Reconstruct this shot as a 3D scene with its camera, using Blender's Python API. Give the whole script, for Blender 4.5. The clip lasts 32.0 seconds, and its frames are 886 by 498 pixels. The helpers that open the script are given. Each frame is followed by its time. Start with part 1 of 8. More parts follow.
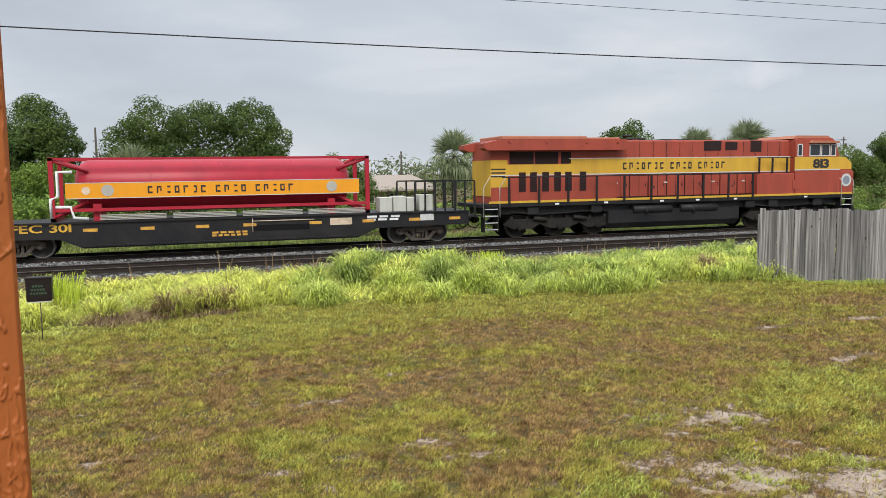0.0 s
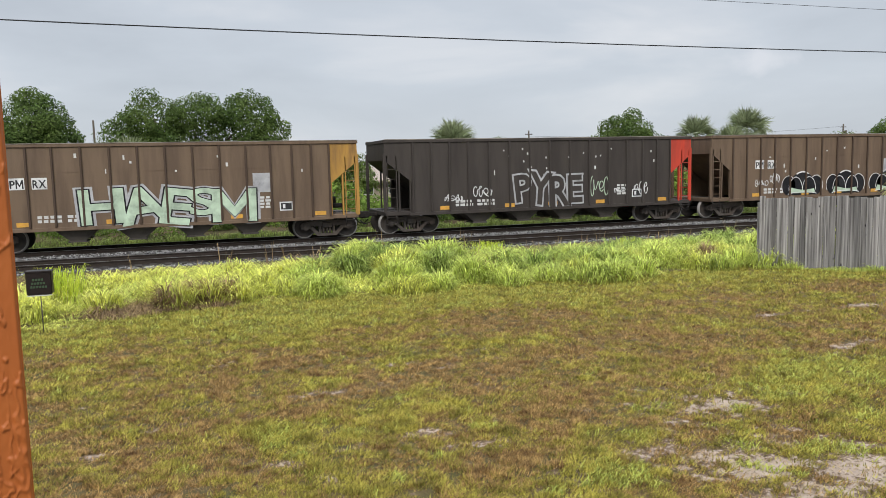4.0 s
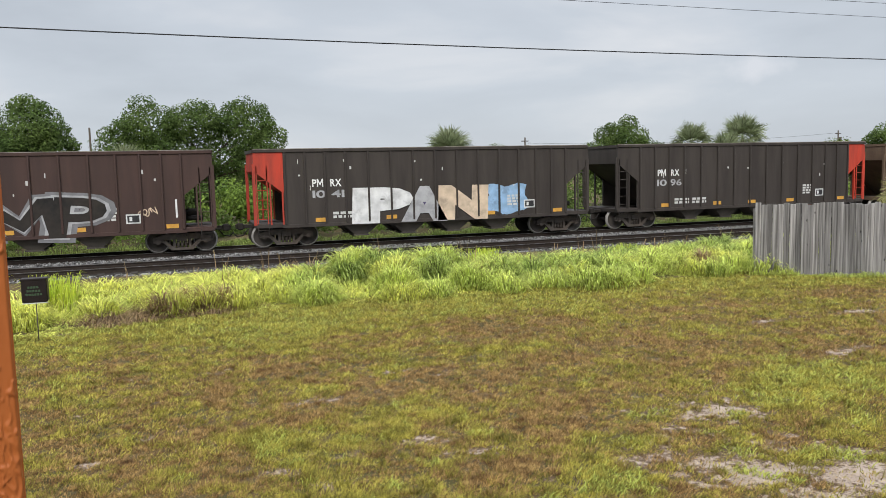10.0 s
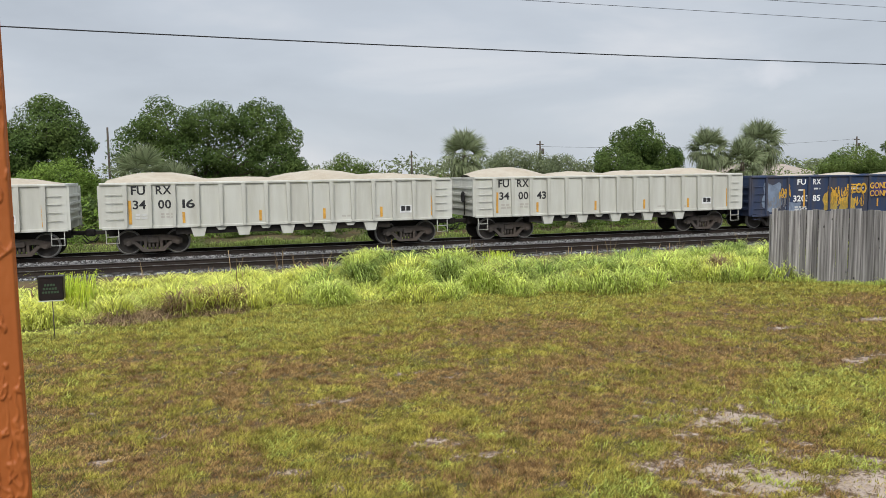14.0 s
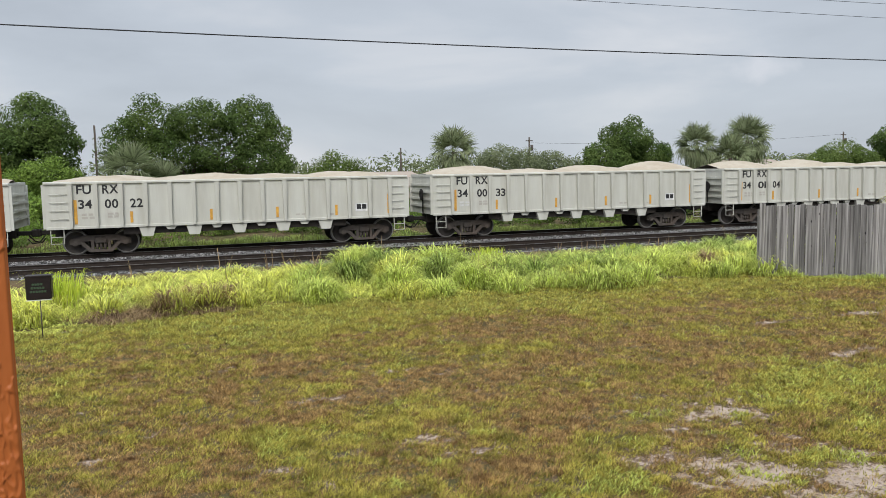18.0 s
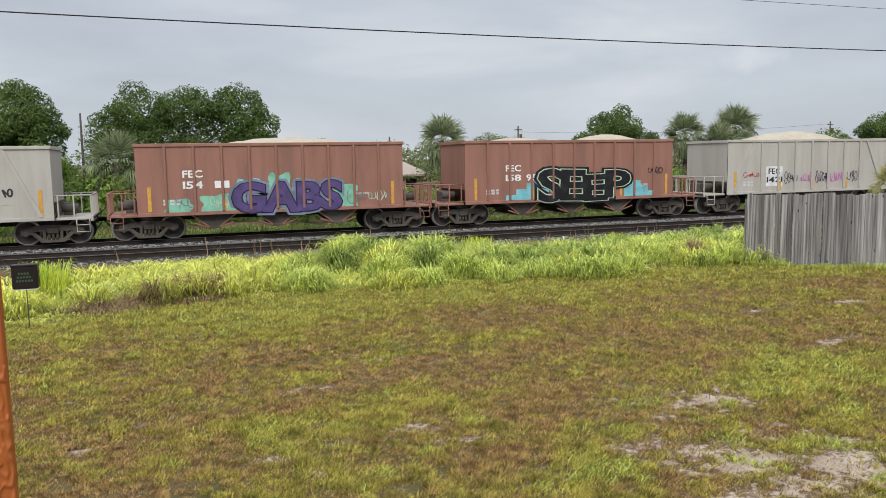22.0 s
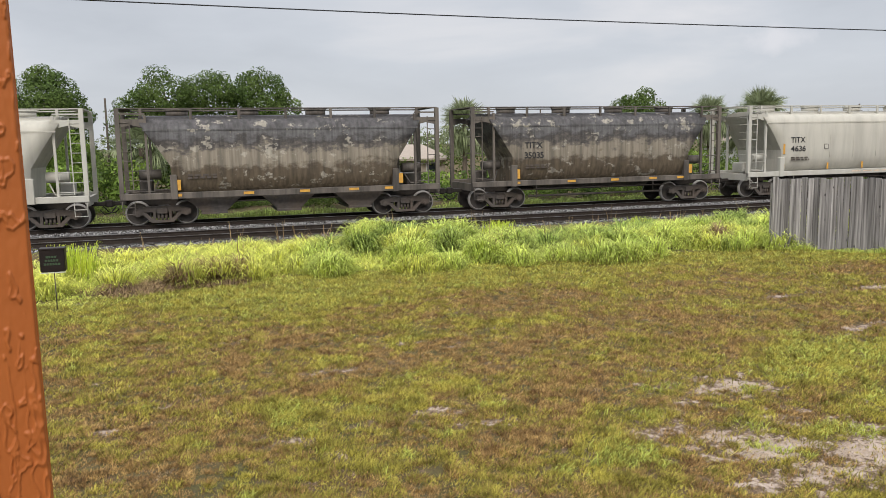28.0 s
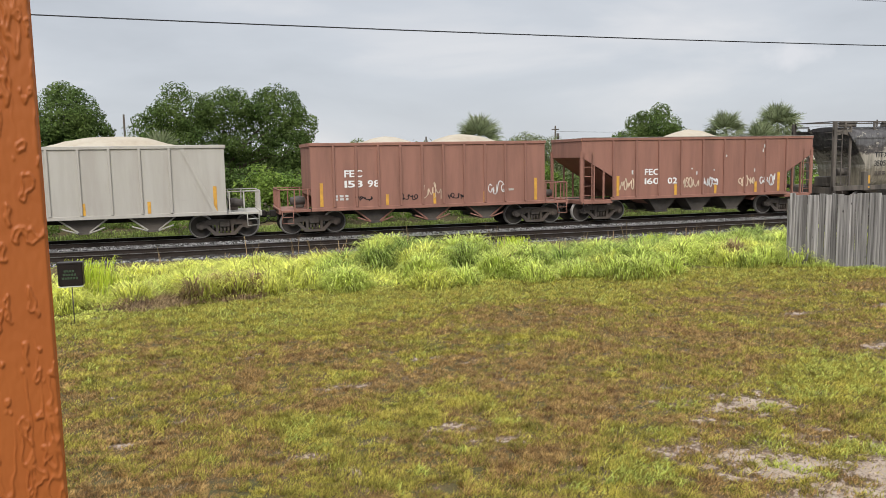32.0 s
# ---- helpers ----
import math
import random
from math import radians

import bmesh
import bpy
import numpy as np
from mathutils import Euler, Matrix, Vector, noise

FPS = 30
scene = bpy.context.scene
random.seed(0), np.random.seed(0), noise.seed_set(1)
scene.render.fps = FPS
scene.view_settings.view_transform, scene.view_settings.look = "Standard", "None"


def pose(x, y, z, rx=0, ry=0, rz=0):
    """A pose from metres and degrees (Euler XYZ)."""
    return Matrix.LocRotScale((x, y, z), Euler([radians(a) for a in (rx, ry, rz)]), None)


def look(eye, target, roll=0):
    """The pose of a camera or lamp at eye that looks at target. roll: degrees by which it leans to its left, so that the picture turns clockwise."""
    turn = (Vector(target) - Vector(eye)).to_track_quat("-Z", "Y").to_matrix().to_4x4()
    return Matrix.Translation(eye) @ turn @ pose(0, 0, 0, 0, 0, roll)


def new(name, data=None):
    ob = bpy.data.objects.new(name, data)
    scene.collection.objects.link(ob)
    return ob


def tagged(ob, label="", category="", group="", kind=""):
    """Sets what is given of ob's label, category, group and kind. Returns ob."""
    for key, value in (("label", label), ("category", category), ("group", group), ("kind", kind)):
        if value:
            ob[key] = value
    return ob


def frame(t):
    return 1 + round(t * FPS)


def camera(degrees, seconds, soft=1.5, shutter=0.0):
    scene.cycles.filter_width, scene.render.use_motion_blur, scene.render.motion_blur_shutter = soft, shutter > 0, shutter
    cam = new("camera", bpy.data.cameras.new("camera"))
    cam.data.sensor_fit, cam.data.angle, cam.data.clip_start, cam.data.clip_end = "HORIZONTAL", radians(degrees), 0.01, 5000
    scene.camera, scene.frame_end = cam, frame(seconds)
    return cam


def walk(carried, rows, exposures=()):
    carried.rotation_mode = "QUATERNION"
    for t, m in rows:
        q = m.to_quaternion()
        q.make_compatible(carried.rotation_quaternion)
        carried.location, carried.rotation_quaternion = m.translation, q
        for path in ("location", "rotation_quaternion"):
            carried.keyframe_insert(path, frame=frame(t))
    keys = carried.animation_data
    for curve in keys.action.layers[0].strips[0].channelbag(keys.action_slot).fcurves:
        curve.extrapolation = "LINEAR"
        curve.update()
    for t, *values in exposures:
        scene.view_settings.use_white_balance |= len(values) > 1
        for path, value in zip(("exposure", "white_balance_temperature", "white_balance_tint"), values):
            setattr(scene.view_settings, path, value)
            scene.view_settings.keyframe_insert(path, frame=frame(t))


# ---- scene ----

EYE = (0.0, 0.0, 2.97)      # rail top is z = 0, the train runs along +x
TRACK_Y = 33.07
SIDING_Y = 28.5
LAWN_Z = -0.12


SWAY = [(0, -0.0055), (3.5, -0.0035), (6, -0.0075), (9, -0.008), (11, 0.006), (13, 0.0144), (14, 0.008), (17, 0.007), (18, 0.003), (19, 0.008),
        (20, 0.011), (21, -0.005), (22, -0.002), (24, 0.007), (25, 0.001), (25.5, -0.003), (27.5, -0.004), (29, -0.008), (30, -0.008), (32, -0.006)]


def aim(yaw, pitch, roll, t=0.0):
    """A camera pose near EYE at t seconds, with the sway of the arm: degrees to the right of +y, downwards, and of lean."""
    a, b = radians(yaw), radians(pitch)
    side = float(np.interp(t, [q[0] for q in SWAY], [q[1] for q in SWAY]))
    eye = Vector(EYE) + Vector((side, 0, 0))
    way = Vector((math.sin(a) * math.cos(b), math.cos(a) * math.cos(b), -math.sin(b)))
    return look(eye, eye + way, roll)


cam = camera(59.39, 32.0, soft=0.5)
walk(cam, [
    (0, aim(18.538, 5.582, -0.820, 0)), (0.5, aim(18.579, 5.675, -0.903, 0.5)), (1, aim(18.547, 5.773, -1.029, 1)),
    (1.5, aim(18.528, 5.918, -1.137, 1.5)), (2, aim(18.511, 6.027, -1.256, 2)), (2.5, aim(18.583, 6.093, -1.345, 2.5)),
    (3, aim(18.572, 6.141, -1.378, 3)), (3.5, aim(18.506, 6.210, -1.369, 3.5)), (5.5, aim(18.864, 6.431, -0.873, 5.5)),
    (6, aim(18.849, 6.368, -0.842, 6)), (6.5, aim(18.820, 6.259, -0.814, 6.5)), (7, aim(18.862, 6.112, -0.944, 7)),
    (7.5, aim(18.926, 5.971, -1.115, 7.5)), (8, aim(18.940, 5.873, -1.258, 8)), (8.5, aim(18.898, 5.813, -1.331, 8.5)),
    (9, aim(18.941, 5.809, -1.340, 9)), (9.5, aim(18.846, 5.803, -1.363, 9.5)), (10, aim(18.801, 5.793, -1.335, 10)),
    (10.5, aim(18.672, 5.748, -1.355, 10.5)), (11, aim(18.549, 5.743, -1.307, 11)), (11.5, aim(18.346, 5.725, -1.220, 11.5)),
    (12, aim(18.116, 5.671, -1.123, 12)), (12.5, aim(17.921, 5.576, -1.054, 12.5)), (13, aim(17.744, 5.564, -0.972, 13)),
    (13.5, aim(17.711, 5.579, -0.868, 13.5)), (14, aim(17.777, 5.588, -0.804, 14)), (14.5, aim(17.972, 5.582, -0.756, 14.5)),
    (16.5, aim(18.282, 5.700, -1.017, 16.5)), (17, aim(18.281, 5.747, -1.129, 17)), (17.5, aim(18.329, 5.801, -1.144, 17.5)),
    (18, aim(18.533, 5.839, -1.054, 18)), (18.5, aim(18.848, 5.853, -1.157, 18.5)), (19, aim(19.285, 5.927, -1.173, 19)),
    (19.5, aim(19.630, 6.006, -1.123, 19.5)), (20, aim(19.789, 6.122, -1.112, 20)), (20.5, aim(19.750, 6.199, -1.016, 20.5)),
    (21, aim(19.624, 6.283, -0.964, 21)), (21.5, aim(19.432, 6.423, -0.951, 21.5)), (22, aim(19.342, 6.657, -0.964, 22)),
    (22.5, aim(19.328, 6.977, -1.022, 22.5)), (23, aim(19.362, 7.330, -1.068, 23)), (23.5, aim(19.390, 7.600, -1.177, 23.5)),
    (24, aim(19.349, 7.713, -1.205, 24)), (24.5, aim(19.170, 7.774, -1.113, 24.5)), (25, aim(18.776, 7.802, -1.002, 25)),
    (25.5, aim(18.221, 7.911, -0.879, 25.5)), (27.5, aim(17.683, 7.930, -0.993, 27.5)), (28, aim(17.729, 7.792, -1.074, 28)),
    (28.5, aim(17.595, 7.558, -1.134, 28.5)), (29, aim(17.453, 7.232, -1.133, 29)), (29.5, aim(17.275, 6.848, -1.180, 29.5)),
    (30, aim(17.192, 6.556, -1.169, 30)), (30.5, aim(17.131, 6.429, -1.082, 30.5)), (31, aim(17.055, 6.495, -1.045, 31)),
    (31.5, aim(16.846, 6.624, -1.016, 31.5)), (32, aim(16.667, 6.627, -1.033, 32)),
], exposures=[(0, -0.08, 6400, 11), (8, -0.06, 6450, 11), (13, -0.12, 6400, 11), (16, -0.18, 6350, 11), (20, -0.17, 6350, 11), (24, -0.13, 6500, 11), (28, -0.06, 6620, 13), (32, -0.05, 6600, 12)])

# seconds and metres the train has gone
TRAVEL = [(0, -160.52), (1, -143.38), (2, -125.76), (3, -107.77), (3.5, -98.72), (5.5, -62.67), (6, -53.69), (7, -35.73), (8, -17.8), (9, 0.0), (10, 18.06), (11, 36.31), (12, 54.58), (13, 72.79), (14, 90.91), (14.5, 99.98), (16.5, 136.37), (17, 145.49), (18, 163.74), (19, 182.07), (20, 200.39), (21, 218.73), (22, 237.11), (23, 255.53), (24, 273.97), (25, 292.44), (25.5, 301.67), (27.5, 338.65), (28, 347.91), (29, 366.46), (30, 385.08), (31, 403.75), (32, 422.43)]

# ---- light: a bright overcast sky, brighter overhead, and a weak wide sun ----
world = bpy.data.worlds.new("world")
scene.world = world
world.use_nodes = True
wn, wl = world.node_tree.nodes, world.node_tree.links
wn.clear()
w_out = wn.new("ShaderNodeOutputWorld")
w_bg = wn.new("ShaderNodeBackground")
w_sky = wn.new("ShaderNodeTexSky")
w_sky.sky_type, w_sky.sun_disc = "NISHITA", False
w_sky.sun_elevation, w_sky.sun_rotation = radians(42), radians(200)
w_gain = wn.new("ShaderNodeMix")
w_gain.data_type, w_gain.blend_type = "RGBA", "MULTIPLY"
w_gain.inputs[0].default_value = 1.0
w_gain.inputs[7].default_value = (0.10, 0.10, 0.10, 1)
wl.new(w_sky.outputs[0], w_gain.inputs[6])
w_co = wn.new("ShaderNodeTexCoord")
w_sep = wn.new("ShaderNodeSeparateXYZ")
wl.new(w_co.outputs["Generated"], w_sep.inputs[0])
# clouds: flattened noise, stretched along the horizon
w_map = wn.new("ShaderNodeMapping")
w_map.inputs["Scale"].default_value = (1.0, 1.0, 3.4)
w_map.inputs["Location"].default_value = (0.35, 0.1, 0.2)
wl.new(w_co.outputs["Generated"], w_map.inputs[0])
w_noise = wn.new("ShaderNodeTexNoise")
w_noise.inputs["Scale"].default_value = 2.6
w_noise.inputs["Detail"].default_value = 5.0
w_noise.inputs["Roughness"].default_value = 0.5
w_noise.inputs["Distortion"].default_value = 0.25
wl.new(w_map.outputs[0], w_noise.inputs["Vector"])
w_ramp = wn.new("ShaderNodeValToRGB")
w_ramp.color_ramp.elements[0].position, w_ramp.color_ramp.elements[0].color = 0.30, (0.545, 0.592, 0.645, 1)
w_ramp.color_ramp.elements[1].position, w_ramp.color_ramp.elements[1].color = 0.72, (0.83, 0.845, 0.865, 1)
mid = w_ramp.color_ramp.elements.new(0.52)
mid.color = (0.64, 0.69, 0.745, 1)
wl.new(w_noise.outputs["Fac"], w_ramp.inputs[0])
w_high = wn.new("ShaderNodeMapRange")
w_high.inputs["From Min"].default_value, w_high.inputs["From Max"].default_value = 0.25, 0.9
w_high.inputs["To Min"].default_value, w_high.inputs["To Max"].default_value = 1.0, 2.9
wl.new(w_sep.outputs["Z"], w_high.inputs["Value"])
w_up = wn.new("ShaderNodeVectorMath")
w_up.operation = "SCALE"
# one small bright cumulus low over the trees
w_off = wn.new("ShaderNodeVectorMath")
w_off.operation = "SUBTRACT"
w_off.inputs[1].default_value = (0.648, 0.753, 0.113)
wl.new(w_co.outputs["Generated"], w_off.inputs[0])
w_flat = wn.new("ShaderNodeVectorMath")
w_flat.operation = "MULTIPLY"
w_flat.inputs[1].default_value = (1.0, 1.0, 2.1)
wl.new(w_off.outputs[0], w_flat.inputs[0])
w_len = wn.new("ShaderNodeVectorMath")
w_len.operation = "LENGTH"
wl.new(w_flat.outputs[0], w_len.inputs[0])
w_fray = wn.new("ShaderNodeTexNoise")
w_fray.inputs["Scale"].default_value, w_fray.inputs["Detail"].default_value = 28.0, 5
wl.new(w_co.outputs["Generated"], w_fray.inputs["Vector"])
w_edge = wn.new("ShaderNodeMath")
w_edge.operation = "MULTIPLY_ADD"
w_edge.inputs[1].default_value = 0.09
wl.new(w_fray.outputs["Fac"], w_edge.inputs[0])
wl.new(w_len.outputs["Value"], w_edge.inputs[2])
w_puff = wn.new("ShaderNodeMapRange")
w_puff.inputs["From Min"].default_value, w_puff.inputs["From Max"].default_value = 0.088, 0.056
w_puff.inputs["To Max"].default_value = 0.75
wl.new(w_edge.outputs[0], w_puff.inputs["Value"])
w_cum = wn.new("ShaderNodeMix")
w_cum.data_type = "RGBA"
w_cum.inputs[7].default_value = (0.80, 0.82, 0.86, 1)
wl.new(w_puff.outputs[0], w_cum.inputs[0])
wl.new(w_ramp.outputs[0], w_cum.inputs[6])
wl.new(w_cum.outputs[2], w_up.inputs[0])
wl.new(w_high.outputs[0], w_up.inputs["Scale"])
w_mix = wn.new("ShaderNodeMix")
w_mix.data_type = "RGBA"
w_mix.inputs[0].default_value = 0.92
wl.new(w_gain.outputs[2], w_mix.inputs[6])
wl.new(w_up.outputs[0], w_mix.inputs[7])
wl.new(w_mix.outputs[2], w_bg.inputs[0])
w_bg.inputs[1].default_value = 1.0
wl.new(w_bg.outputs[0], w_out.inputs[0])

sun = new("sun", bpy.data.lights.new("sun", "SUN"))
sun.data.energy, sun.data.angle, sun.data.color = 2.7, radians(28), (1.0, 0.96, 0.9)
sun.matrix_world = look((-25, -75, 75), (5, 0, 0))

# ---- materials ----


def surf(name, base, alt=None, rough=0.6, metal=0.0, scale=4.0, stretch=(1, 1, 1), amount=0.6, stain=None, stain_scale=0.6,
         stain_amount=0.5, bump=0.15, bump_scale=40.0, rand=0.0, edges=(0.42, 0.62), island=0.0):
    """Paint, rust, wood or soil: base and alt mixed by a fine noise, stain laid over by a coarse one, with fine relief."""
    m = bpy.data.materials.new(name)
    m.use_nodes = True
    n, l = m.node_tree.nodes, m.node_tree.links
    b = n["Principled BSDF"]
    b.inputs["Roughness"].default_value, b.inputs["Metallic"].default_value = rough, metal
    b.inputs["Specular IOR Level"].default_value = 0.25 if rough > 0.3 else 0.5
    alt = alt or tuple(c * 0.72 for c in base)
    co = n.new("ShaderNodeTexCoord")
    mp = n.new("ShaderNodeMapping")
    mp.inputs["Scale"].default_value = stretch
    if rand:
        # alike pieces start at different places in the grain
        own = n.new("ShaderNodeObjectInfo")
        far = n.new("ShaderNodeVectorMath")
        far.operation = "MULTIPLY_ADD"
        far.inputs[1].default_value = (37.0, 23.0, 51.0)
        l.new(own.outputs["Random"], far.inputs[0])
        l.new(co.outputs["Object"], far.inputs[2])
        l.new(far.outputs[0], mp.inputs[0])
    else:
        l.new(co.outputs["Object"], mp.inputs[0])
    fine = n.new("ShaderNodeTexNoise")
    fine.inputs["Scale"].default_value, fine.inputs["Detail"].default_value = scale, 5
    l.new(mp.outputs[0], fine.inputs["Vector"])
    r1 = n.new("ShaderNodeMapRange")
    r1.inputs["From Min"].default_value, r1.inputs["From Max"].default_value = 0.3, 0.7
    r1.inputs["To Max"].default_value = amount
    l.new(fine.outputs["Fac"], r1.inputs["Value"])
    mix = n.new("ShaderNodeMix")
    mix.data_type = "RGBA"
    mix.inputs[6].default_value, mix.inputs[7].default_value = (*base, 1), (*alt, 1)
    l.new(r1.outputs[0], mix.inputs[0])
    last = mix.outputs[2]
    if stain:
        big = n.new("ShaderNodeTexNoise")
        big.inputs["Scale"].default_value, big.inputs["Detail"].default_value = stain_scale, 6
        big.inputs["Roughness"].default_value = 0.65
        l.new(mp.outputs[0], big.inputs["Vector"])
        r2 = n.new("ShaderNodeMapRange")
        r2.inputs["From Min"].default_value, r2.inputs["From Max"].default_value = edges
        r2.inputs["To Max"].default_value = stain_amount
        l.new(big.outputs["Fac"], r2.inputs["Value"])
        over = n.new("ShaderNodeMix")
        over.data_type = "RGBA"
        over.inputs[7].default_value = (*stain, 1)
        l.new(r2.outputs[0], over.inputs[0])
        l.new(last, over.inputs[6])
        last = over.outputs[2]
    if rand or island:
        geo = n.new("ShaderNodeNewGeometry" if island else "ShaderNodeObjectInfo")
        r3 = n.new("ShaderNodeMapRange")
        k = island or rand
        r3.inputs["To Min"].default_value, r3.inputs["To Max"].default_value = 1 - k, 1 + k
        l.new(geo.outputs["Random Per Island" if island else "Random"], r3.inputs["Value"])
        sc = n.new("ShaderNodeVectorMath")
        sc.operation = "SCALE"
        l.new(last, sc.inputs[0])
        l.new(r3.outputs[0], sc.inputs["Scale"])
        last = sc.outputs[0]
    l.new(last, b.inputs["Base Color"])
    if bump:
        bn = n.new("ShaderNodeTexNoise")
        bn.inputs["Scale"].default_value, bn.inputs["Detail"].default_value = bump_scale, 3
        l.new(mp.outputs[0], bn.inputs["Vector"])
        bp = n.new("ShaderNodeBump")
        bp.inputs["Strength"].default_value, bp.inputs["Distance"].default_value = bump, 0.02
        l.new(bn.outputs["Fac"], bp.inputs["Height"])
        l.new(bp.outputs[0], b.inputs["Normal"])
    return m


STREAK = (1.6, 1.6, 0.22)
M = {}
M["steel_dark"] = surf("steel_dark", (0.013, 0.012, 0.012), (0.032, 0.028, 0.024), 0.75, scale=7, stain=(0.055, 0.043, 0.033), stain_amount=0.4)
M["loco_truck"] = surf("loco_truck", (0.010, 0.0095, 0.009), (0.024, 0.021, 0.018), 0.7, scale=9, stain=(0.038, 0.032, 0.026), stain_amount=0.5)
M["truck_grey"] = surf("truck_grey", (0.060, 0.055, 0.051), (0.12, 0.105, 0.093), 0.75, scale=8, stain=(0.12, 0.085, 0.06), stain_amount=0.4)
M["chute_steel"] = surf("chute_steel", (0.085, 0.076, 0.067), (0.045, 0.039, 0.034), 0.8, scale=5, stain=(0.14, 0.12, 0.10), stain_amount=0.5)
M["wheel"] = surf("wheel", (0.045, 0.041, 0.038), (0.085, 0.07, 0.056), 0.6, scale=6)
M["tread"] = surf("tread", (0.34, 0.325, 0.305), (0.24, 0.225, 0.205), 0.45, metal=0.1, scale=10)
M["black"] = surf("black", (0.011, 0.011, 0.013), (0.02, 0.02, 0.02), 0.5, scale=5, stain=(0.04, 0.035, 0.03), stain_amount=0.35)
M["slot_shade"] = surf("slot_shade", (0.006, 0.006, 0.007), rough=0.9, bump=0)
M["white"] = surf("white", (0.78, 0.78, 0.76), (0.6, 0.6, 0.57), 0.6, scale=6)
M["white_dull"] = surf("white_dull", (0.58, 0.58, 0.56), (0.42, 0.42, 0.4), 0.7, scale=9)
M["letter_black"] = surf("letter_black", (0.02, 0.02, 0.022), (0.05, 0.05, 0.05), 0.6, scale=12)
M["reflector"] = surf("reflector", (0.68, 0.37, 0.06), (0.44, 0.23, 0.055), 0.45, scale=5, amount=0.9)
M["sand"] = surf("sand", (0.40, 0.345, 0.265), (0.31, 0.265, 0.20), 0.95, scale=5, bump=0.6, bump_scale=25, stain=(0.46, 0.42, 0.345), stain_scale=0.9)
M["glass"] = surf("glass", (0.02, 0.025, 0.03), rough=0.08, bump=0)

# ---- building blocks ----


class Form:
    """Vertices and faces of one mesh, with a material slot for each face."""

    def __init__(self):
        self.v, self.f, self.m, self.smooth = [], [], [], []

    def add(self, verts, faces, slot=0, smooth=False):
        k = len(self.v)
        self.v += [tuple(p) for p in verts]
        self.f += [tuple(i + k for i in f) for f in faces]
        self.m += [slot] * len(faces)
        self.smooth += [smooth] * len(faces)
        return self

    def box(self, x0, x1, y0, y1, z0, z1, c=0.0, slot=0):
        """A box, with its upright and level edges chamfered by c."""
        if c <= 0:
            v = [(x, y, z) for z in (z0, z1) for y in (y0, y1) for x in (x0, x1)]
            return self.add(v, [(0, 2, 3, 1), (4, 5, 7, 6), (0, 1, 5, 4), (2, 6, 7, 3), (0, 4, 6, 2), (1, 3, 7, 5)], slot)
        lo = [(x0 + c, y0), (x1 - c, y0), (x1, y0 + c), (x1, y1 - c), (x1 - c, y1), (x0 + c, y1), (x0, y1 - c), (x0, y0 + c)]
        rows = []
        for z, k in ((z0, c), (z0 + c, 0), (z1 - c, 0), (z1, c)):
            cx, cy = (x0 + x1) / 2, (y0 + y1) / 2
            sx, sy = 1 - 2 * k / max(x1 - x0, 1e-6), 1 - 2 * k / max(y1 - y0, 1e-6)
            rows += [(cx + (x - cx) * sx, cy + (y - cy) * sy, z) for x, y in lo]
        f = [tuple(range(7, -1, -1)), tuple(range(24, 32))]
        for r in range(3):
            f += [(r * 8 + i, r * 8 + (i + 1) % 8, r * 8 + 8 + (i + 1) % 8, r * 8 + 8 + i) for i in range(8)]
        return self.add(rows, f, slot)

    def prism(self, outline, y0, y1, slot=0):
        """An outline in x and z (counter-clockwise seen from -y), pushed from y0 to y1."""
        n = len(outline)
        v = [(x, y0, z) for x, z in outline] + [(x, y1, z) for x, z in outline]
        f = [tuple(range(n)), tuple(range(2 * n - 1, n - 1, -1))]
        f += [(i, i + n, (i + 1) % n + n, (i + 1) % n) for i in range(n)]
        return self.add(v, f, slot)

    def along(self, outline, x0, x1, slot=0, smooth=False):
        """An outline in y and z, pushed from x0 to x1."""
        n = len(outline)
        v = [(x0, y, z) for y, z in outline] + [(x1, y, z) for y, z in outline]
        f = [tuple(range(n - 1, -1, -1)), tuple(range(n, 2 * n))]
        k = len(self.f)
        self.add(v, f + [(i, (i + 1) % n, (i + 1) % n + n, i + n) for i in range(n)], slot)
        if smooth:
            for i in range(k + 2, len(self.f)):
                self.smooth[i] = True
        return self

    def rod(self, a, b, r, n=6, r2=None, slot=0, smooth=True):
        a, b = Vector(a), Vector(b)
        d = (b - a).normalized()
        u = d.orthogonal().normalized()
        w = d.cross(u)
        r2 = r if r2 is None else r2
        v = []
        for p, q in ((a, r), (b, r2)):
            v += [p + (u * math.cos(6.28319 * i / n) + w * math.sin(6.28319 * i / n)) * q for i in range(n)]
        self.add(v, [(i, (i + 1) % n, (i + 1) % n + n, i + n) for i in range(n)], slot, smooth)
        k = len(self.v) - 2 * n
        self.f += [tuple(k + i for i in range(n - 1, -1, -1)), tuple(k + n + i for i in range(n))]
        self.m += [slot, slot]
        self.smooth += [False, False]
        return self

    def pipe(self, points, r, n=6, slot=0):
        """One bent tube through the points."""
        p = [Vector(q) for q in points]
        k = len(self.v)
        for i, q in enumerate(p):
            d = (p[min(i + 1, len(p) - 1)] - p[max(i - 1, 0)]).normalized()
            u = d.cross(Vector((0.13, 0.31, 0.94))).normalized()
            w = d.cross(u)
            self.v += [tuple(q + (u * math.cos(6.28319 * j / n) + w * math.sin(6.28319 * j / n)) * r) for j in range(n)]
        m = len(p)
        faces = [(k + i * n + j, k + i * n + (j + 1) % n, k + (i + 1) * n + (j + 1) % n, k + (i + 1) * n + j) for i in range(m - 1) for j in range(n)]
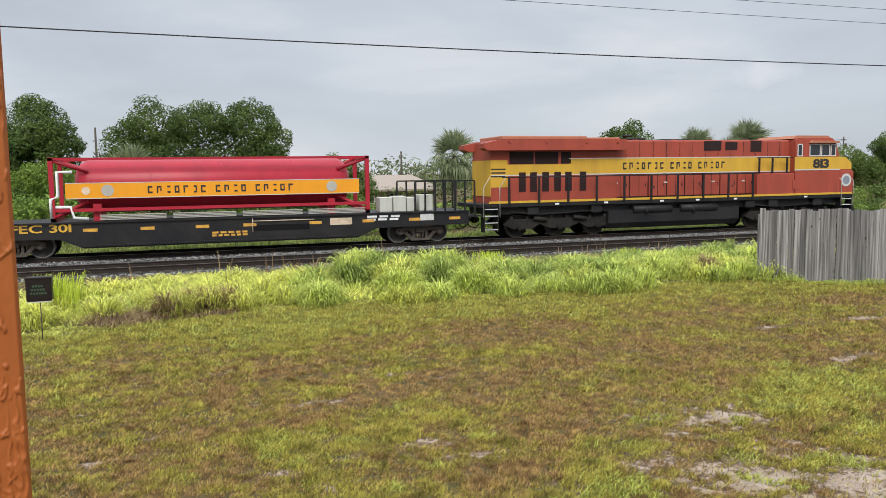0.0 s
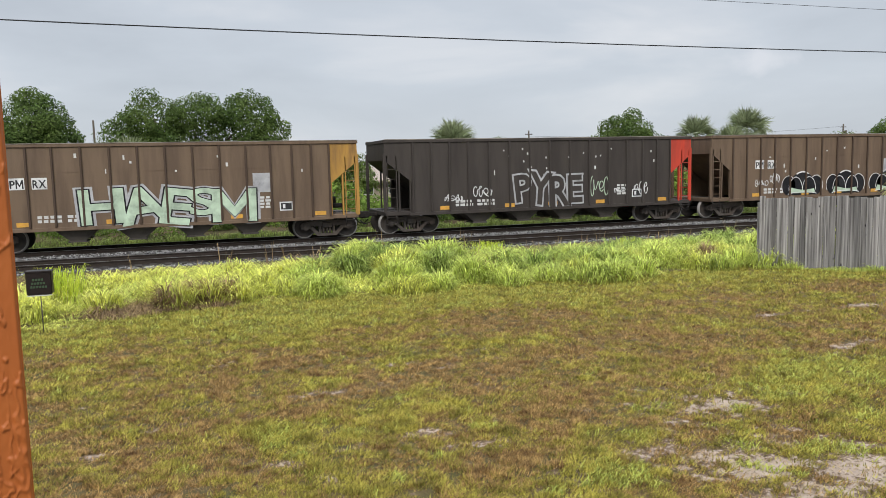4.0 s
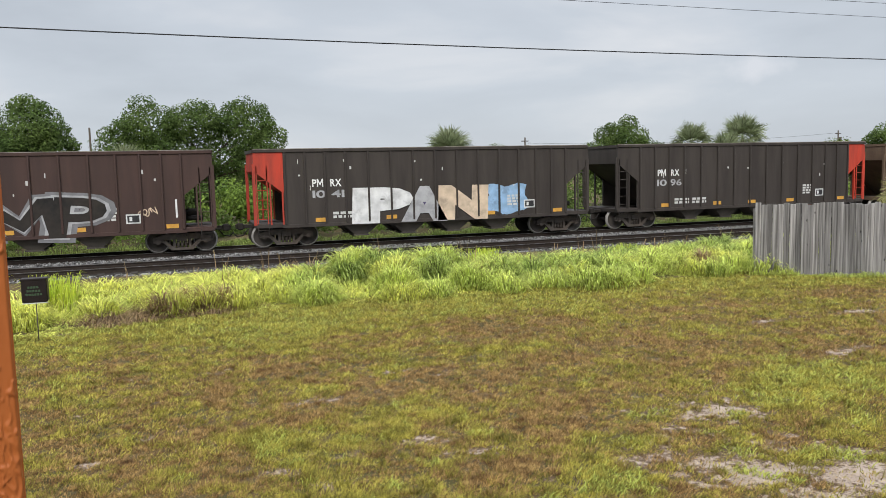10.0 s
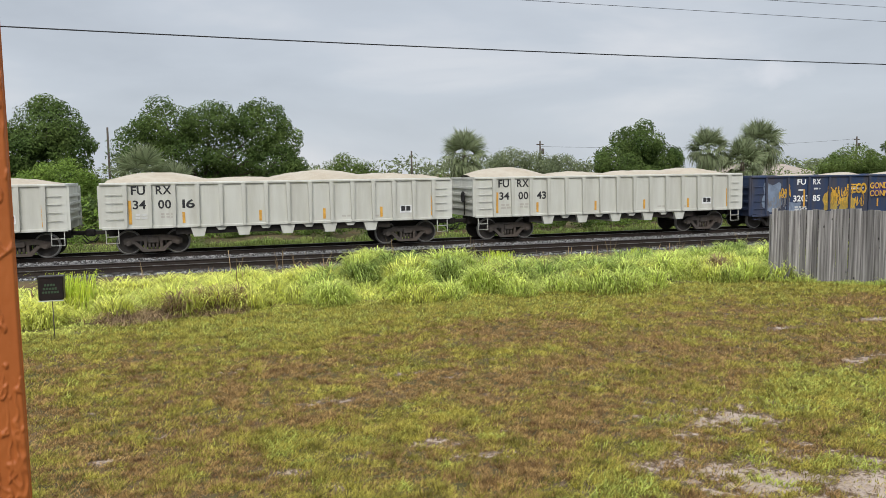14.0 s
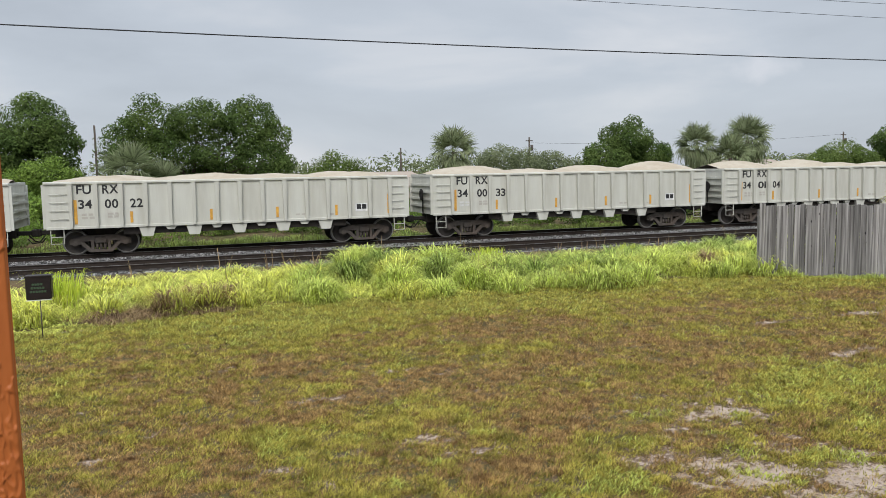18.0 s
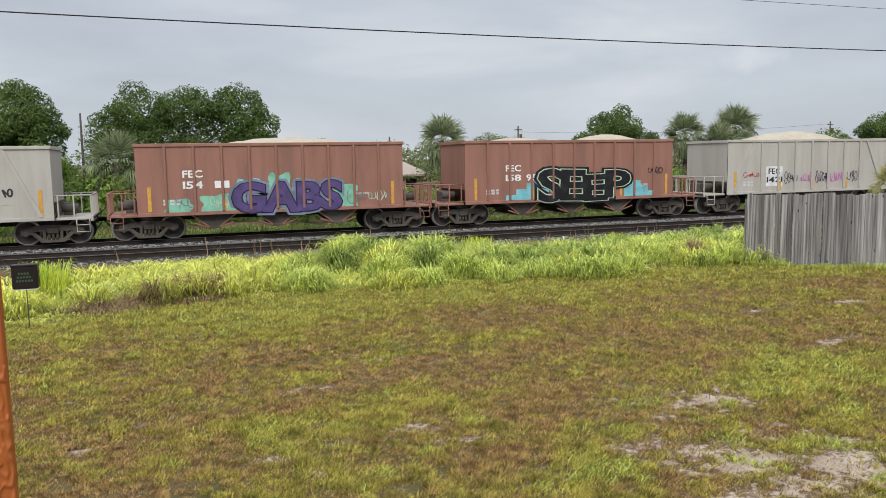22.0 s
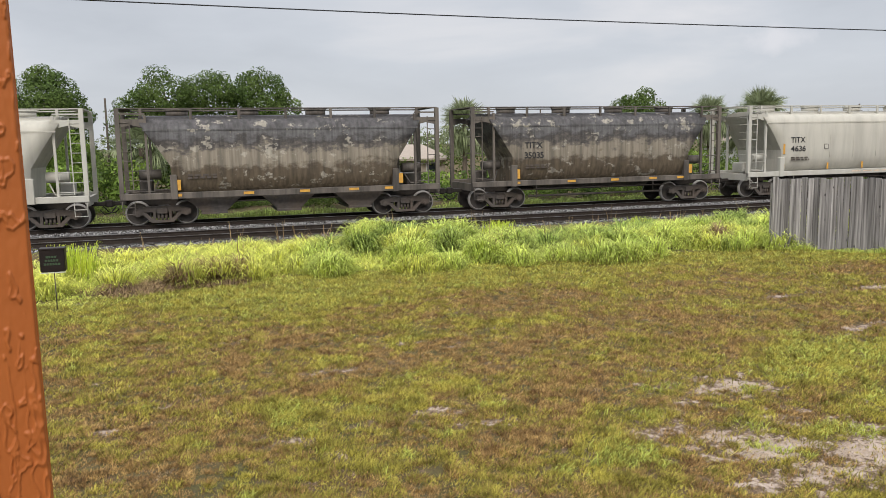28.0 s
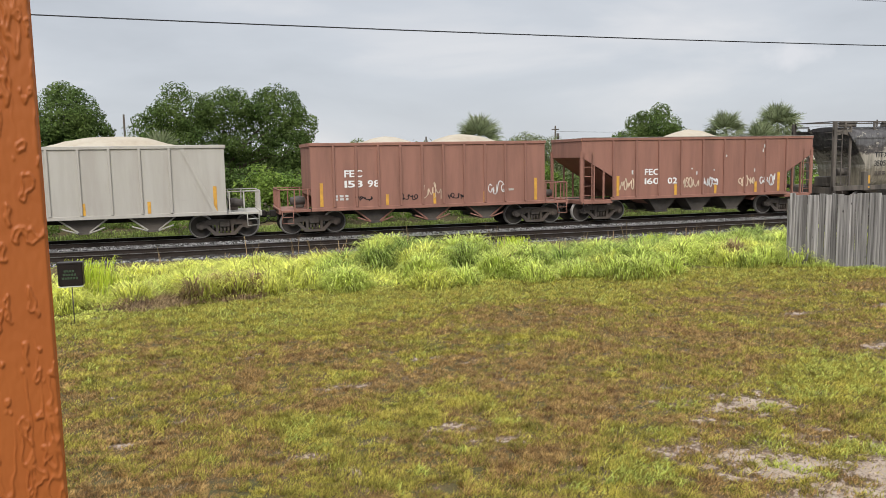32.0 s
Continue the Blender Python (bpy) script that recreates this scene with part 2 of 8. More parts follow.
        faces += [tuple(k + j for j in range(n - 1, -1, -1)), tuple(k + (m - 1) * n + j for j in range(n))]
        self.f += faces
        self.m += [slot] * len(faces)
        self.smooth += [True] * (len(faces) - 2) + [False, False]
        return self

    def lathe(self, profile, axis_at, n=24, slots=None):
        """A profile of (radius, y) turned round an axis along y through (x, z)."""
        x, z = axis_at
        k = len(self.v)
        for r, y in profile:
            self.v += [(x + r * math.cos(6.28319 * i / n), y, z + r * math.sin(6.28319 * i / n)) for i in range(n)]
        for j in range(len(profile) - 1):
            for i in range(n):
                a, b = k + j * n + i, k + j * n + (i + 1) % n
                self.f.append((a, b, b + n, a + n))
                self.m.append(slots[j] if slots else 0)
                self.smooth.append(True)
        return self

    def mesh(self, name, *mats):
        me = bpy.data.meshes.new(name)
        me.from_pydata(self.v, [], self.f)
        for m in mats:
            me.materials.append(M[m] if isinstance(m, str) else m)
        if len(mats) > 1:
            me.polygons.foreach_set("material_index", self.m)
        me.polygons.foreach_set("use_smooth", self.smooth)
        me.update()
        return me


def thing(name, label, category, group="", at=None, kind=""):
    ob = new(name)
    ob.empty_display_size = 0.3
    if at is not None:
        ob.matrix_basis = at
    return tagged(ob, label, category, group, kind)


def solid(name, form, mats, label, category, group="", kind="", at=None):
    """A top-level thing of one mesh."""
    mats = (mats,) if isinstance(mats, (str, bpy.types.Material)) else mats
    ob = new(name, form.mesh(name, *mats))
    if at is not None:
        ob.matrix_basis = at
    return tagged(ob, label, category, group, kind)


def part(name, form, mats, parent, label="", at=None):
    """One mesh object under a thing or a part."""
    if isinstance(form, Form):
        mats = (mats,) if isinstance(mats, (str, bpy.types.Material)) else mats
        form = form.mesh(name, *mats)
    ob = new(name, form)
    ob.parent = parent
    if at is not None:
        ob.matrix_basis = at
    return tagged(ob, label)


# ---- lettering: glyph shapes from the built-in font ----
GLYPHS = {}


def glyph(ch, fat):
    """Points and faces of one letter, one unit high, fattened by fat."""
    if ch == "M":
        t, q, w = 0.13 + 2 * fat, 1.37 * fat, 0.86
        v = [(-q, -q), (t - q, -q), (t - q, 0.62 - q), (w / 2, 0.16 - q), (w + q - t, 0.62 - q), (w + q - t, -q), (w + q, -q), (w + q, 1 + q), (w + q - t, 1 + q), (w / 2, 0.42 + q), (t - q, 1 + q), (-q, 1 + q)]
        return np.array(v), [tuple(range(12))]
    if (ch, fat) not in GLYPHS:
        cu = bpy.data.curves.new("glyph", "FONT")
        cu.body, cu.offset, cu.resolution_u, cu.fill_mode = ch, fat, 3, "FRONT"
        ob = bpy.data.objects.new("glyph", cu)
        scene.collection.objects.link(ob)
        bpy.context.view_layer.update()
        me = bpy.data.meshes.new_from_object(ob.evaluated_get(bpy.context.evaluated_depsgraph_get()))
        v = np.array([p.co[:2] for p in me.vertices]).reshape(-1, 2) / 0.73
        GLYPHS[ch, fat] = (v, [tuple(p.vertices) for p in me.polygons])
        bpy.data.objects.remove(ob)
        bpy.data.curves.remove(cu)
        bpy.data.meshes.remove(me)
    return GLYPHS[ch, fat]


def word(text, x0, z0, high, wide, y, fat=0.0, gap=0.12, sway=0.0, depth=0.0, seed=0, flip=1):
    """Letters from x0, wide metres in all, upright in the plane y, read from -y."""
    rng = random.Random(seed)
    spans, x = [], 0.0
    for ch in text:
        if ch == " ":
            spans.append(None)
            x += 0.45
            continue
        v, f = glyph(ch, 0.0)
        a, b = v[:, 0].min(), v[:, 0].max()
        spans.append((x - a, a, b))
        x += b - a + gap
    k = wide / max(x - gap, 1e-6)
    form = Form()
    for i, (ch, s) in enumerate(zip(text, spans)):
        turn, lift, grow = rng.uniform(-sway, sway) * 0.5, rng.uniform(-sway, sway) * 0.4, 1 + rng.uniform(-sway, sway) * 0.5
        if s is None:
            continue
        v, f = glyph(ch, fat)
        cx = (s[1] + s[2]) / 2
        px, pz = (v[:, 0] - cx) * math.cos(turn) - (v[:, 1] - 0.5) * math.sin(turn), (v[:, 0] - cx) * math.sin(turn) + (v[:, 1] - 0.5) * math.cos(turn)
        px, pz = (px * (1 + sway * 0.6) + cx + s[0]) * k, ((pz * grow) + 0.5 + lift) * high
        form.add([(x0 + a, y - depth * i, z0 + b) for a, b in zip(px, pz)], f)
    return form


def bars(x0, x1, z0, z1, y, rows=2, cols=3, seed=0, fill=0.7):
    """Lettering too small to read, or a name: rows of short bars."""
    rng = random.Random(seed)
    form = Form()
    h = (z1 - z0) / rows
    for r in range(rows):
        x = x0
        while x < x1 - 0.02:
            w = (x1 - x0) / cols * rng.uniform(0.5, 0.9)
            form.box(x, min(x + w, x1), y - 0.003, y + 0.003, z0 + r * h + h * (1 - fill), z0 + (r + 1) * h)
            x += w + (x1 - x0) / cols * 0.25
    return form


def blocks(x0, x1, z0, z1, y, counts):
    """A painted company name as plain blocks, a block for each letter."""
    form = Form()
    total = sum(counts) + 0.7 * (len(counts) - 1)
    k, x = (x1 - x0) / total, x0
    for n in counts:
        for i in range(n):
            a, b, t = x + 0.2 * k, x + 0.74 * k, 0.12 * k
            h = z1 - z0
            if i % 3 != 2:
                form.box(a, a + 1.4 * t, y - 0.004, y + 0.003, z0, z1)
            if i % 3 != 1:
                form.box(a + 1.5 * t, b, y - 0.004, y + 0.003, z0, z0 + 0.24 * h)
            if i % 2:
                form.box(b - 1.2 * t, b, y - 0.004, y + 0.003, z0 + 0.26 * h, z0 + 0.74 * h)
            form.box(a + 1.5 * t, b, y - 0.004, y + 0.003, z1 - 0.24 * h, z1)
            x += k
        x += 0.7 * k
    return form

# ---- ground, tracks, fence ----


def field(x, y, size, seed):
    """Smooth noise from 0 to 1 over the plane, one value a cell of that size."""
    g = np.random.default_rng(seed).random((256, 256))
    u, v = np.asarray(x) / size + 64.3, np.asarray(y) / size + 64.7
    i, j = np.floor(u).astype(int), np.floor(v).astype(int)
    a, b = u - i, v - j
    a, b = a * a * (3 - 2 * a), b * b * (3 - 2 * b)
    i, j = i % 255, j % 255
    return (g[i, j] * (1 - a) + g[i + 1, j] * a) * (1 - b) + (g[i, j + 1] * (1 - a) + g[i + 1, j + 1] * a) * b


# bare sandy spots: x, y, half length, half width, strength
SPOTS = [(6.15, 7.85, 0.8, 0.5, 0.75), (5.4, 7.5, 0.6, 0.3, 0.6), (4.6, 6.85, 0.55, 0.25, 0.75), (5.0, 6.5, 0.6, 0.25, 0.8), (5.25, 6.05, 0.6, 0.3, 0.95), (5.75, 6.1, 0.5, 0.25, 0.9), (6.3, 5.8, 0.7, 0.35, 0.95),
         (6.9, 6.2, 0.7, 0.3, 0.6), (5.6, 5.4, 1.2, 0.4, 0.85), (13.1, 12.2, 0.9, 0.22, 0.7), (10.85, 12.2, 0.45, 0.14, 0.6), (9.1, 11.0, 0.45, 0.16, 0.55), (10.3, 9.7, 0.7, 0.25, 0.7), (2.97, 11.5, 0.4, 0.16, 0.75),
         (3.7, 11.1, 0.7, 0.16, 0.45), (1.75, 10.4, 0.7, 0.15, 0.45), (2.5, 8.4, 0.35, 0.16, 0.65), (3.03, 7.75, 0.3, 0.12, 0.75), (2.6, 7.8, 0.3, 0.1, 0.6), (1.0, 8.0, 0.2, 0.12, 0.65), (1.3, 7.5, 0.25, 0.12, 0.7),
         (1.55, 8.15, 0.25, 0.12, 0.5), (-0.52, 9.65, 0.25, 0.1, 0.75), (-1.0, 9.0, 0.2, 0.1, 0.6), (-2.6, 17.05, 0.55, 0.22, 1.0), (7.6, 5.4, 0.9, 0.4, 0.7), (5.5, 6.7, 1.4, 1.0, 0.44), (6.2, 8.0, 1.1, 0.8, 0.44), (3.0, 8.0, 0.9, 0.5, 0.3)]


def soil_at(x, y):
    s = np.zeros(np.shape(x))
    for cx, cy, a, b, k in SPOTS:
        s = np.maximum(s, k * np.exp(-(((x - cx) / a) ** 2 + ((y - cy) / b) ** 2)))
    return s + 0.45 * (field(x, y, 0.34, 5) - 0.5) + 0.50 * (field(x, y, 0.13, 6) - 0.5) + 0.50 * (field(x, y, 0.06, 7) - 0.5)


def lawn_rise(x, y):
    """Gentle swells of the lawn."""
    return LAWN_Z + 0.04 * (field(x, y, 4.0, 1) - 0.5) + 0.02 * (field(x, y, 0.8, 2) - 0.5)


def ground_height(x, y):
    """Lawn, a low bank with weeds, then the ballasted formation; beyond it flat land."""
    z = lawn_rise(x, y) + np.clip((y - 19.0) / 5.0, 0, 1) * np.where(y < 40, 0.10, 0.04)
    return np.where((y > 25.3) & (y < 37), np.minimum(z, -0.33), z)


M["lawn"] = surf("lawn", (0.11, 0.10, 0.032), (0.045, 0.036, 0.018), 0.95, scale=34, amount=1.0, bump=1.0, bump_scale=45,
                 stain=(0.125, 0.080, 0.036), stain_scale=0.8, stain_amount=0.75, edges=(0.44, 0.58))
# bare sand shows where the spots are marked on the mesh
lt = M["lawn"].node_tree
l_soil = lt.nodes.new("ShaderNodeAttribute")
l_soil.attribute_name = "soil"
l_grain = lt.nodes.new("ShaderNodeTexNoise")
l_grain.inputs["Scale"].default_value, l_grain.inputs["Detail"].default_value, l_grain.inputs["Roughness"].default_value = 11.0, 7, 0.68
l_co = lt.nodes.new("ShaderNodeTexCoord")
lt.links.new(l_co.outputs["Object"], l_grain.inputs["Vector"])
l_sum = lt.nodes.new("ShaderNodeMath")
l_sum.operation = "MULTIPLY_ADD"
l_sum.inputs[1].default_value = 2.6
lt.links.new(l_grain.outputs["Fac"], l_sum.inputs[0])
lt.links.new(l_soil.outputs["Fac"], l_sum.inputs[2])
l_edge = lt.nodes.new("ShaderNodeMapRange")
l_edge.inputs["From Min"].default_value, l_edge.inputs["From Max"].default_value = 1.86, 2.08
lt.links.new(l_sum.outputs[0], l_edge.inputs["Value"])
l_mix = lt.nodes.new("ShaderNodeMix")
l_mix.data_type = "RGBA"
l_sand = lt.nodes.new("ShaderNodeMix")
l_sand.data_type = "RGBA"
l_sand.inputs[6].default_value, l_sand.inputs[7].default_value = (0.24, 0.175, 0.135, 1), (0.54, 0.45, 0.37, 1)
lt.links.new(l_grain.outputs["Fac"], l_sand.inputs[0])
l_bsdf = lt.nodes["Principled BSDF"]
# brown litter round the bare sand
l_rim = lt.nodes.new("ShaderNodeMapRange")
l_rim.inputs["From Min"].default_value, l_rim.inputs["From Max"].default_value = 1.50, 1.78
lt.links.new(l_sum.outputs[0], l_rim.inputs["Value"])
l_dead = lt.nodes.new("ShaderNodeMix")
l_dead.data_type = "RGBA"
l_dead.inputs[7].default_value = (0.135, 0.088, 0.058, 1)
lt.links.new(l_rim.outputs[0], l_dead.inputs[0])
lt.links.new(l_bsdf.inputs["Base Color"].links[0].from_socket, l_dead.inputs[6])
lt.links.new(l_dead.outputs[2], l_mix.inputs[6])
lt.links.new(l_sand.outputs[2], l_mix.inputs[7])
lt.links.new(l_edge.outputs[0], l_mix.inputs[0])
lt.links.new(l_mix.outputs[2], l_bsdf.inputs["Base Color"])
M["gravel"] = surf("gravel", (0.075, 0.073, 0.072), (0.24, 0.235, 0.23), 0.95, scale=22, amount=1.0, bump=1.0, bump_scale=26,
                   stain=(0.05, 0.046, 0.044), stain_scale=0.7, stain_amount=0.6)
M["cinder"] = surf("cinder", (0.026, 0.023, 0.022), (0.06, 0.054, 0.05), 0.95, scale=22, amount=1.0, bump=1.0, bump_scale=26)
M["stone"] = surf("stone", (0.27, 0.265, 0.26), (0.11, 0.105, 0.10), 0.9, scale=14, island=0.9, bump=0.4)
M["rail"] = surf("rail", (0.020, 0.015, 0.012), (0.04, 0.028, 0.021), 0.75, scale=12)
M["railhead"] = surf("railhead", (0.30, 0.30, 0.30), (0.16, 0.13, 0.11), 0.35, metal=0.8, scale=5)
M["tie"] = surf("tie", (0.030, 0.026, 0.022), (0.060, 0.051, 0.043), 0.9, scale=6, stretch=(6, 1, 6), rand=0.3)

xs = [-900, -400, -150, -60, -30] + [-20, -15, -10, -7] + [-5 + 0.2 * i for i in range(15)] + [-2 + 0.075 * i for i in range(160)] + [10 + 0.2 * i for i in range(51)] + [20.5, 21, 22, 23, 24, 26, 28, 30, 33, 36, 40, 45] + [52, 60, 80, 110, 160, 300, 600, 1200]
ys = [-60, -20, -6, 0, 3] + [4 + 0.075 * i for i in range(120)] + [13 + 0.2 * i for i in range(65)] + [26 + 1.5 * i for i in range(20)] + [60, 75, 100, 150, 250, 500, 1000, 2500]
g = Form()
gxx, gyy = np.meshgrid(xs, ys)
gv = np.stack([gxx, gyy, ground_height(gxx, gyy)], -1).reshape(-1, 3).tolist()
nx = len(xs)
gf = [(j * nx + i, j * nx + i + 1, (j + 1) * nx + i + 1, (j + 1) * nx + i) for j in range(len(ys) - 1) for i in range(nx - 1)]
g.add(gv, gf, 0, True)
ground = solid("ground", g, "lawn", "patchy green and brown lawn with bare sandy spots", "ground", kind="structure")
soil = ground.data.attributes.new("soil", "FLOAT", "POINT")
gp = np.array(gv)
soil.data.foreach_set("value", soil_at(gp[:, 0], gp[:, 1]).astype(np.float32))


def track(yc, label, bed_mat, x0=-640, x1=660):
    """Two rails on wooden ties in a ballast bed."""
    bed = Form().along([(yc - 2.3, -0.45), (yc + 2.3, -0.45), (yc + 1.75, -0.20), (yc - 1.75, -0.20)], x0, x1)
    solid("ballast", bed, bed_mat, label + " bed of crushed-stone ballast", "ballast", kind="structure")
    line = thing("railway_track", label + " with rusty steel rails on dark wooden ties", "railway track", "tracks", pose(0, yc, 0), kind="structure")
    for side in (-0.7525, 0.7525):
        f = Form()
        f.along([(side - 0.075, -0.175), (side + 0.075, -0.175), (side + 0.02, -0.15), (side + 0.012, -0.05), (side + 0.036, -0.035),
                 (side + 0.036, -0.006), (side - 0.036, -0.006), (side - 0.036, -0.035), (side - 0.012, -0.05), (side - 0.02, -0.15)], x0, x1)
        f.box(x0, x1, side - 0.033, side + 0.033, -0.006, 0.0, slot=1)
        part("rail", f, ("rail", "railhead"), line)
    return line


main_line = track(TRACK_Y, "main line", "gravel")
siding = track(SIDING_Y, "empty second track", "cinder")
tie_mesh = Form().box(-0.115, 0.115, -1.3, 1.3, -0.32, -0.155, 0.012).mesh("tie", "tie")
for line, lo, hi in ((siding, -9, 40), (main_line, -9, 40)):
    for i in range(int((hi - lo) / 0.5)):
        part("tie", tie_mesh, None, line, at=pose(lo + 0.5 * i + random.uniform(-0.04, 0.04), random.uniform(-0.05, 0.05), 0, 0, 0, random.uniform(-1.5, 1.5)))

# loose ballast stones between and beside the tracks
rng = np.random.default_rng(3)
n = 60000
sx = rng.uniform(-10, 40, n)
sy = np.where(rng.random(n) < 0.55, rng.uniform(29.7, 32.2, n), rng.uniform(24.0, 27.3, n))
sz = np.where(np.abs(sy - TRACK_Y) < 1.75, -0.19, np.where(np.abs(sy - SIDING_Y) < 1.75, -0.2, -0.28)) + rng.uniform(-0.02, 0.03, n)
r = rng.uniform(0.02, 0.05, n)
octa = np.array([(1, 0, 0), (-1, 0, 0), (0, 1, 0), (0, -1, 0), (0, 0, 0.8), (0, 0, -0.8)], float)
tri = np.array([(0, 2, 4), (2, 1, 4), (1, 3, 4), (3, 0, 4), (2, 0, 5), (1, 2, 5), (3, 1, 5), (0, 3, 5)])
v = octa[None] * r[:, None, None] * rng.uniform(0.6, 1.3, (n, 6, 3)) + np.stack([sx, sy, sz], -1)[:, None]
f = (tri[None] + 6 * np.arange(n)[:, None, None]).reshape(-1, 3)


def fast_mesh(name, verts, faces, *mats):
    """A mesh of triangles from arrays."""
    me = bpy.data.meshes.new(name)
    verts, faces = np.asarray(verts, np.float32).reshape(-1, 3), np.asarray(faces, np.int32).reshape(-1, 3)
    me.vertices.add(len(verts))
    me.vertices.foreach_set("co", verts.ravel())
    me.loops.add(faces.size)
    me.loops.foreach_set("vertex_index", faces.ravel())
    me.polygons.add(len(faces))
    me.polygons.foreach_set("loop_start", np.arange(0, faces.size, 3, dtype=np.int32))
    for m in mats:
        me.materials.append(M[m])
    me.update(calc_edges=True)
    return me


tagged(new("ballast_stones", fast_mesh("ballast_stones", v, f, "stone")), "loose grey ballast stones beside the tracks", "gravel", kind="stuff")

# wooden fence: runs from its end post towards the house
M["board"] = surf("board", (0.33, 0.315, 0.30), (0.10, 0.094, 0.09), 0.9, scale=6, stretch=(4.0, 4.0, 0.2), rand=0.42, amount=1.0,
                  stain=(0.055, 0.05, 0.047), stain_scale=2.2, stain_amount=0.8, edges=(0.5, 0.66), bump=0.6, bump_scale=18)
# dark knots in the boards
bt = M["board"].node_tree
b_knot = bt.nodes.new("ShaderNodeTexVoronoi")
b_knot.inputs["Scale"].default_value = 4.5
b_from = [q for q in bt.nodes if q.type == "MAPPING"][0]
bt.links.new(b_from.inputs[0].links[0].from_socket, b_knot.inputs["Vector"])
b_rim = bt.nodes.new("ShaderNodeMapRange")
b_rim.inputs["From Min"].default_value, b_rim.inputs["From Max"].default_value = 0.06, 0.11
b_rim.inputs["To Min"].default_value, b_rim.inputs["To Max"].default_value = 0.16, 1.0
bt.links.new(b_knot.outputs["Distance"], b_rim.inputs["Value"])
b_dark = bt.nodes.new("ShaderNodeVectorMath")
b_dark.operation = "SCALE"
b_face = bt.nodes["Principled BSDF"]
bt.links.new(b_face.inputs["Base Color"].links[0].from_socket, b_dark.inputs[0])
bt.links.new(b_rim.outputs[0], b_dark.inputs["Scale"])
bt.links.new(b_dark.outputs[0], b_face.inputs["Base Color"])
fence = thing("wooden_fence", "weathered grey wooden privacy fence of upright boards", "fence")
F0, F1, FENCE_H = Vector((15.05, 17.45)), Vector((20.3, 13.35)), 1.98
F1 = F0 + (F1 - F0) * 1.5
run = (F1 - F0)
side = math.degrees(math.atan2(run.y, run.x))
boards = [Form().box(-0.0725, 0.0725, -0.012, 0.011, 0, 1, 0.006).mesh("board", "board")]
frng = random.Random(5)
d = 0.07
while d < run.length:
    p = F0 + run * (d / run.length)
    deep = frng.uniform(-0.018, 0.018)
    m = pose(p.x - run.y / run.length * deep, p.y + run.x / run.length * deep, LAWN_Z - 0.05, frng.uniform(-0.6, 0.6), frng.uniform(-0.22, 0.22), side + frng.uniform(-1.6, 1.6))
    m = m @ Matrix.Diagonal((frng.uniform(0.985, 1.02), 1, FENCE_H + 0.05 + frng.uniform(-0.045, 0.03), 1))
    part("board", boards[0], None, fence, at=m)
    d += 0.146
inward = Vector((-run.y, run.x)).normalized() * 0.06
for z in (0.35, 1.0, 1.65):
    a = F0 + inward
    part("rail", Form().box(0, run.length, -0.02, 0.02, -0.045, 0.045, 0.005), "board", fence, at=pose(a.x, a.y, LAWN_Z + z, 0, 0, side))
for i in range(5):
    p = F0 + inward * 2.2 + run * (i * 2.35 / run.length)
    part("post", Form().box(-0.045, 0.045, -0.045, 0.045, 0, FENCE_H - 0.1, 0.006), "board", fence, at=pose(p.x, p.y, LAWN_Z - 0.05, 0, 0, side))

# porch post beside the camera: orange masonry paint over a runny texture
M["post_paint"] = surf("post_paint", (0.36, 0.105, 0.022), (0.30, 0.082, 0.018), 0.5, scale=9, stain=(0.33, 0.09, 0.02), stain_scale=3, bump=0)
post_at = Vector((math.sin(radians(-10.75)), math.cos(radians(-10.75)))) * 1.0
pf = Form()
PW, PN, PH = 0.085, 72, 620
pz0, pz1 = 2.35, 3.45


def post_relief(u, z):
    """Runs and blobs of thick paint, in metres."""
    def step(x, lo, hi):
        x = min(1.0, max(0.0, (x - lo) / (hi - lo)))
        return x * x * (3 - 2 * x)

    a = noise.noise((u * 75, 0.0, z * 32)) + 0.4 * noise.noise((u * 170, 4.0, z * 85))
    blister = step(a, 0.22, 0.32) - 0.65 * step(a, 0.36, 0.5)
    b = noise.noise((u * 62 + 7, 2.0, z * 4.5)) + 0.3 * noise.noise((u * 120, 9.0, z * 45))
    drip = max(0.0, 1 - abs(b - 0.06) / 0.085) * step(noise.noise((u * 22, 6.0, z * 3.0)), -0.15, 0.12)
    return 0.0026 * max(blister, drip) + 0.0004 * noise.noise((u * 200, 3.0, z * 90)) + 0.001 * noise.noise((u * 14, 1.0, z * 6))


pv = []
for j in range(PH + 1):
    z = pz0 + (pz1 - pz0) * j / PH
    for i in range(PN + 1):
        u = -PW + PW * i / PN
        fall = 0.006 * max(0.0, (i - PN + 3) / 3) ** 2
        pv.append((u, -post_relief(u, z) + fall, z))
pq = [(j * (PN + 1) + i, j * (PN + 1) + i + 1, (j + 1) * (PN + 1) + i + 1, (j + 1) * (PN + 1) + i) for j in range(PH) for i in range(PN)]
pf.add(pv, pq, 0, True)
pf.box(-0.14, 0.0012, 0.0035, 0.14, -0.3, 4.2, 0.003)
solid("porch_post", pf, "post_paint", "porch post thickly painted in glossy orange", "post", at=pose(post_at.x, post_at.y, 0, 0, 0, 12))
solid("porch_floor", Form().box(-3.5, 3.5, -3, 1.35, -0.3, 1.2, 0.01), "gravel", "concrete porch floor", "floor", kind="structure")

# wires overhead
M["bark"] = surf("bark", (0.12, 0.095, 0.07), (0.06, 0.048, 0.036), 0.95, scale=8, stretch=(2, 2, 0.5), bump=0.6, bump_scale=15)
M["cable"] = surf("cable", (0.012, 0.012, 0.013), rough=0.6, bump=0)


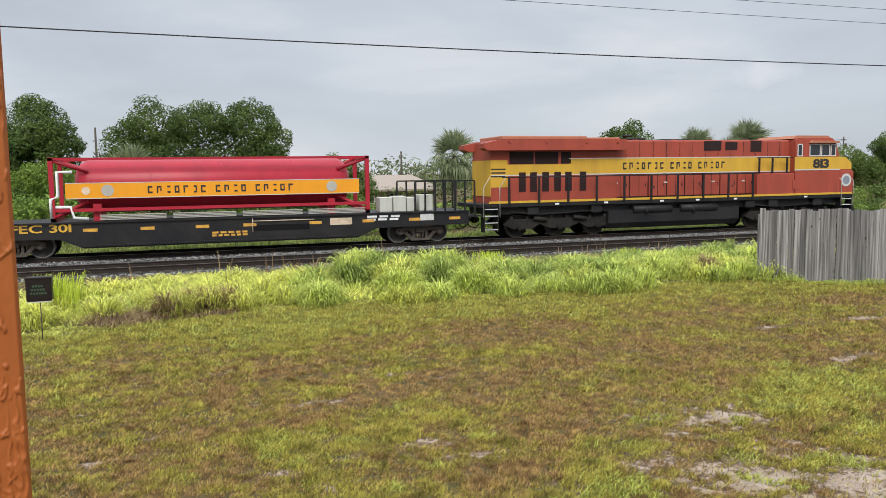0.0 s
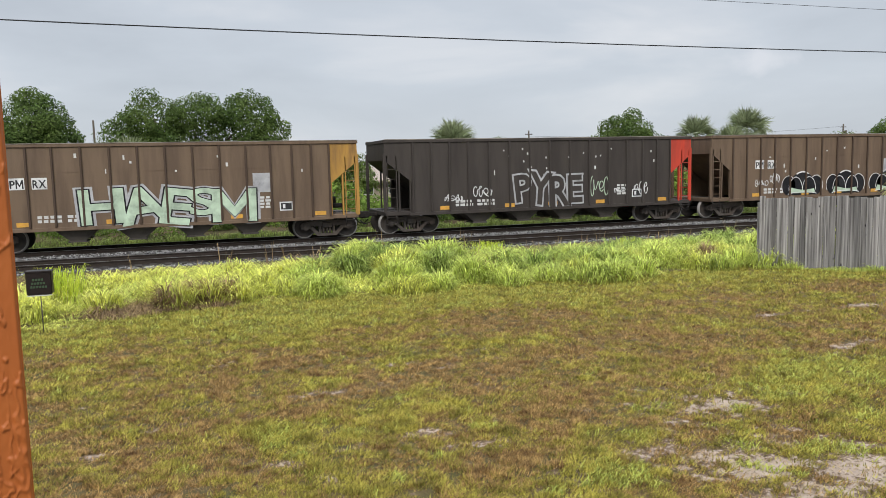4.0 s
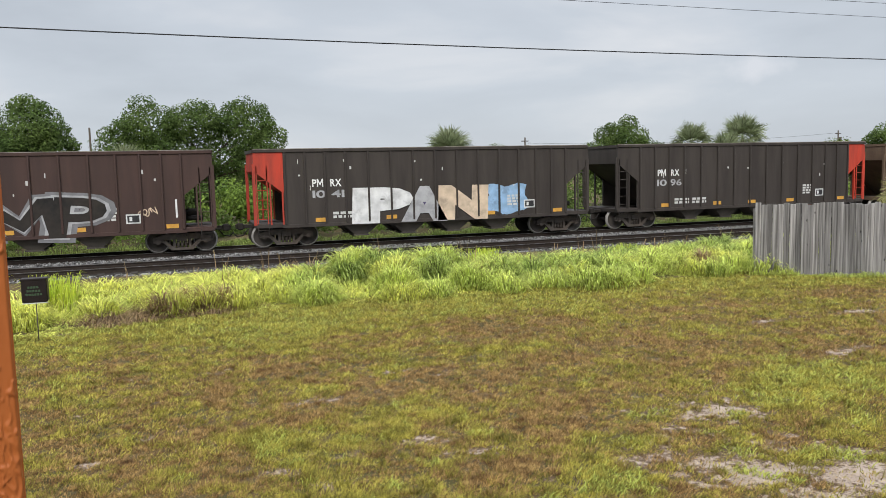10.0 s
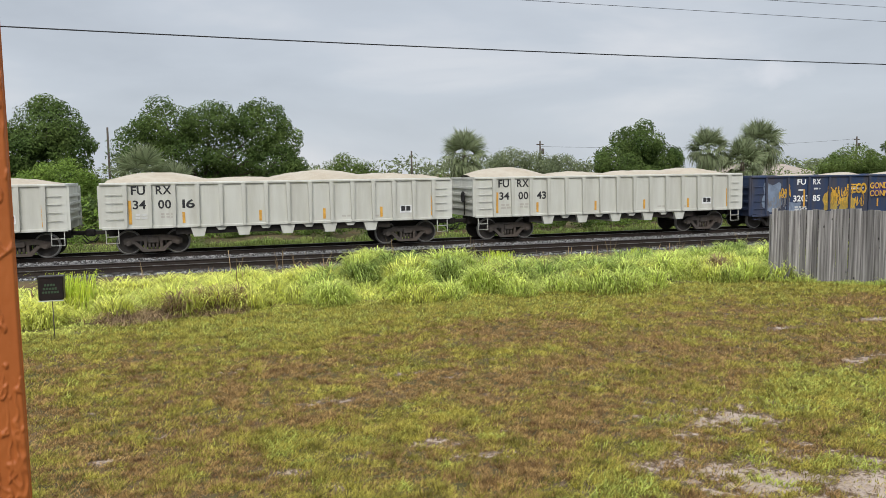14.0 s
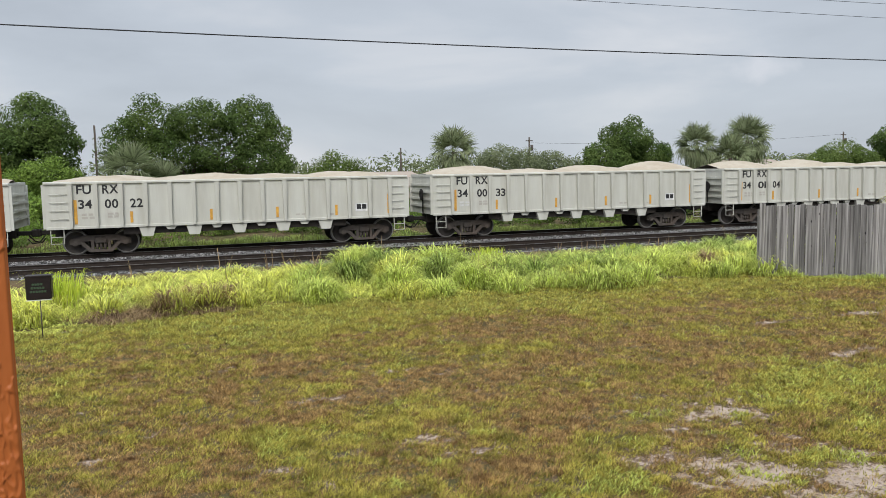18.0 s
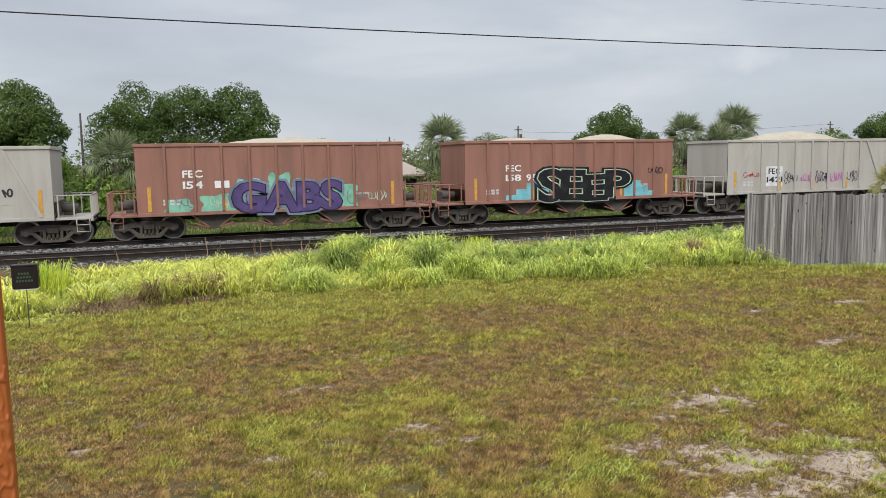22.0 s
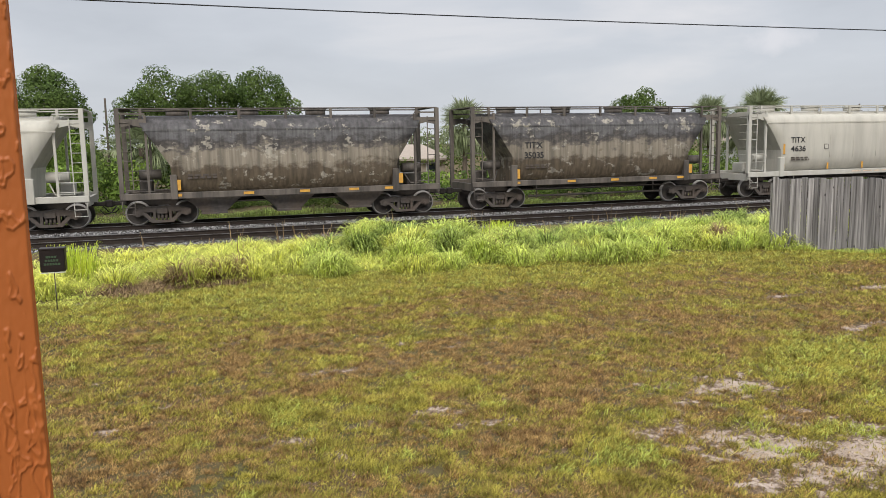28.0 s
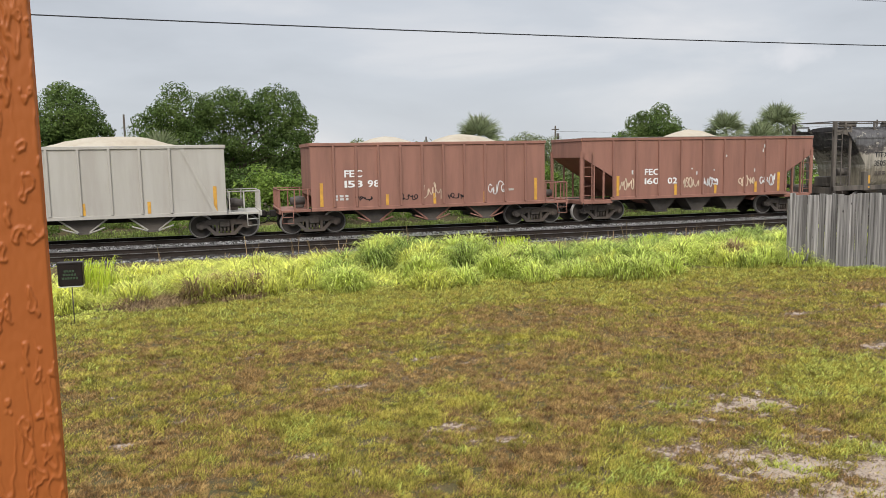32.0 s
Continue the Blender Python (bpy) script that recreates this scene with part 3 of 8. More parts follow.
def wire(y, za, zb, xa, xb, r, sag, name="overhead_wire"):
    f = Form()
    pts = [(xa + (xb - xa) * i / 16, y, za + (zb - za) * i / 16 - sag * 4 * (i / 16) * (1 - i / 16)) for i in range(17)]
    f.pipe(pts, r, 5)
    solid(name, f, "cable", "thin black overhead power cable", "cable", "overhead wires")


for px, py, ph in ((-18, 22, 7.1), (45, 22, 7.0), (-20, 30, 11.0), (70, 30, 11.2)):
    up = thing("utility_pole", "tall wooden pole carrying the overhead wires", "utility pole", "poles", pose(px, py, -0.3))
    part("shaft", Form().rod((0, 0.2, -0.3), (0, 0.2, ph + 0.5), 0.16, 10, 0.12), "bark", up)
    part("insulator", Form().rod((0, 0.2, ph + 0.1), (0, 0.0, ph + 0.1), 0.05, 8), "white_dull", up)
wire(22.0, 6.97, 6.86, -18, 45, 0.017, 0.33)
wire(30.0, 10.1, 10.1, -20, 70, 0.010, 0.15)
wire(30.0, 10.55, 10.85, -20, 70, 0.010, 0.1)

# small box on a thin stake in the grass
M["box_brown"] = surf("box_brown", (0.011, 0.0075, 0.007), (0.02, 0.013, 0.011), 0.45, scale=12)
M["sign_green"] = surf("sign_green", (0.05, 0.085, 0.045), rough=0.6)
sign = thing("yard_sign", "small dark brown box sign on a thin metal stake", "sign", at=pose(-2.68, 16.6, LAWN_Z))
part("box", Form().box(-0.225, 0.225, -0.12, 0.12, 0.74, 1.20, 0.02), "box_brown", sign, "dark brown box with pale lettering")
for j in range(3):
    tag = Form()
    for i in range(6 - j):
        tag.box(-0.15 + 0.05 * i + 0.02 * j, -0.115 + 0.05 * i + 0.02 * j, -0.126, -0.119, 0.88 + 0.07 * j, 0.92 + 0.07 * j)
    part("lettering", tag, "sign_green", sign)
part("lid", Form().box(-0.235, 0.235, -0.13, 0.13, 1.17, 1.21, 0.01), "box_brown", sign)
part("stake", Form().rod((0, 0, -0.05), (0, 0, 0.72), 0.010, 8), "truck_grey", sign)
part("trim", Form().box(-0.225, 0.225, -0.13, -0.121, 0.725, 0.742), "white_dull", sign)

# ---- the train: every car is a thing, built about its middle at rail height ----
TRAIN = []          # (thing, middle of the car in metres along the train)
HALF = 1.6


def rolling(label, category, x0, x1, name):
    ob = thing(name, label, category, "train cars")
    TRAIN.append((ob, (x0 + x1) / 2))
    return ob


def wheelset_form():
    f = Form().rod((0, -0.85, 0.457), (0, 0.85, 0.457), 0.08, 10)
    for s in (-1, 1):
        prof = [(0.05, 0.82), (0.13, 0.82), (0.15, 0.765), (0.34, 0.76), (0.375, 0.79), (0.412, 0.80), (0.457, 0.795), (0.46, 0.70), (0.485, 0.68), (0.47, 0.66), (0.38, 0.67), (0.12, 0.70), (0.05, 0.70)]
        f.lathe([(r, s * y) for r, y in prof], (0, 0.457), 28, [0, 0, 0, 0, 0, 1, 1, 1, 0, 0, 0, 0])
    return f


def truck_form():
    """Two cast side frames with their bearing ends, springs and bolster."""
    f = Form()
    for s in (-1, 1):
        y0, y1 = sorted((s * 0.94, s * 1.10))
        f.prism([(-1.02, 0.62), (-1.08, 0.56), (-1.06, 0.40), (-0.72, 0.40), (-0.66, 0.52), (0.66, 0.52), (0.72, 0.40), (1.06, 0.40), (1.08, 0.56), (1.02, 0.62),
                 (0.55, 0.74), (-0.55, 0.74)], y0, y1)
        f.prism([(-0.74, 0.46), (-0.60, 0.50), (-0.30, 0.20), (0.30, 0.20), (0.60, 0.50), (0.74, 0.46), (0.40, 0.10), (-0.40, 0.10)], y0, y1)
        f.box(-0.34, -0.24, y0, y1, 0.18, 0.56).box(0.24, 0.34, y0, y1, 0.18, 0.56)
        for x in (-0.14, 0, 0.14):
            f.rod((x, s * 1.02, 0.19), (x, s * 1.02, 0.45), 0.055, 8)
        for x in (-0.889, 0.889):
            f.rod((x, s * 0.9, 0.457), (x, s * 1.17, 0.457), 0.105, 12).rod((x, s * 1.17, 0.457), (x, s * 1.2, 0.457), 0.06, 8)
    f.box(-0.2, 0.2, -1.14, 1.14, 0.44, 0.66, 0.02)
    return f


WHEELSET = wheelset_form().mesh("wheelset", "wheel", "tread")
TRUCK = truck_form().mesh("truck", "truck_grey")
COUPLER = Form().box(-0.55, 0.1, -0.07, 0.07, 0.76, 0.92, 0.02).box(0.05, 0.32, -0.16, 0.13, 0.70, 0.98, 0.04).box(0.22, 0.38, -0.12, 0.0, 0.74, 0.94, 0.03).pipe(
    [(-0.1, 0.25, 0.75), (0.1, 0.3, 0.5), (0.35, 0.28, 0.45), (0.5, 0.22, 0.62)], 0.025, 6).mesh("coupler", "steel_dark")


def running_gear(car, half, centres):
    for x in centres:
        t = part("truck", TRUCK, None, car, at=pose(x, 0, 0))
        for d in (-0.889, 0.889):
            part("wheelset", WHEELSET, None, t, at=pose(d, 0, 0))
    for s in (-1, 1):
        part("coupler", COUPLER, None, car, at=pose(s * half, 0, 0, 0, 0, 0 if s > 0 else 180))


def ladder(car, x, y, z0, z1, w=0.42, mat="steel_dark", n=None):
    f = Form()
    n = n or max(2, int((z1 - z0) / 0.38))
    f.box(x - w / 2 - 0.02, x - w / 2 + 0.02, y - 0.02, y + 0.02, z0, z1).box(x + w / 2 - 0.02, x + w / 2 + 0.02, y - 0.02, y + 0.02, z0, z1)
    rails = part("ladder", f, mat, car)
    rung = Form().rod((x - w / 2, y, 0), (x + w / 2, y, 0), 0.016, 5).mesh("rung", mat)
    for i in range(n):
        part("rung", rung, None, rails, at=pose(0, 0, z0 + (i + 0.5) * (z1 - z0) / n))


def step_iron(car, x, mat, z1=1.05):
    part("step", Form().pipe([(x - 0.22, -HALF + 0.02, z1), (x - 0.22, -HALF, 0.5), (x + 0.22, -HALF, 0.5), (x + 0.22, -HALF + 0.02, z1)], 0.02, 5).rod(
        (x - 0.22, -HALF, 0.75), (x + 0.22, -HALF, 0.75), 0.018, 5), mat, car)


def letters(car, text, x, z, high, wide, mat="white", y=-HALF - 0.006, name="lettering"):
    part(name, word(text, x, z, high, wide, y, 0.04 if wide / len(text) > 0.31 else 0.022), mat, car)


def tag_bars(car, x, z, w, h, mat, rows=3, cols=3, seed=1, y=-HALF - 0.005, name="small_print"):
    part(name, bars(x, x + w, z, z + h, y, rows, cols, seed), mat, car)


def mark(car, x, z, w, h, mat="reflector", y=-HALF - 0.006, name="reflector"):
    part(name, Form().box(x, x + w, y - 0.004, y + 0.004, z, z + h), mat, car)


def graffiti(car, text, x0, x1, z0, z1, fill, edge, halo=None, sway=0.3, seed=1, y=-HALF, fat=0.05, inner=0.025):
    """A painted word: halo, outline and fill, a few millimetres apart."""
    n = len(text)
    y -= 0.012
    if halo:
        part("graffiti_halo", word(text, x0, z0, z1 - z0, x1 - x0, y, min(fat * 1.7, 0.13), 0.03 + 1.3 * fat, sway, 0.0015, seed), halo, car)
    part("graffiti_outline", word(text, x0, z0, z1 - z0, x1 - x0, y - 0.014, min(fat * 0.95, 0.075), 0.03 + 1.3 * fat, sway, 0.0015, seed), edge, car)
    part("graffiti_fill", word(text, x0, z0, z1 - z0, x1 - x0, y - 0.028, inner, 0.03 + 1.3 * fat, sway, 0.0015, seed), fill, car)


def scrawl(car, x0, x1, z0, z1, mat, turns=6, seed=1, y=-HALF - 0.006, thick=0.017):
    """A quick looping tag of spray paint that spells nothing."""
    rng = random.Random(seed)
    w, h, f = x1 - x0, z1 - z0, Form()
    pts = []
    for i in range(turns):
        c = x0 + w * (i + 0.5) / turns
        if rng.random() < 0.45:
            a0, rx, rz = rng.uniform(0, 6.28), w / turns * rng.uniform(0.3, 0.6), h * rng.uniform(0.2, 0.45)
            for j in range(7):
                pts.append((c + rx * math.cos(a0 + j), z0 + h * 0.5 + rz * math.sin(a0 + j)))
            continue
        for j in range(rng.choice((3, 4, 4, 5))):
            pts.append((c + w / turns * rng.uniform(-0.55, 0.55), z0 + h * (rng.uniform(0.62, 1.0) if j % 2 else rng.uniform(0.0, 0.4))))
    for _ in range(3):
        pts = [pts[0]] + [q for a, b in zip(pts, pts[1:]) for q in ((a[0] * 0.75 + b[0] * 0.25, a[1] * 0.75 + b[1] * 0.25), (a[0] * 0.25 + b[0] * 0.75, a[1] * 0.25 + b[1] * 0.75))] + [pts[-1]]
    v = []
    for i, p in enumerate(pts):
        q, o = pts[min(i + 1, len(pts) - 1)], pts[max(i - 1, 0)]
        d = Vector((q[0] - o[0], q[1] - o[1]))
        k = Vector((-d.y, d.x)).normalized() * thick if d.length > 1e-6 else Vector((0, thick))
        v += [(p[0] - k.x, y - 0.00012 * i, p[1] - k.y), (p[0] + k.x, y - 0.00012 * i, p[1] + k.y)]
    f.add(v, [(2 * i, 2 * i + 1, 2 * i + 3, 2 * i + 2) for i in range(len(pts) - 1)])
    part("graffiti_tag", f, mat, car)


def splash(car, x0, x1, z0, z1, mat, seed=1, y=-HALF - 0.005):
    """A ragged cloud of sprayed colour."""
    rng = random.Random(seed)
    n, cx, cz = 56, (x0 + x1) / 2, (z0 + z1) / 2
    v = []
    for i in range(n):
        a = 6.28319 * i / n
        k = (abs(math.cos(a)) ** 6 + abs(math.sin(a)) ** 6) ** (-1 / 6) * (0.9 + 0.10 * math.sin(5 * a + seed) + rng.uniform(-0.05, 0.02))
        v.append((cx + (x1 - x0) / 2 * k * math.cos(a), y, cz + (z1 - z0) / 2 * k * math.sin(a)))
    v.append((cx, y, cz))
    part("graffiti_cloud", Form().add(v, [(i, (i + 1) % n, n) for i in range(n)]), mat, car)


def dome_tag(car, x0, x1, z0, z1, y=-HALF - 0.012):
    """A painted dome in black with pale curved outlines and ears."""
    w, h, cx = (x1 - x0) / 2, z1 - z0, (x0 + x1) / 2

    def arc(f, ex, rx, rz, a0, a1, k, d):
        pts = [(ex + rx * math.cos(a0 + (a1 - a0) * i / 16), z0 + rz * math.sin(a0 + (a1 - a0) * i / 16)) for i in range(17)]
        v = []
        for i, q in enumerate(pts):
            o, n = pts[max(i - 1, 0)], pts[min(i + 1, 16)]
            t = Vector((n[0] - o[0], n[1] - o[1])).normalized() * k
            v += [(q[0] + t.y, y - d, q[1] - t.x), (q[0] - t.y, y - d, q[1] + t.x)]
        f.add(v, [(2 * i, 2 * i + 1, 2 * i + 3, 2 * i + 2) for i in range(16)])

    def lobe(ex, rx, rz, cz, d, mat, name):
        v = [(ex + rx * math.cos(6.28319 * i / 28), y - d, max(z0, cz + rz * math.sin(6.28319 * i / 28))) for i in range(28)]
        part(name, Form().add(v, [tuple(range(28))]), mat, car)

    def ring(f, ex, rx, rz, lift, a0, a1, k, d):
        g = Form()
        arc(g, ex, rx, rz, a0, a1, k, d)
        f.add([(q[0], q[1], q[2] + lift) for q in g.v], g.f)

    lobe(cx, 0.62 * w, 0.62 * h, z0 + 0.38 * h, 0.0, "g_black", "graffiti_fill")
    for s in (-1, 1):
        lobe(cx + s * 0.66 * w, 0.32 * w, 0.42 * h, z0 + 0.40 * h, 0.001 + 0.001 * s, "g_black", "graffiti_fill")
    part("graffiti_band", Form().add([(cx - 0.66 * w, y - 0.005, z0 + 0.08 * h), (cx + 0.66 * w, y - 0.005, z0 + 0.06 * h), (cx + 0.58 * w, y - 0.005, z0 + 0.26 * h), (cx + 0.1 * w, y - 0.005, z0 + 0.20 * h),
                                      (cx - 0.1 * w, y - 0.005, z0 + 0.22 * h), (cx - 0.56 * w, y - 0.005, z0 + 0.32 * h)], [tuple(range(6))]), "g_mint", car)
    f = Form()
    for s in (-1, 1):
        ring(f, cx + s * 0.68 * w, 0.33 * w, 0.44 * h, 0.40 * h, (-0.6 if s > 0 else 0.9), (2.2 if s > 0 else 3.75), 0.016, 0.008)
        ring(f, cx + s * 0.33 * w, 0.33 * w, 0.58 * h, 0.20 * h, 0.0, math.pi, 0.017, 0.010 + 0.001 * s)
    ring(f, cx, 0.55 * w, 0.62 * h, 0.38 * h, 1.0, 2.15, 0.03, 0.013)
    ring(f, cx, 0.70 * w, 0.10 * h, 0.02 * h, 0.0, math.pi, 0.02, 0.015)
    part("graffiti_outline", f, "g_white", car)


def sand_load(car, x0, x1, base, heaps, half=1.5, seed=0, mat="sand"):
    """Heaped aggregate: humps (x, height, half length) over a low level."""
    nx, ny = max(24, int((x1 - x0) / 0.22)), 14
    f, v = Form(), []
    for i in range(nx + 1):
        x = x0 + (x1 - x0) * i / nx
        for j in range(ny + 1):
            y = -half + 2 * half * j / ny
            across = max(0.0, 1 - (abs(y) / half) ** 1.7)
            h = 0
            for c, top, w in heaps:
                h = max(h, top * max(0.0, 1 - (abs(x - c) / w) ** 1.9))
            z = base + h * 0.85 * across + 0.035 * noise.noise((x * 2.2 + seed, y * 2.2, 0)) + 0.06 * noise.noise((x * 0.7 + seed, y * 0.7, 5))
            v.append((x, y, z))
    f.add(v, [(i * (ny + 1) + j, (i + 1) * (ny + 1) + j, (i + 1) * (ny + 1) + j + 1, i * (ny + 1) + j + 1) for i in range(nx) for j in range(ny)], 0, True)
    part("load", f, mat, car, "pale sand heaped above the sides")


def paint(name, base, dirt, amount=0.6, rough=0.6):
    """Car paint with rain streaks and grime."""
    M[name] = surf(name, base, tuple(0.8 * a + 0.2 * b for a, b in zip(base, dirt)), rough, scale=2.4, stretch=STREAK, amount=0.8, stain=dirt, stain_scale=1.1,
                   stain_amount=min(1.0, amount * 1.35), edges=(0.42, 0.66), bump=0.12, bump_scale=5)
    return name


paint("brown_a", (0.155, 0.107, 0.070), (0.092, 0.062, 0.043))
paint("brown_c", (0.115, 0.083, 0.057), (0.07, 0.05, 0.036))
paint("pale_rim", (0.30, 0.27, 0.23), (0.12, 0.10, 0.085), 0.8)
paint("rib_brown", (0.085, 0.055, 0.037), (0.05, 0.034, 0.025))
paint("brown_b", (0.054, 0.045, 0.039), (0.033, 0.027, 0.024))
paint("brown_red", (0.066, 0.038, 0.032), (0.045, 0.028, 0.024))
paint("brown_d", (0.092, 0.066, 0.048), (0.045, 0.035, 0.029), 0.75)
paint("car_black", (0.030, 0.031, 0.034), (0.055, 0.05, 0.046), 0.4)
paint("end_orange", (0.50, 0.21, 0.03), (0.16, 0.08, 0.04), 0.8)
paint("end_yellow", (0.40, 0.22, 0.05), (0.13, 0.075, 0.04), 0.8)
paint("end_red", (0.50, 0.055, 0.03), (0.18, 0.04, 0.03), 0.6)
paint("car_white", (0.53, 0.53, 0.475), (0.37, 0.355, 0.30), 0.40)
paint("car_blue", (0.024, 0.043, 0.095), (0.06, 0.055, 0.06), 0.75)
paint("rust_red", (0.301, 0.147, 0.109), (0.194, 0.100, 0.075), 0.5)
paint("hop_grey", (0.43, 0.41, 0.365), (0.35, 0.32, 0.28), 0.5)
paint("hop_blue", (0.215, 0.24, 0.285), (0.15, 0.165, 0.19), 0.4)
paint("cov_grey", (0.48, 0.46, 0.395), (0.35, 0.33, 0.285), 0.5)
for nm, c in (("g_white", (0.75, 0.75, 0.74)), ("g_black", (0.012, 0.012, 0.014)), ("g_red", (0.42, 0.03, 0.045)), ("g_pink", (0.62, 0.34, 0.52)), ("g_orange", (0.72, 0.33, 0.14)),
              ("g_peach", (0.70, 0.55, 0.40)), ("g_blue", (0.32, 0.50, 0.72)), ("g_cyan", (0.22, 0.55, 0.62)), ("g_green", (0.25, 0.55, 0.40)), ("g_mint", (0.50, 0.63, 0.47)), ("g_purple", (0.10, 0.07, 0.20)),
              ("g_plum", (0.04, 0.015, 0.06)), ("g_grey", (0.22, 0.22, 0.23)), ("g_silver", (0.45, 0.45, 0.46)), ("g_yellow", (0.70, 0.40, 0.05)), ("g_magenta", (0.55, 0.16, 0.42)), ("g_cream", (0.50, 0.47, 0.43)), ("g_haze", (0.20, 0.25, 0.33)), ("g_ochre", (0.42, 0.30, 0.07))):
    M[nm] = surf(nm, c, tuple(0.62 * k for k in c), 0.6, scale=2.6, amount=0.9, stain=tuple(0.35 * k + 0.03 for k in c), stain_scale=2.0, stain_amount=0.6, edges=(0.52, 0.66))


def coal_hopper(x0, x1, top, body, label, end0=None, end1=None, ribs=12, cut=1.15, chutes=4, heaps=(), zb=0.88, seed=0, name="hopper_car", rib_mat=None):
    """An open-top hopper with slope-sheet ends; end0 and end1 paint its end panels."""
    car = rolling(label, "hopper car", x0, x1, name)
    b = (x1 - x0) / 2
    zt, zl = top - 0.85, top - 1.75
    for s in (-1, 1):
        y0, y1 = sorted((s * HALF, s * (HALF - 0.03)))
        part("side", Form().prism([(-b + cut, zb), (b - cut, zb), (b - cut, top - 0.1), (-b + cut, top - 0.1)], y0, y1), body, car)
    for s, m in ((-1, end0), (1, end1)):
        pts = [(s * (b - cut), zl), (s * b, zt), (s * b, top - 0.1), (s * (b - cut), top - 0.1)]
        if s < 0:
            pts = pts[::-1]
        for w in (-1, 1):
            y0, y1 = sorted((w * HALF, w * (HALF - 0.03)))
            part("end_panel", Form().prism(pts, y0, y1), m or body, car, "painted end panel" if m else "")
        # end wall and slope sheet
        q = Form()
        q.add([(s * b, -HALF + 0.03, top - 0.1), (s * b, HALF - 0.03, top - 0.1), (s * b, HALF - 0.03, zt), (s * b, -HALF + 0.03, zt), (s * (b - 3.4), HALF - 0.03, 0.75), (s * (b - 3.4), -HALF + 0.03, 0.75)],
              [(0, 1, 2, 3), (3, 2, 4, 5)])
        part("slope_sheet", q, m or body, car)
        for w in (-1, 1):
            y = w * (HALF - 0.06)
            for d, k, z1 in ((0, 0.06, zt + 0.3), (0.62, 0.03, zt - 0.2), (1.1, 0.03, zt - 0.6)):
                part("end_post", Form().box(s * (b - d) - k, s * (b - d) + k, y - 0.05, y + 0.05, 0.95, z1), m or body, car)
        part("end_sill", Form().box(*sorted((s * (b - cut), s * b)), -HALF + 0.02, HALF - 0.02, 0.82, 1.0, 0.02), body, car)
        ladder(car, s * (b - 0.3), -HALF + 0.02, 1.0, zt + 0.2, 0.4, m or body)
        step_iron(car, s * (b - 0.3), "steel_dark", 0.9)
    part("top_chord", Form().box(-b, b, -HALF - 0.05, -HALF + 0.07, top - 0.12, top, 0.015).box(-b, b, HALF - 0.07, HALF + 0.05, top - 0.12, top, 0.015).box(
        -b - 0.04, -b + 0.06, -HALF, HALF, top - 0.12, top).box(b - 0.06, b + 0.04, -HALF, HALF, top - 0.12, top), body, car)
    part("side_sill", Form().box(-b + cut - 0.1, b - cut + 0.1, -HALF - 0.03, -HALF + 0.06, zb - 0.08, zb + 0.06, 0.01).box(-b + cut, b - cut, HALF - 0.06, HALF + 0.03, zb - 0.08, zb + 0.06), body, car)
    # paler mottled strip along both top chords
    part("rim", Form().box(-b, b, -HALF - 0.055, -HALF + 0.02, top + 0.001, top + 0.028).box(-b, b, HALF - 0.02, HALF + 0.055, top + 0.001, top + 0.028), "pale_rim", car, "paler top edge")
    crng = random.Random(seed + 300)
    for _ in range(9):
        q = crng.uniform(-b + cut + 0.3, b - cut - 0.5)
        part("chip", Form().box(q, q + crng.uniform(0.03, 0.09), -HALF - 0.009, -HALF - 0.002, *(lambda z: (z, z + crng.uniform(0.05, 0.2)))(crng.uniform(2.0, top - 0.5))), "white_dull", car)
    rib_mat = rib_mat or ("rib_brown" if body in ("brown_a", "brown_c") else None)
    rib = Form().box(-0.04, 0.04, -HALF - 0.075, -HALF, zb + 0.06, top - 0.12, 0.015).mesh("rib", M[rib_mat or body])
    spots = [-b + cut + (2 * b - 2 * cut) * i / (ribs - 1) for i in range(ribs)]
    if ribs >= 12 and cut == 1.15:
        spots = [q * b / 7.4 for q in (-6.2, -5.4, -4.59, -3.75, -2.8, -1.84, -0.88, 0.08, 1.06, 2.04, 3.02, 3.95, 4.78, 5.54, 6.25)]
    for q in spots:
        part("rib", rib, None, car, at=pose(q, 0, 0))
    if body in ("brown_a", "brown_c"):
        part("seam", Form().box(-b + cut, b - cut, -HALF - 0.008, -HALF, 2.94, 2.96), body, car)
    part("centre_sill", Form().box(-b + 0.1, b - 0.1, -0.3, 0.3, 0.72, 1.02), "steel_dark", car)
    w = (2 * b - 6.6) / chutes
    for i in range(chutes):
        x = -b + 3.3 + w * (i + 0.5)
        c = Form()
        for y0, y1 in ((-1.35, -0.3), (0.3, 1.35)):
            h = min(0.46 * w, 0.85)
            c.add([(x - h, y0, zb), (x + h, y0, zb), (x + h, y1, zb), (x - h, y1, zb), (x - 0.26, y0 + 0.15, 0.38), (x + 0.26, y0 + 0.15, 0.38), (x + 0.26, y1 - 0.1, 0.38), (x - 0.26, y1 - 0.1, 0.38)],
                  [(0, 1, 5, 4), (1, 2, 6, 5), (2, 3, 7, 6), (3, 0, 4, 7), (4, 5, 6, 7)])
            c.box(x - 0.34, x + 0.34, y0 + 0.1, y1 - 0.05, 0.33, 0.38)
        part("chute", c, "chute_steel", car)
    part("brake_cylinder", Form().rod((b - 1.3, 0.3, 1.5), (b - 0.6, 0.3, 1.5), 0.16, 12), "steel_dark", car)
    part("air_tank", Form().rod((b - 1.2, -0.5, 1.3), (b - 0.4, -0.5, 1.3), 0.1, 10), "steel_dark", car)
    running_gear(car, b + 0.3, (-b + 1.25, b - 1.25))
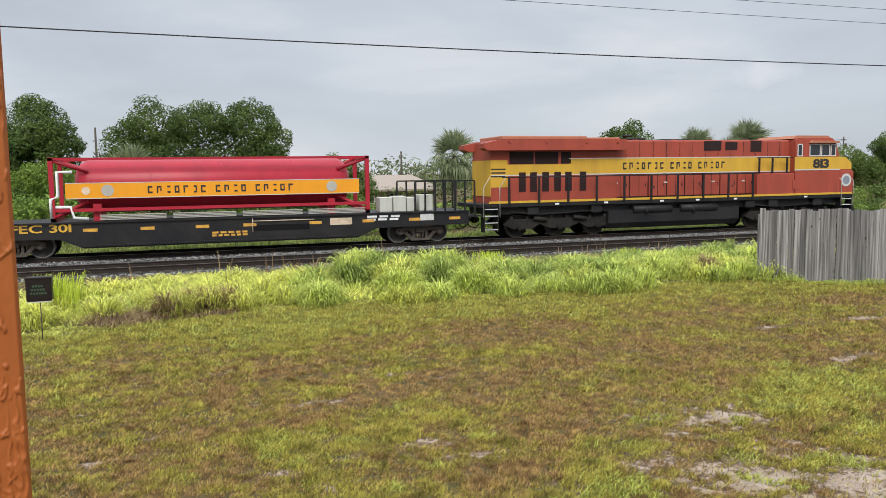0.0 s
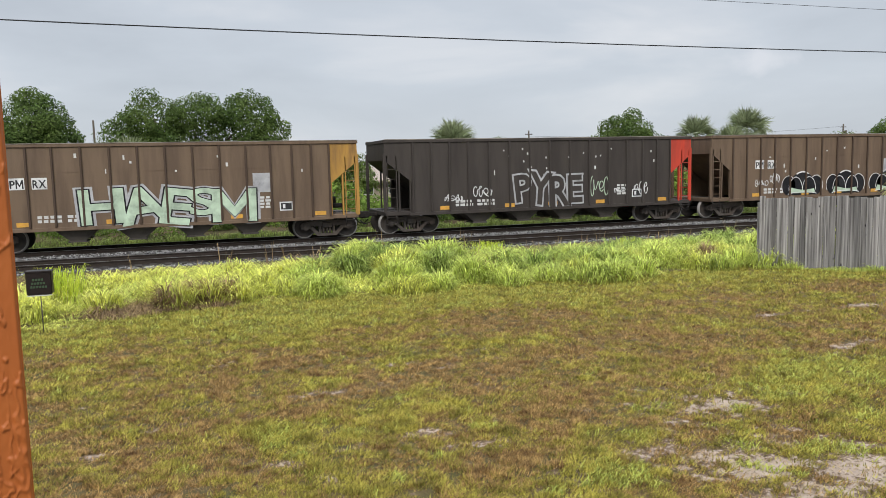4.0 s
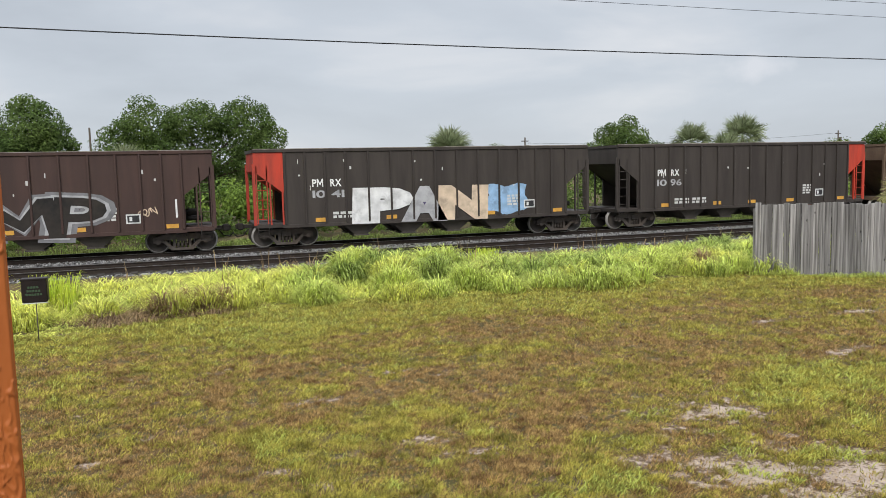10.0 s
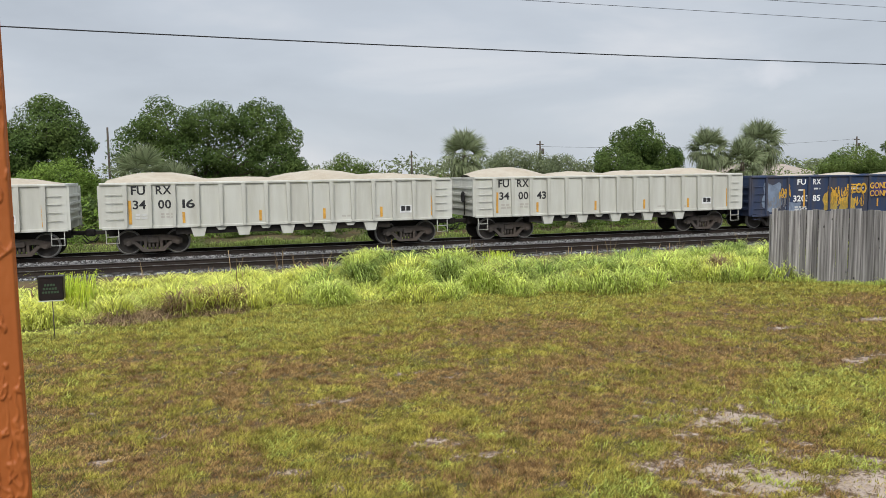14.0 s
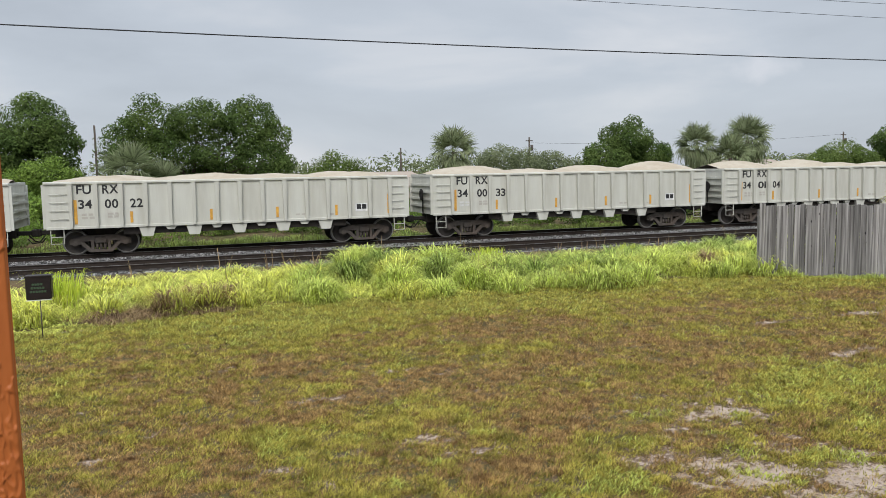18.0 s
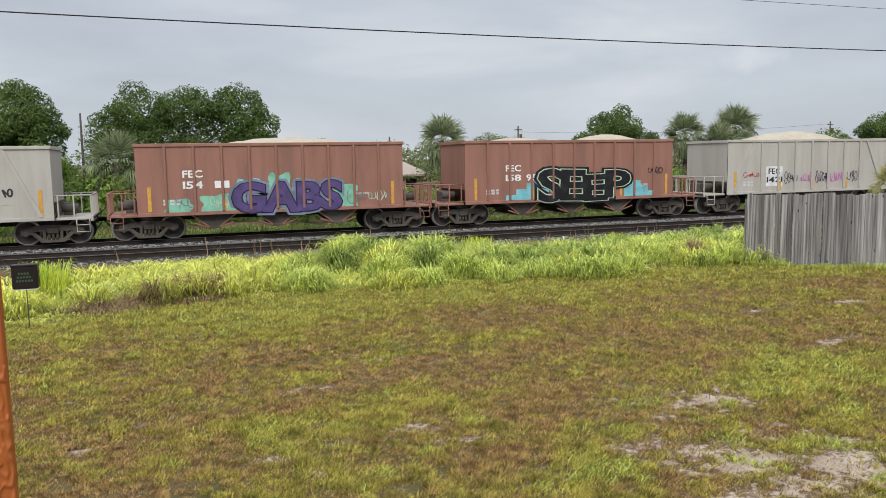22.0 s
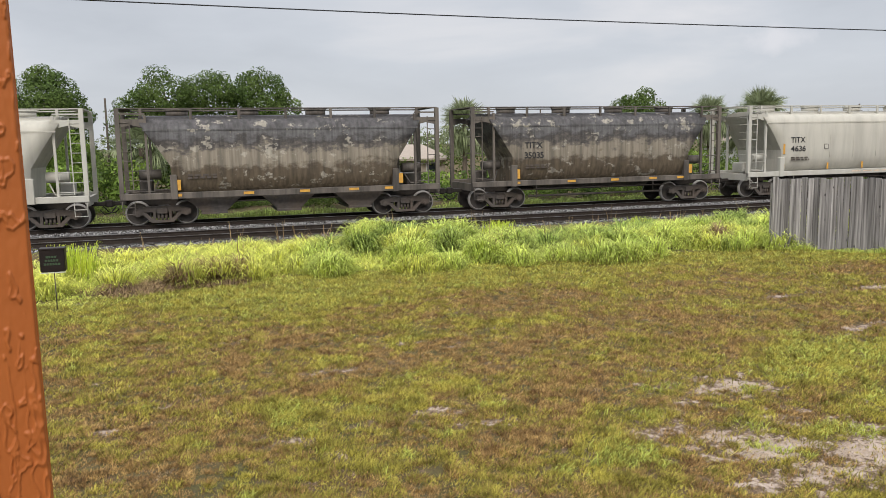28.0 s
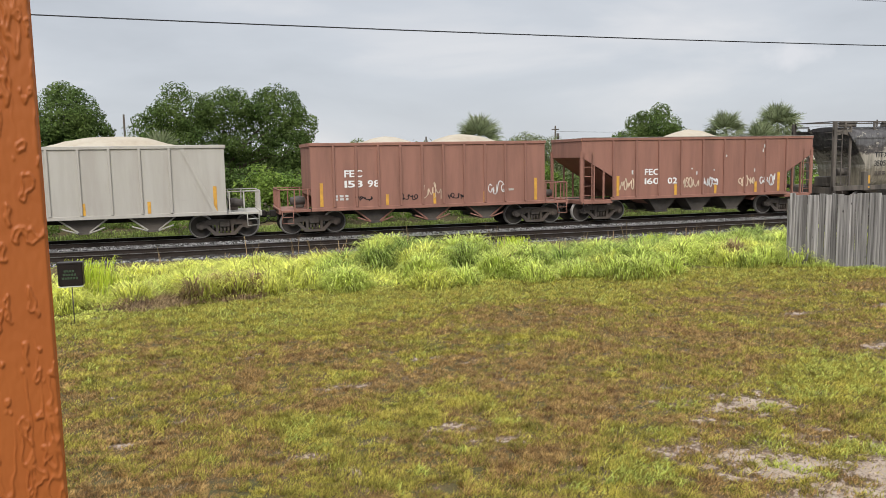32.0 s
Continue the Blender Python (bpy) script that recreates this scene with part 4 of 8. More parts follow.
    sand_load(car, -b + 0.3, b - 0.3, top - 0.5, heaps or [(0, 0.25, b * 0.8)], seed=seed)
    return car


def platform_hopper(x0, x1, p0, p1, top, body, label, zb=1.02, ribs=9, diagonal=False, slanted=False, heaps=(), seed=0, sheet="hop"):
    """A shorter rock hopper with an open railed platform at both ends (p0 and p1)."""
    car = rolling(label, "hopper car", p0, p1, "hopper_car")
    mid = (p0 + p1) / 2
    a, b, pa, pb = x0 - mid, x1 - mid, p0 - mid, p1 - mid
    k = 0.28 if slanted else 0.0
    f = Form()
    for s in (-1, 1):
        y0, y1 = sorted((s * HALF, s * (HALF - 0.03)))
        f.prism([(a + k, zb), (b - k, zb), (b, top - 0.1), (a, top - 0.1)], y0, y1)
    f.add([(a, -HALF, top), (a, HALF, top), (a + k, HALF, 1.6), (a + k, -HALF, 1.6), (a + 1.2, HALF, 1.0), (a + 1.2, -HALF, 1.0)], [(0, 1, 2, 3), (3, 2, 4, 5)])
    f.add([(b, -HALF, top), (b, HALF, top), (b - k, HALF, 1.6), (b - k, -HALF, 1.6), (b - 1.2, HALF, 1.0), (b - 1.2, -HALF, 1.0)], [(0, 3, 2, 1), (3, 5, 4, 2)])
    part("body", f, body, car)
    part("top_chord", Form().box(a - 0.03, b + 0.03, -HALF - 0.05, -HALF + 0.06, top - 0.13, top, 0.015).box(a - 0.03, b + 0.03, HALF - 0.06, HALF + 0.05, top - 0.13, top, 0.015).box(
        a - 0.06, a + 0.05, -HALF, HALF, top - 0.13, top).box(b - 0.05, b + 0.06, -HALF, HALF, top - 0.13, top), body, car)
    part("side_sill", Form().box(a, b, -HALF - 0.03, -HALF + 0.05, zb - 0.08, zb + 0.06, 0.01).box(a, b, HALF - 0.05, HALF + 0.03, zb - 0.08, zb + 0.06), body, car)
    rib = Form().box(-0.05, 0.05, -HALF - 0.07, -HALF, zb + 0.06, top - 0.12, 0.015).mesh("rib", M[body])
    for i in range(ribs):
        u = (i + 1) / (ribs + 1) if not diagonal else (i + 1.9) / (ribs + 2.8)
        part("rib", rib, None, car, at=pose(a + (b - a) * u, 0, 0))
    if diagonal:
        w = (b - a) * 0.155
        for s, e in ((1, a), (-1, b)):
            pts = [(e + s * 0.35, zb + 0.06), (e + s * 0.50, zb + 0.06), (e + s * w, top - 0.14), (e + s * (w - 0.13), top - 0.14)]
            part("brace", Form().prism(pts if s > 0 else pts[::-1], -HALF - 0.055, -HALF), body, car)
    for s, e, p in ((-1, a, pa), (1, b, pb)):
        part("platform", Form().box(*sorted((e, p)), -1.45, 1.45, 0.93, 1.02, 0.01).box(*sorted((p, p - s * 0.1)), -1.5, 1.5, 0.86, 1.08, 0.02), body, car)
        rail = part("railing", Form().pipe([(e, -1.425, 1.84), (p - s * 0.10, -1.425, 1.84), (p - s * 0.05, -1.38, 1.84), (p - s * 0.05, 1.38, 1.84), (p - s * 0.10, 1.425, 1.84), (e, 1.425, 1.84)], 0.025, 6), body, car)
        spots = [(x, y) for x in (p - s * 0.06, (e + p) / 2, e + s * 0.12) for y in (-1.425, 1.425)] + [(p - s * 0.06, y) for y in (-0.8, -0.3, 0.3, 0.8)]
        for x, y in spots:
            part("rail_post", Form().box(x - 0.024, x + 0.024, y - 0.024, y + 0.024, 1.0, 1.85), body, rail)
        part("brake_cylinder", Form().rod((e + s * 0.15, -0.6, 1.35), (e + s * 0.75, -0.6, 1.35), 0.16, 12), "truck_grey", car)
        part("valve_box", Form().box(e + s * 0.3 - 0.2, e + s * 0.3 + 0.2, 0.2, 0.8, 1.0, 1.5, 0.03), "truck_grey", car)
        step_iron(car, p - s * 0.35, body, 0.95)
    part("centre_sill", Form().box(pa + 0.05, pb - 0.05, -0.3, 0.3, 0.70, 0.98), "steel_dark", car)
    for i in range(3):
        x = (a + b) / 2 + 2.45 * (i - 1)
        c = Form().prism([(x - 0.95, zb - 0.02), (x - 0.16, 0.45), (x + 0.16, 0.45), (x + 0.95, zb - 0.02)], -1.3, 1.3).box(x - 0.22, x + 0.22, -1.38, 1.3, 0.38, 0.46)
        chute = part("chute", c, "chute_steel", car)
        e = Form().prism([(x - 1.0, zb), (x - 0.2, 0.43), (x - 0.12, 0.43), (x - 0.90, zb)], -1.36, -1.3)
        e.prism([(x + 0.12, 0.43), (x + 0.2, 0.43), (x + 1.0, zb), (x + 0.90, zb)], -1.36, -1.3)
        part("edge_bar", e, body, chute)
        part("gate_lever", Form().rod((x - 0.2, -1.4, 0.42), (x - 0.75, -1.42, 0.62), 0.03, 6).rod((x + 0.2, -1.4, 0.42), (x + 0.75, -1.42, 0.62), 0.03, 6), body, chute)
    half = (pb - pa) / 2
    running_gear(car, half + 0.35, (pa + 1.45, pb - 1.45))
    sand_load(car, a + 0.1, b - 0.1, top - 0.35, heaps, seed=seed)
    return car


def rock_gondola(x0, x1, top, body, label, zb, ribs, teeth, heaps, seed, taper=True, slot=True):
    """A low-sided open car; teeth: deep cross-bearers hanging below the side sill."""
    car = rolling(label, "gondola car", x0, x1, "gondola_car")
    b = (x1 - x0) / 2
    f = Form()
    for s in (-1, 1):
        y0, y1 = sorted((s * HALF, s * (HALF - 0.04)))
        f.prism([(-b, zb), (b, zb), (b, top - 0.08), (-b, top - 0.08)], y0, y1)
    f.box(-b, -b + 0.05, -HALF + 0.04, HALF - 0.04, zb, top - 0.08).box(b - 0.05, b, -HALF + 0.04, HALF - 0.04, zb, top - 0.08)
    part("body", f, body, car)
    part("top_chord", Form().box(-b - 0.02, b + 0.02, -HALF - 0.07, -HALF + 0.06, top - 0.10, top, 0.02).box(-b, b, HALF - 0.06, HALF + 0.07, top - 0.10, top, 0.02).box(
        -b - 0.03, -b + 0.1, -HALF, HALF, top - 0.1, top).box(b - 0.1, b + 0.03, -HALF, HALF, top - 0.1, top), body, car)
    part("side_sill", Form().box(-b, b, -HALF - 0.05, -HALF + 0.04, zb - 0.04, zb + 0.06, 0.01), body, car)
    w = 0.085
    rib = Form()
    if taper:
        rib.prism([(-w * 0.6, zb), (w * 0.6, zb), (w, top - 0.1), (-w, top - 0.1)], -HALF - 0.14, -HALF)
    else:
        rib.box(-0.06, 0.06, -HALF - 0.08, -HALF, zb, top - 0.1, 0.015)
    rib = rib.mesh("rib", M[body])
    for i in range(ribs):
        part("rib", rib, None, car, at=pose(-b + 0.85 + (2 * b - 1.6) * i / (ribs - 1), 0, 0))
    for i in range(teeth):
        x = -b + 3.45 + (2 * b - 6.9) * i / max(teeth - 1, 1)
        t = Form().prism([(x - 0.3, zb - 0.03), (x - 0.19, zb - 0.40), (x + 0.19, zb - 0.40), (x + 0.3, zb - 0.03)], -HALF, HALF - 0.1)
        part("cross_bearer", t, body, car)
        if i < teeth - 1:
            x2 = x + (2 * b - 6.9) / (teeth - 1) / 2
            part("bracket", Form().prism([(x2 - 0.22, zb - 0.03), (x2 - 0.12, zb - 0.17), (x2 + 0.12, zb - 0.17), (x2 + 0.22, zb - 0.03)], -HALF + 0.02, HALF - 0.1), body, car)
    part("underframe", Form().box(-b + 2.6, b - 2.6, -1.45, 1.45, zb - 0.3, zb - 0.05).box(-b + 0.1, b - 0.1, -0.35, 0.35, 0.68, zb), "steel_dark", car)
    for s in (-1, 1):
        step_iron(car, s * (b - 0.35), body, zb)
        r = Form()
        for i in range(4):
            z = zb + 0.35 + i * (top - zb - 0.5) / 4
            r.rod((s * (b - 0.85), -HALF - 0.05, z), (s * (b - 0.15), -HALF - 0.05, z), 0.016, 5)
            r.box(*sorted((s * b, s * (b + 0.09))), -HALF + 0.05, -HALF + 0.55, z - 0.05, z + 0.05)
            r.box(*sorted((s * b, s * (b + 0.07))), -1.0, HALF, z - 0.05, z + 0.05)
        part("grab_iron", r, body, car)
        for y0 in (-HALF + 0.02, HALF - 0.1):
            part("end_rib", Form().box(*sorted((s * b, s * (b + 0.1))), y0, y0 + 0.08, zb, top - 0.1), body, car)
    part("brake_gear", Form().rod((-b - 0.12, -0.5, 1.1), (-b - 0.12, -0.5, 2.0), 0.03, 6).rod((-b - 0.2, -0.5, 1.9), (-b - 0.16, -0.5, 1.9), 0.25, 16), "steel_dark", car)
    running_gear(car, b + 0.35, (-b + 1.75, b - 1.75))
    sand_load(car, -b + 0.1, b - 0.1, top - 0.22, heaps, seed=seed)
    return car


def covered_hopper(x0, x1, body, trim, label, seed=0, chutes=True):
    """A closed hopper with rounded sides, sloped ends, end frames and roof walks."""
    car = rolling(label, "covered hopper", x0, x1, "covered_hopper")
    b = (x1 - x0) / 2
    levels = [(1.18, 1.20, 1.9), (1.45, 1.45, 1.9), (1.85, 1.57, 1.9), (2.3, 1.60, 1.86), (3.0, 1.60, 1.42), (3.6, 1.585, 1.02), (3.86, 1.52, 0.86), (4.02, 1.36, 0.80)]
    n = 16
    v = []
    for z, hw, e in levels:
        for i in range(n + 1):
            v.append((-b + e + (2 * b - 2 * e) * i / n, -hw, z))
        for i in range(n, -1, -1):
            v.append((-b + e + (2 * b - 2 * e) * i / n, hw, z))
    ring = 2 * n + 2
    f = Form()
    f.add(v, [(j * ring + i, j * ring + (i + 1) % ring, (j + 1) * ring + (i + 1) % ring, (j + 1) * ring + i) for j in range(len(levels) - 1) for i in range(ring)], 0, False)
    for i in range(len(f.f)):
        f.smooth[i] = i % ring not in (n, ring - 1)
    part("body", f, body, car)
    part("roof", Form().along([(-1.37, 4.0), (1.37, 4.0), (0.9, 4.16), (0.3, 4.22), (-0.3, 4.22), (-0.9, 4.16)], -b + 0.8, b - 0.8), body, car)
    part("seam", Form().box(-b + 0.95, b - 0.95, -1.60, -1.575, 3.60, 3.66), body, car)
    for i in range(1, 6):
        x = -b + 1.9 + (2 * b - 3.8) * i / 6
        part("weld", Form().box(x - 0.012, x + 0.012, -1.606, -1.58, 1.9, 3.0), body, car)
    part("side_sill", Form().box(-b, b, -1.56, -1.40, 1.02, 1.26, 0.015).box(-b, b, 1.40, 1.56, 1.02, 1.26, 0.015), trim, car)
    walkway = Form().box(-b + 0.05, b - 0.05, -1.22, -0.75, 4.44, 4.475).box(-b + 0.05, b - 0.05, 0.75, 1.22, 4.44, 4.475).box(
        -b + 0.02, -b + 0.5, -1.3, 1.3, 4.44, 4.475).box(b - 0.5, b - 0.02, -1.3, 1.3, 4.44, 4.475)
    part("roof_walk", walkway, trim, car)
    for i in range(7):
        x = -b + 0.9 + (2 * b - 1.8) * i / 6
        part("bracket", Form().box(x - 0.05, x + 0.05, -1.26, -1.2, 4.0, 4.44).box(x - 0.05, x + 0.05, -1.2, -0.8, 4.10, 4.16), trim, car)
    for i in range(4):
        x = -b + 2.2 + (2 * b - 4.4) * i / 3
        part("hatch", Form().rod((x, 0, 4.2), (x, 0, 4.40), 0.42, 16).rod((x, 0, 4.40), (x, 0, 4.46), 0.46, 16).box(x - 0.5, x + 0.5, -0.05, 0.05, 4.46, 4.52), trim, car)
    for s in (-1, 1):
        fr = Form()
        for y in (-1.42, 1.42):
            fr.box(s * (b - 0.08) - 0.08, s * (b - 0.08) + 0.08, y - 0.08, y + 0.08, 0.95, 4.44)
            x2 = s * (b - 1.05)
            fr.box(x2 - 0.045, x2 + 0.045, y - 0.05, y + 0.05, 1.2, 4.2)
            fr.prism([(min(s * b, x2), 4.05), (max(s * b, x2), 4.05), (max(s * b, x2), 3.72), (s * (b - 0.55), 3.84), (min(s * b, x2), 3.72)][::-1], y - 0.03, y + 0.03)
            fr.box(*sorted((s * b, x2)), y - 0.03, y + 0.03, 4.22, 4.28)
        fr.box(*sorted((s * (b - 0.02), s * (b - 0.14))), -1.4, 1.4, 0.86, 1.18)
        part("end_frame", fr, trim, car)
        part("gusset", Form().box(s * (b - 1.95) - 0.13, s * (b - 1.95) + 0.13, -1.63, -1.40, 1.0, 1.95, 0.02), trim, car)
        rails = part("ladder", Form().box(s * (b - 0.5) - 0.018, s * (b - 0.5) + 0.018, -1.48, -1.44, 1.3, 4.1), trim, car)
        wide_rung = Form().rod((s * (b - 0.1), -1.46, 0), (s * (b - 1.0), -1.46, 0), 0.015, 5).mesh("rung", trim)
        rung = Form().rod((s * (b - 0.12), -1.46, 0), (s * (b - 0.5), -1.46, 0), 0.015, 5).mesh("rung", trim)
        end_rung = Form().rod((s * (b - 0.03), -1.35, 0), (s * (b - 0.03), -0.8, 0), 0.015, 5).mesh("rung", trim)
        for i in range(8):
            part("rung", wide_rung if i < 3 else rung, None, rails, at=pose(0, 0, 1.4 + i * 0.36))
            part("rung", end_rung, None, rails, at=pose(0, 0, 1.4 + i * 0.36))
        step_iron(car, s * (b - 0.3), trim, 1.0)
        part("brake_gear", Form().rod((s * (b - 1.5), -0.85, 1.95), (s * (b - 0.7), -0.85, 1.95), 0.2, 14).box(s * (b - 0.9) - 0.25, s * (b - 0.9) + 0.25, -0.3, 0.5, 1.2, 1.7, 0.04).pipe(
            [(s * (b - 1.4), -0.9, 1.7), (s * (b - 1.2), -1.1, 1.3), (s * (b - 0.6), -1.1, 1.3)], 0.03, 6), trim, car)
    part("centre_sill", Form().box(-b + 0.1, b - 0.1, -0.3, 0.3, 0.75, 1.05), "steel_dark", car)
    if not chutes:
        part("outlet_trough", Form().prism([(-b + 3.2, 1.05), (-b + 3.5, 0.74), (b - 3.5, 0.74), (b - 3.2, 1.05)], -0.5, 0.5), "truck_grey", car)
        part("outlet_pipe", Form().rod((-b + 2.9, -0.9, 0.52), (b - 2.9, -0.9, 0.52), 0.05, 8).rod((-b + 3.3, -0.9, 0.52), (-b + 3.3, -0.9, 1.0), 0.03, 6).rod((b - 3.3, -0.9, 0.52), (b - 3.3, -0.9, 1.0), 0.03, 6), trim, car)
    for i in range(3 if chutes else 0):
        x = -b + 3.4 + (2 * b - 6.8) * i / 2
        part("chute", Form().prism([(x - 1.25, 1.18), (x - 0.42, 0.42), (x + 0.42, 0.42), (x + 1.25, 1.18)], -1.1, 1.1).box(x - 0.5, x + 0.5, -1.2, 1.2, 0.36, 0.44), "truck_grey", car)
    part("brake_pipe", Form().rod((-b + 2.5, -1.0, 0.82), (b - 2.5, -1.0, 0.82), 0.03, 6), "truck_grey", car)
    running_gear(car, b + 0.35, (-b + 1.45, b - 1.45))
    return car

# ---- locomotives and the tank car between them ----
paint("loco_red", (0.35, 0.068, 0.042), (0.22, 0.05, 0.035), 0.45, 0.45)
paint("loco_red_b", (0.38, 0.045, 0.033), (0.25, 0.036, 0.03), 0.4, 0.4)
paint("loco_yellow", (0.60, 0.36, 0.042), (0.42, 0.245, 0.045), 0.4, 0.45)
paint("tank_red", (0.40, 0.022, 0.040), (0.27, 0.02, 0.03), 0.4, 0.35)
paint("tank_yellow", (0.80, 0.33, 0.02), (0.65, 0.26, 0.02), 0.3, 0.4)
M["grille"] = surf("grille", (0.020, 0.010, 0.010), (0.035, 0.016, 0.014), 0.7, scale=30, stretch=(1, 1, 4))
M["roof_tan"] = surf("roof_tan", (0.42, 0.16, 0.09), (0.30, 0.14, 0.09), 0.7, scale=4)
M["nose_dark"] = surf("nose_dark", (0.05, 0.055, 0.06), rough=0.6)


LOCO_WHEELSET = wheelset_form().mesh("wheelset", "loco_truck", "wheel")


def locomotive(middle, way, red, number, label, cab_dark):
    """A six-axle hood locomotive; way is +1 when it faces along +x."""
    car = thing("locomotive", label, "locomotive", "train cars")
    TRAIN.append((car, middle))

    def X(u):
        return way * (u - 10.5)

    def bx(f, u0, u1, y0, y1, z0, z1, c=0.0, slot=0):
        return f.box(*sorted((X(u0), X(u1))), y0, y1, z0, z1, c, slot)

    def side(f, pts, y0, y1):
        q = [(X(u), z) for u, z in pts]
        return f.prism(q if way > 0 else q[::-1], y0, y1)

    part("frame", bx(bx(Form(), -0.1, 20.7, -1.5, 1.5, 1.42, 1.60, 0.02), 0.4, 20.3, -1.2, 1.2, 1.1, 1.42), "black", car, "black underframe")
    part("deck_stripe", bx(bx(Form(), 0.3, 20.6, -1.515, -1.5, 1.60, 1.70), 0.3, 20.6, 1.5, 1.515, 1.60, 1.70), "loco_yellow", car)
    # long hood, lower radiator section, wings
    part("hood", bx(Form(), 0.6, 17.2, -1.06, 1.06, 1.6, 4.38, 0.06), red, car)
    part("radiator_body", side(Form(), [(0.55, 1.6), (6.9, 1.6), (6.9, 4.02), (0.55, 4.02)], -1.12, 1.12), red, car)
    wing = Form()
    for s in (-1, 1):
        y0, y1 = sorted((s * 1.58, s * 0.9))
        side(wing, [(0.05, 4.02), (0.3, 3.92), (7.0, 3.92), (7.15, 4.05), (7.15, 4.40), (0.9, 4.40), (0.05, 4.22)], y0, y1)
    part("radiator_wing", wing, red, car)
    part("radiator_top", bx(bx(Form(), 1.0, 5.2, -1.35, 1.35, 4.40, 4.56, 0.03), 5.4, 7.0, -1.2, 1.2, 4.40, 4.50, 0.02), "roof_tan", car)
    for u0, u1 in ((1.45, 2.62), (2.7, 3.85), (4.0, 4.5)):
        g = Form()
        bx(g, u0, u1, -1.135, -1.115, 3.32, 3.86)
        for i in range(5):
            bx(g, u0 + 0.03, u1 - 0.03, -1.15, -1.13, 3.36 + 0.1 * i, 3.41 + 0.1 * i)
        part("grille", g, "grille", car)
    # yellow band round the hood, red white edges
    part("band", bx(bx(Form(), 0.54, 4.4, -1.13, -1.118, 2.80, 3.30), 4.4, 17.1, -1.13, -1.062, 2.84, 3.54), "loco_yellow", car, "yellow band")
    part("rear_panel", bx(Form(), 0.53, 0.56, -1.12, 1.12, 1.9, 3.5), "loco_yellow", car)
    part("rear_corner", bx(Form(), 0.54, 1.35, -1.128, -1.117, 2.3, 3.5), "loco_yellow", car)
    part("pinstripe", bx(bx(Form(), 0.54, 17.1, -1.136, -1.13, 2.80, 2.845), 4.4, 17.1, -1.136, -1.13, 3.535, 3.57), "white_dull", car)
    for i in range(3):
        part("stripe", bx(Form(), 0.56, 1.25, -1.137, -1.128, 2.75 + 0.16 * i, 2.81 + 0.16 * i), "letter_black", car)
    for u in (1.9, 2.45, 3.05, 3.65, 4.2, 4.95) if not cab_dark else (2.2, 2.65, 3.2, 3.75):
        part("louver", bx(Form(), u, u + 0.33, -1.14, -1.115, 2.08, 2.95), "grille", car)
    # hood doors
    for i in range(11):
        u = 5.6 + 1.02 * i
        d = Form()
        bx(d, u, u + 0.92, -1.085, -1.058, 1.75, 2.78, 0.008)
        part("door", d, red, car)
        part("handle", bx(Form(), u + 0.8, u + 0.84, -1.10, -1.085, 2.2, 2.35), "letter_black", car)
    for u0, u1, z0, z1 in ((11.75, 12.75, 3.88, 4.34), (14.5, 15.15, 3.8, 4.36), (13.0, 13.7, 3.9, 4.3)) if not cab_dark else ():
        part("vent", bx(Form(), u0, u1, -1.08, -1.055, z0, z1), "grille", car)
    for i in range(13):
        u = 7.4 + 0.74 * i
        part("seam", bx(Form(), u, u + 0.022, -1.066, -1.058, 3.58, 4.33), "grille", car)
        part("hinge", bx(Form(), u - 0.05, u + 0.07, -1.08, -1.066, 3.72, 3.80), red, car)
    part("exhaust", bx(bx(Form(), 8.2, 8.9, -0.4, 0.4, 4.38, 4.52, 0.03), 9.6, 11.2, -0.7, 0.7, 4.38, 4.45, 0.02), "black", car)
    part("horn", Form().rod((X(7.9), -0.3, 4.38), (X(7.9), -0.3, 4.62), 0.03, 6).rod((X(7.7), -0.3, 4.62), (X(8.2), -0.3, 4.62), 0.05, 8).rod((X(7.75), -0.15, 4.6), (X(8.1), -0.15, 4.6), 0.04, 8), "black", car)
    # cab and nose
    if cab_dark:
        cab = Form()
        side(cab, [(16.5, 1.6), (19.95, 1.6), (19.95, 3.34), (18.75, 3.52), (18.52, 4.3), (18.4, 4.46), (16.6, 4.46), (16.5, 4.36)], -1.5, 1.5)
        part("cab", cab, red, car)
        part("cab_roof", side(Form(), [(16.5, 4.44), (18.6, 4.44), (18.3, 4.58), (16.7, 4.58)], -1.35, 1.35), "roof_tan", car)
        part("cab_band", side(Form(), [(16.5, 2.90), (19.96, 2.90), (19.96, 3.33), (18.72, 3.51), (16.5, 3.51)], -1.514, -1.5), "loco_yellow", car)
        part("nose_corner", side(Form(), [(19.97, 1.7), (19.97, 2.91), (19.45, 2.91), (19.62, 2.72), (19.74, 2.4), (19.82, 1.7)], -1.512, -1.5), "loco_yellow", car)
        part("cab_stripe", bx(Form(), 16.5, 19.5, -1.519, -1.512, 2.86, 2.905), "white_dull", car)
        for u0, u1 in ((16.58, 16.92), (17.0, 17.68), (17.82, 18.18)):
            w = part("window", bx(bx(bx(bx(Form(), u0, u1, -1.525, -1.505, 3.56, 3.60), u0, u1, -1.525, -1.505, 4.10, 4.14), u0, u0 + 0.04, -1.525, -1.505, 3.6, 4.10), u1 - 0.04, u1, -1.525, -1.505, 3.6, 4.10), "white_dull", car)
            part("pane", bx(Form(), u0 + 0.04, u1 - 0.04, -1.515, -1.503, 3.6, 4.10), "glass", w)
        part("window_post", bx(Form(), 17.30, 17.38, -1.53, -1.51, 3.58, 3.92), "white_dull", car)
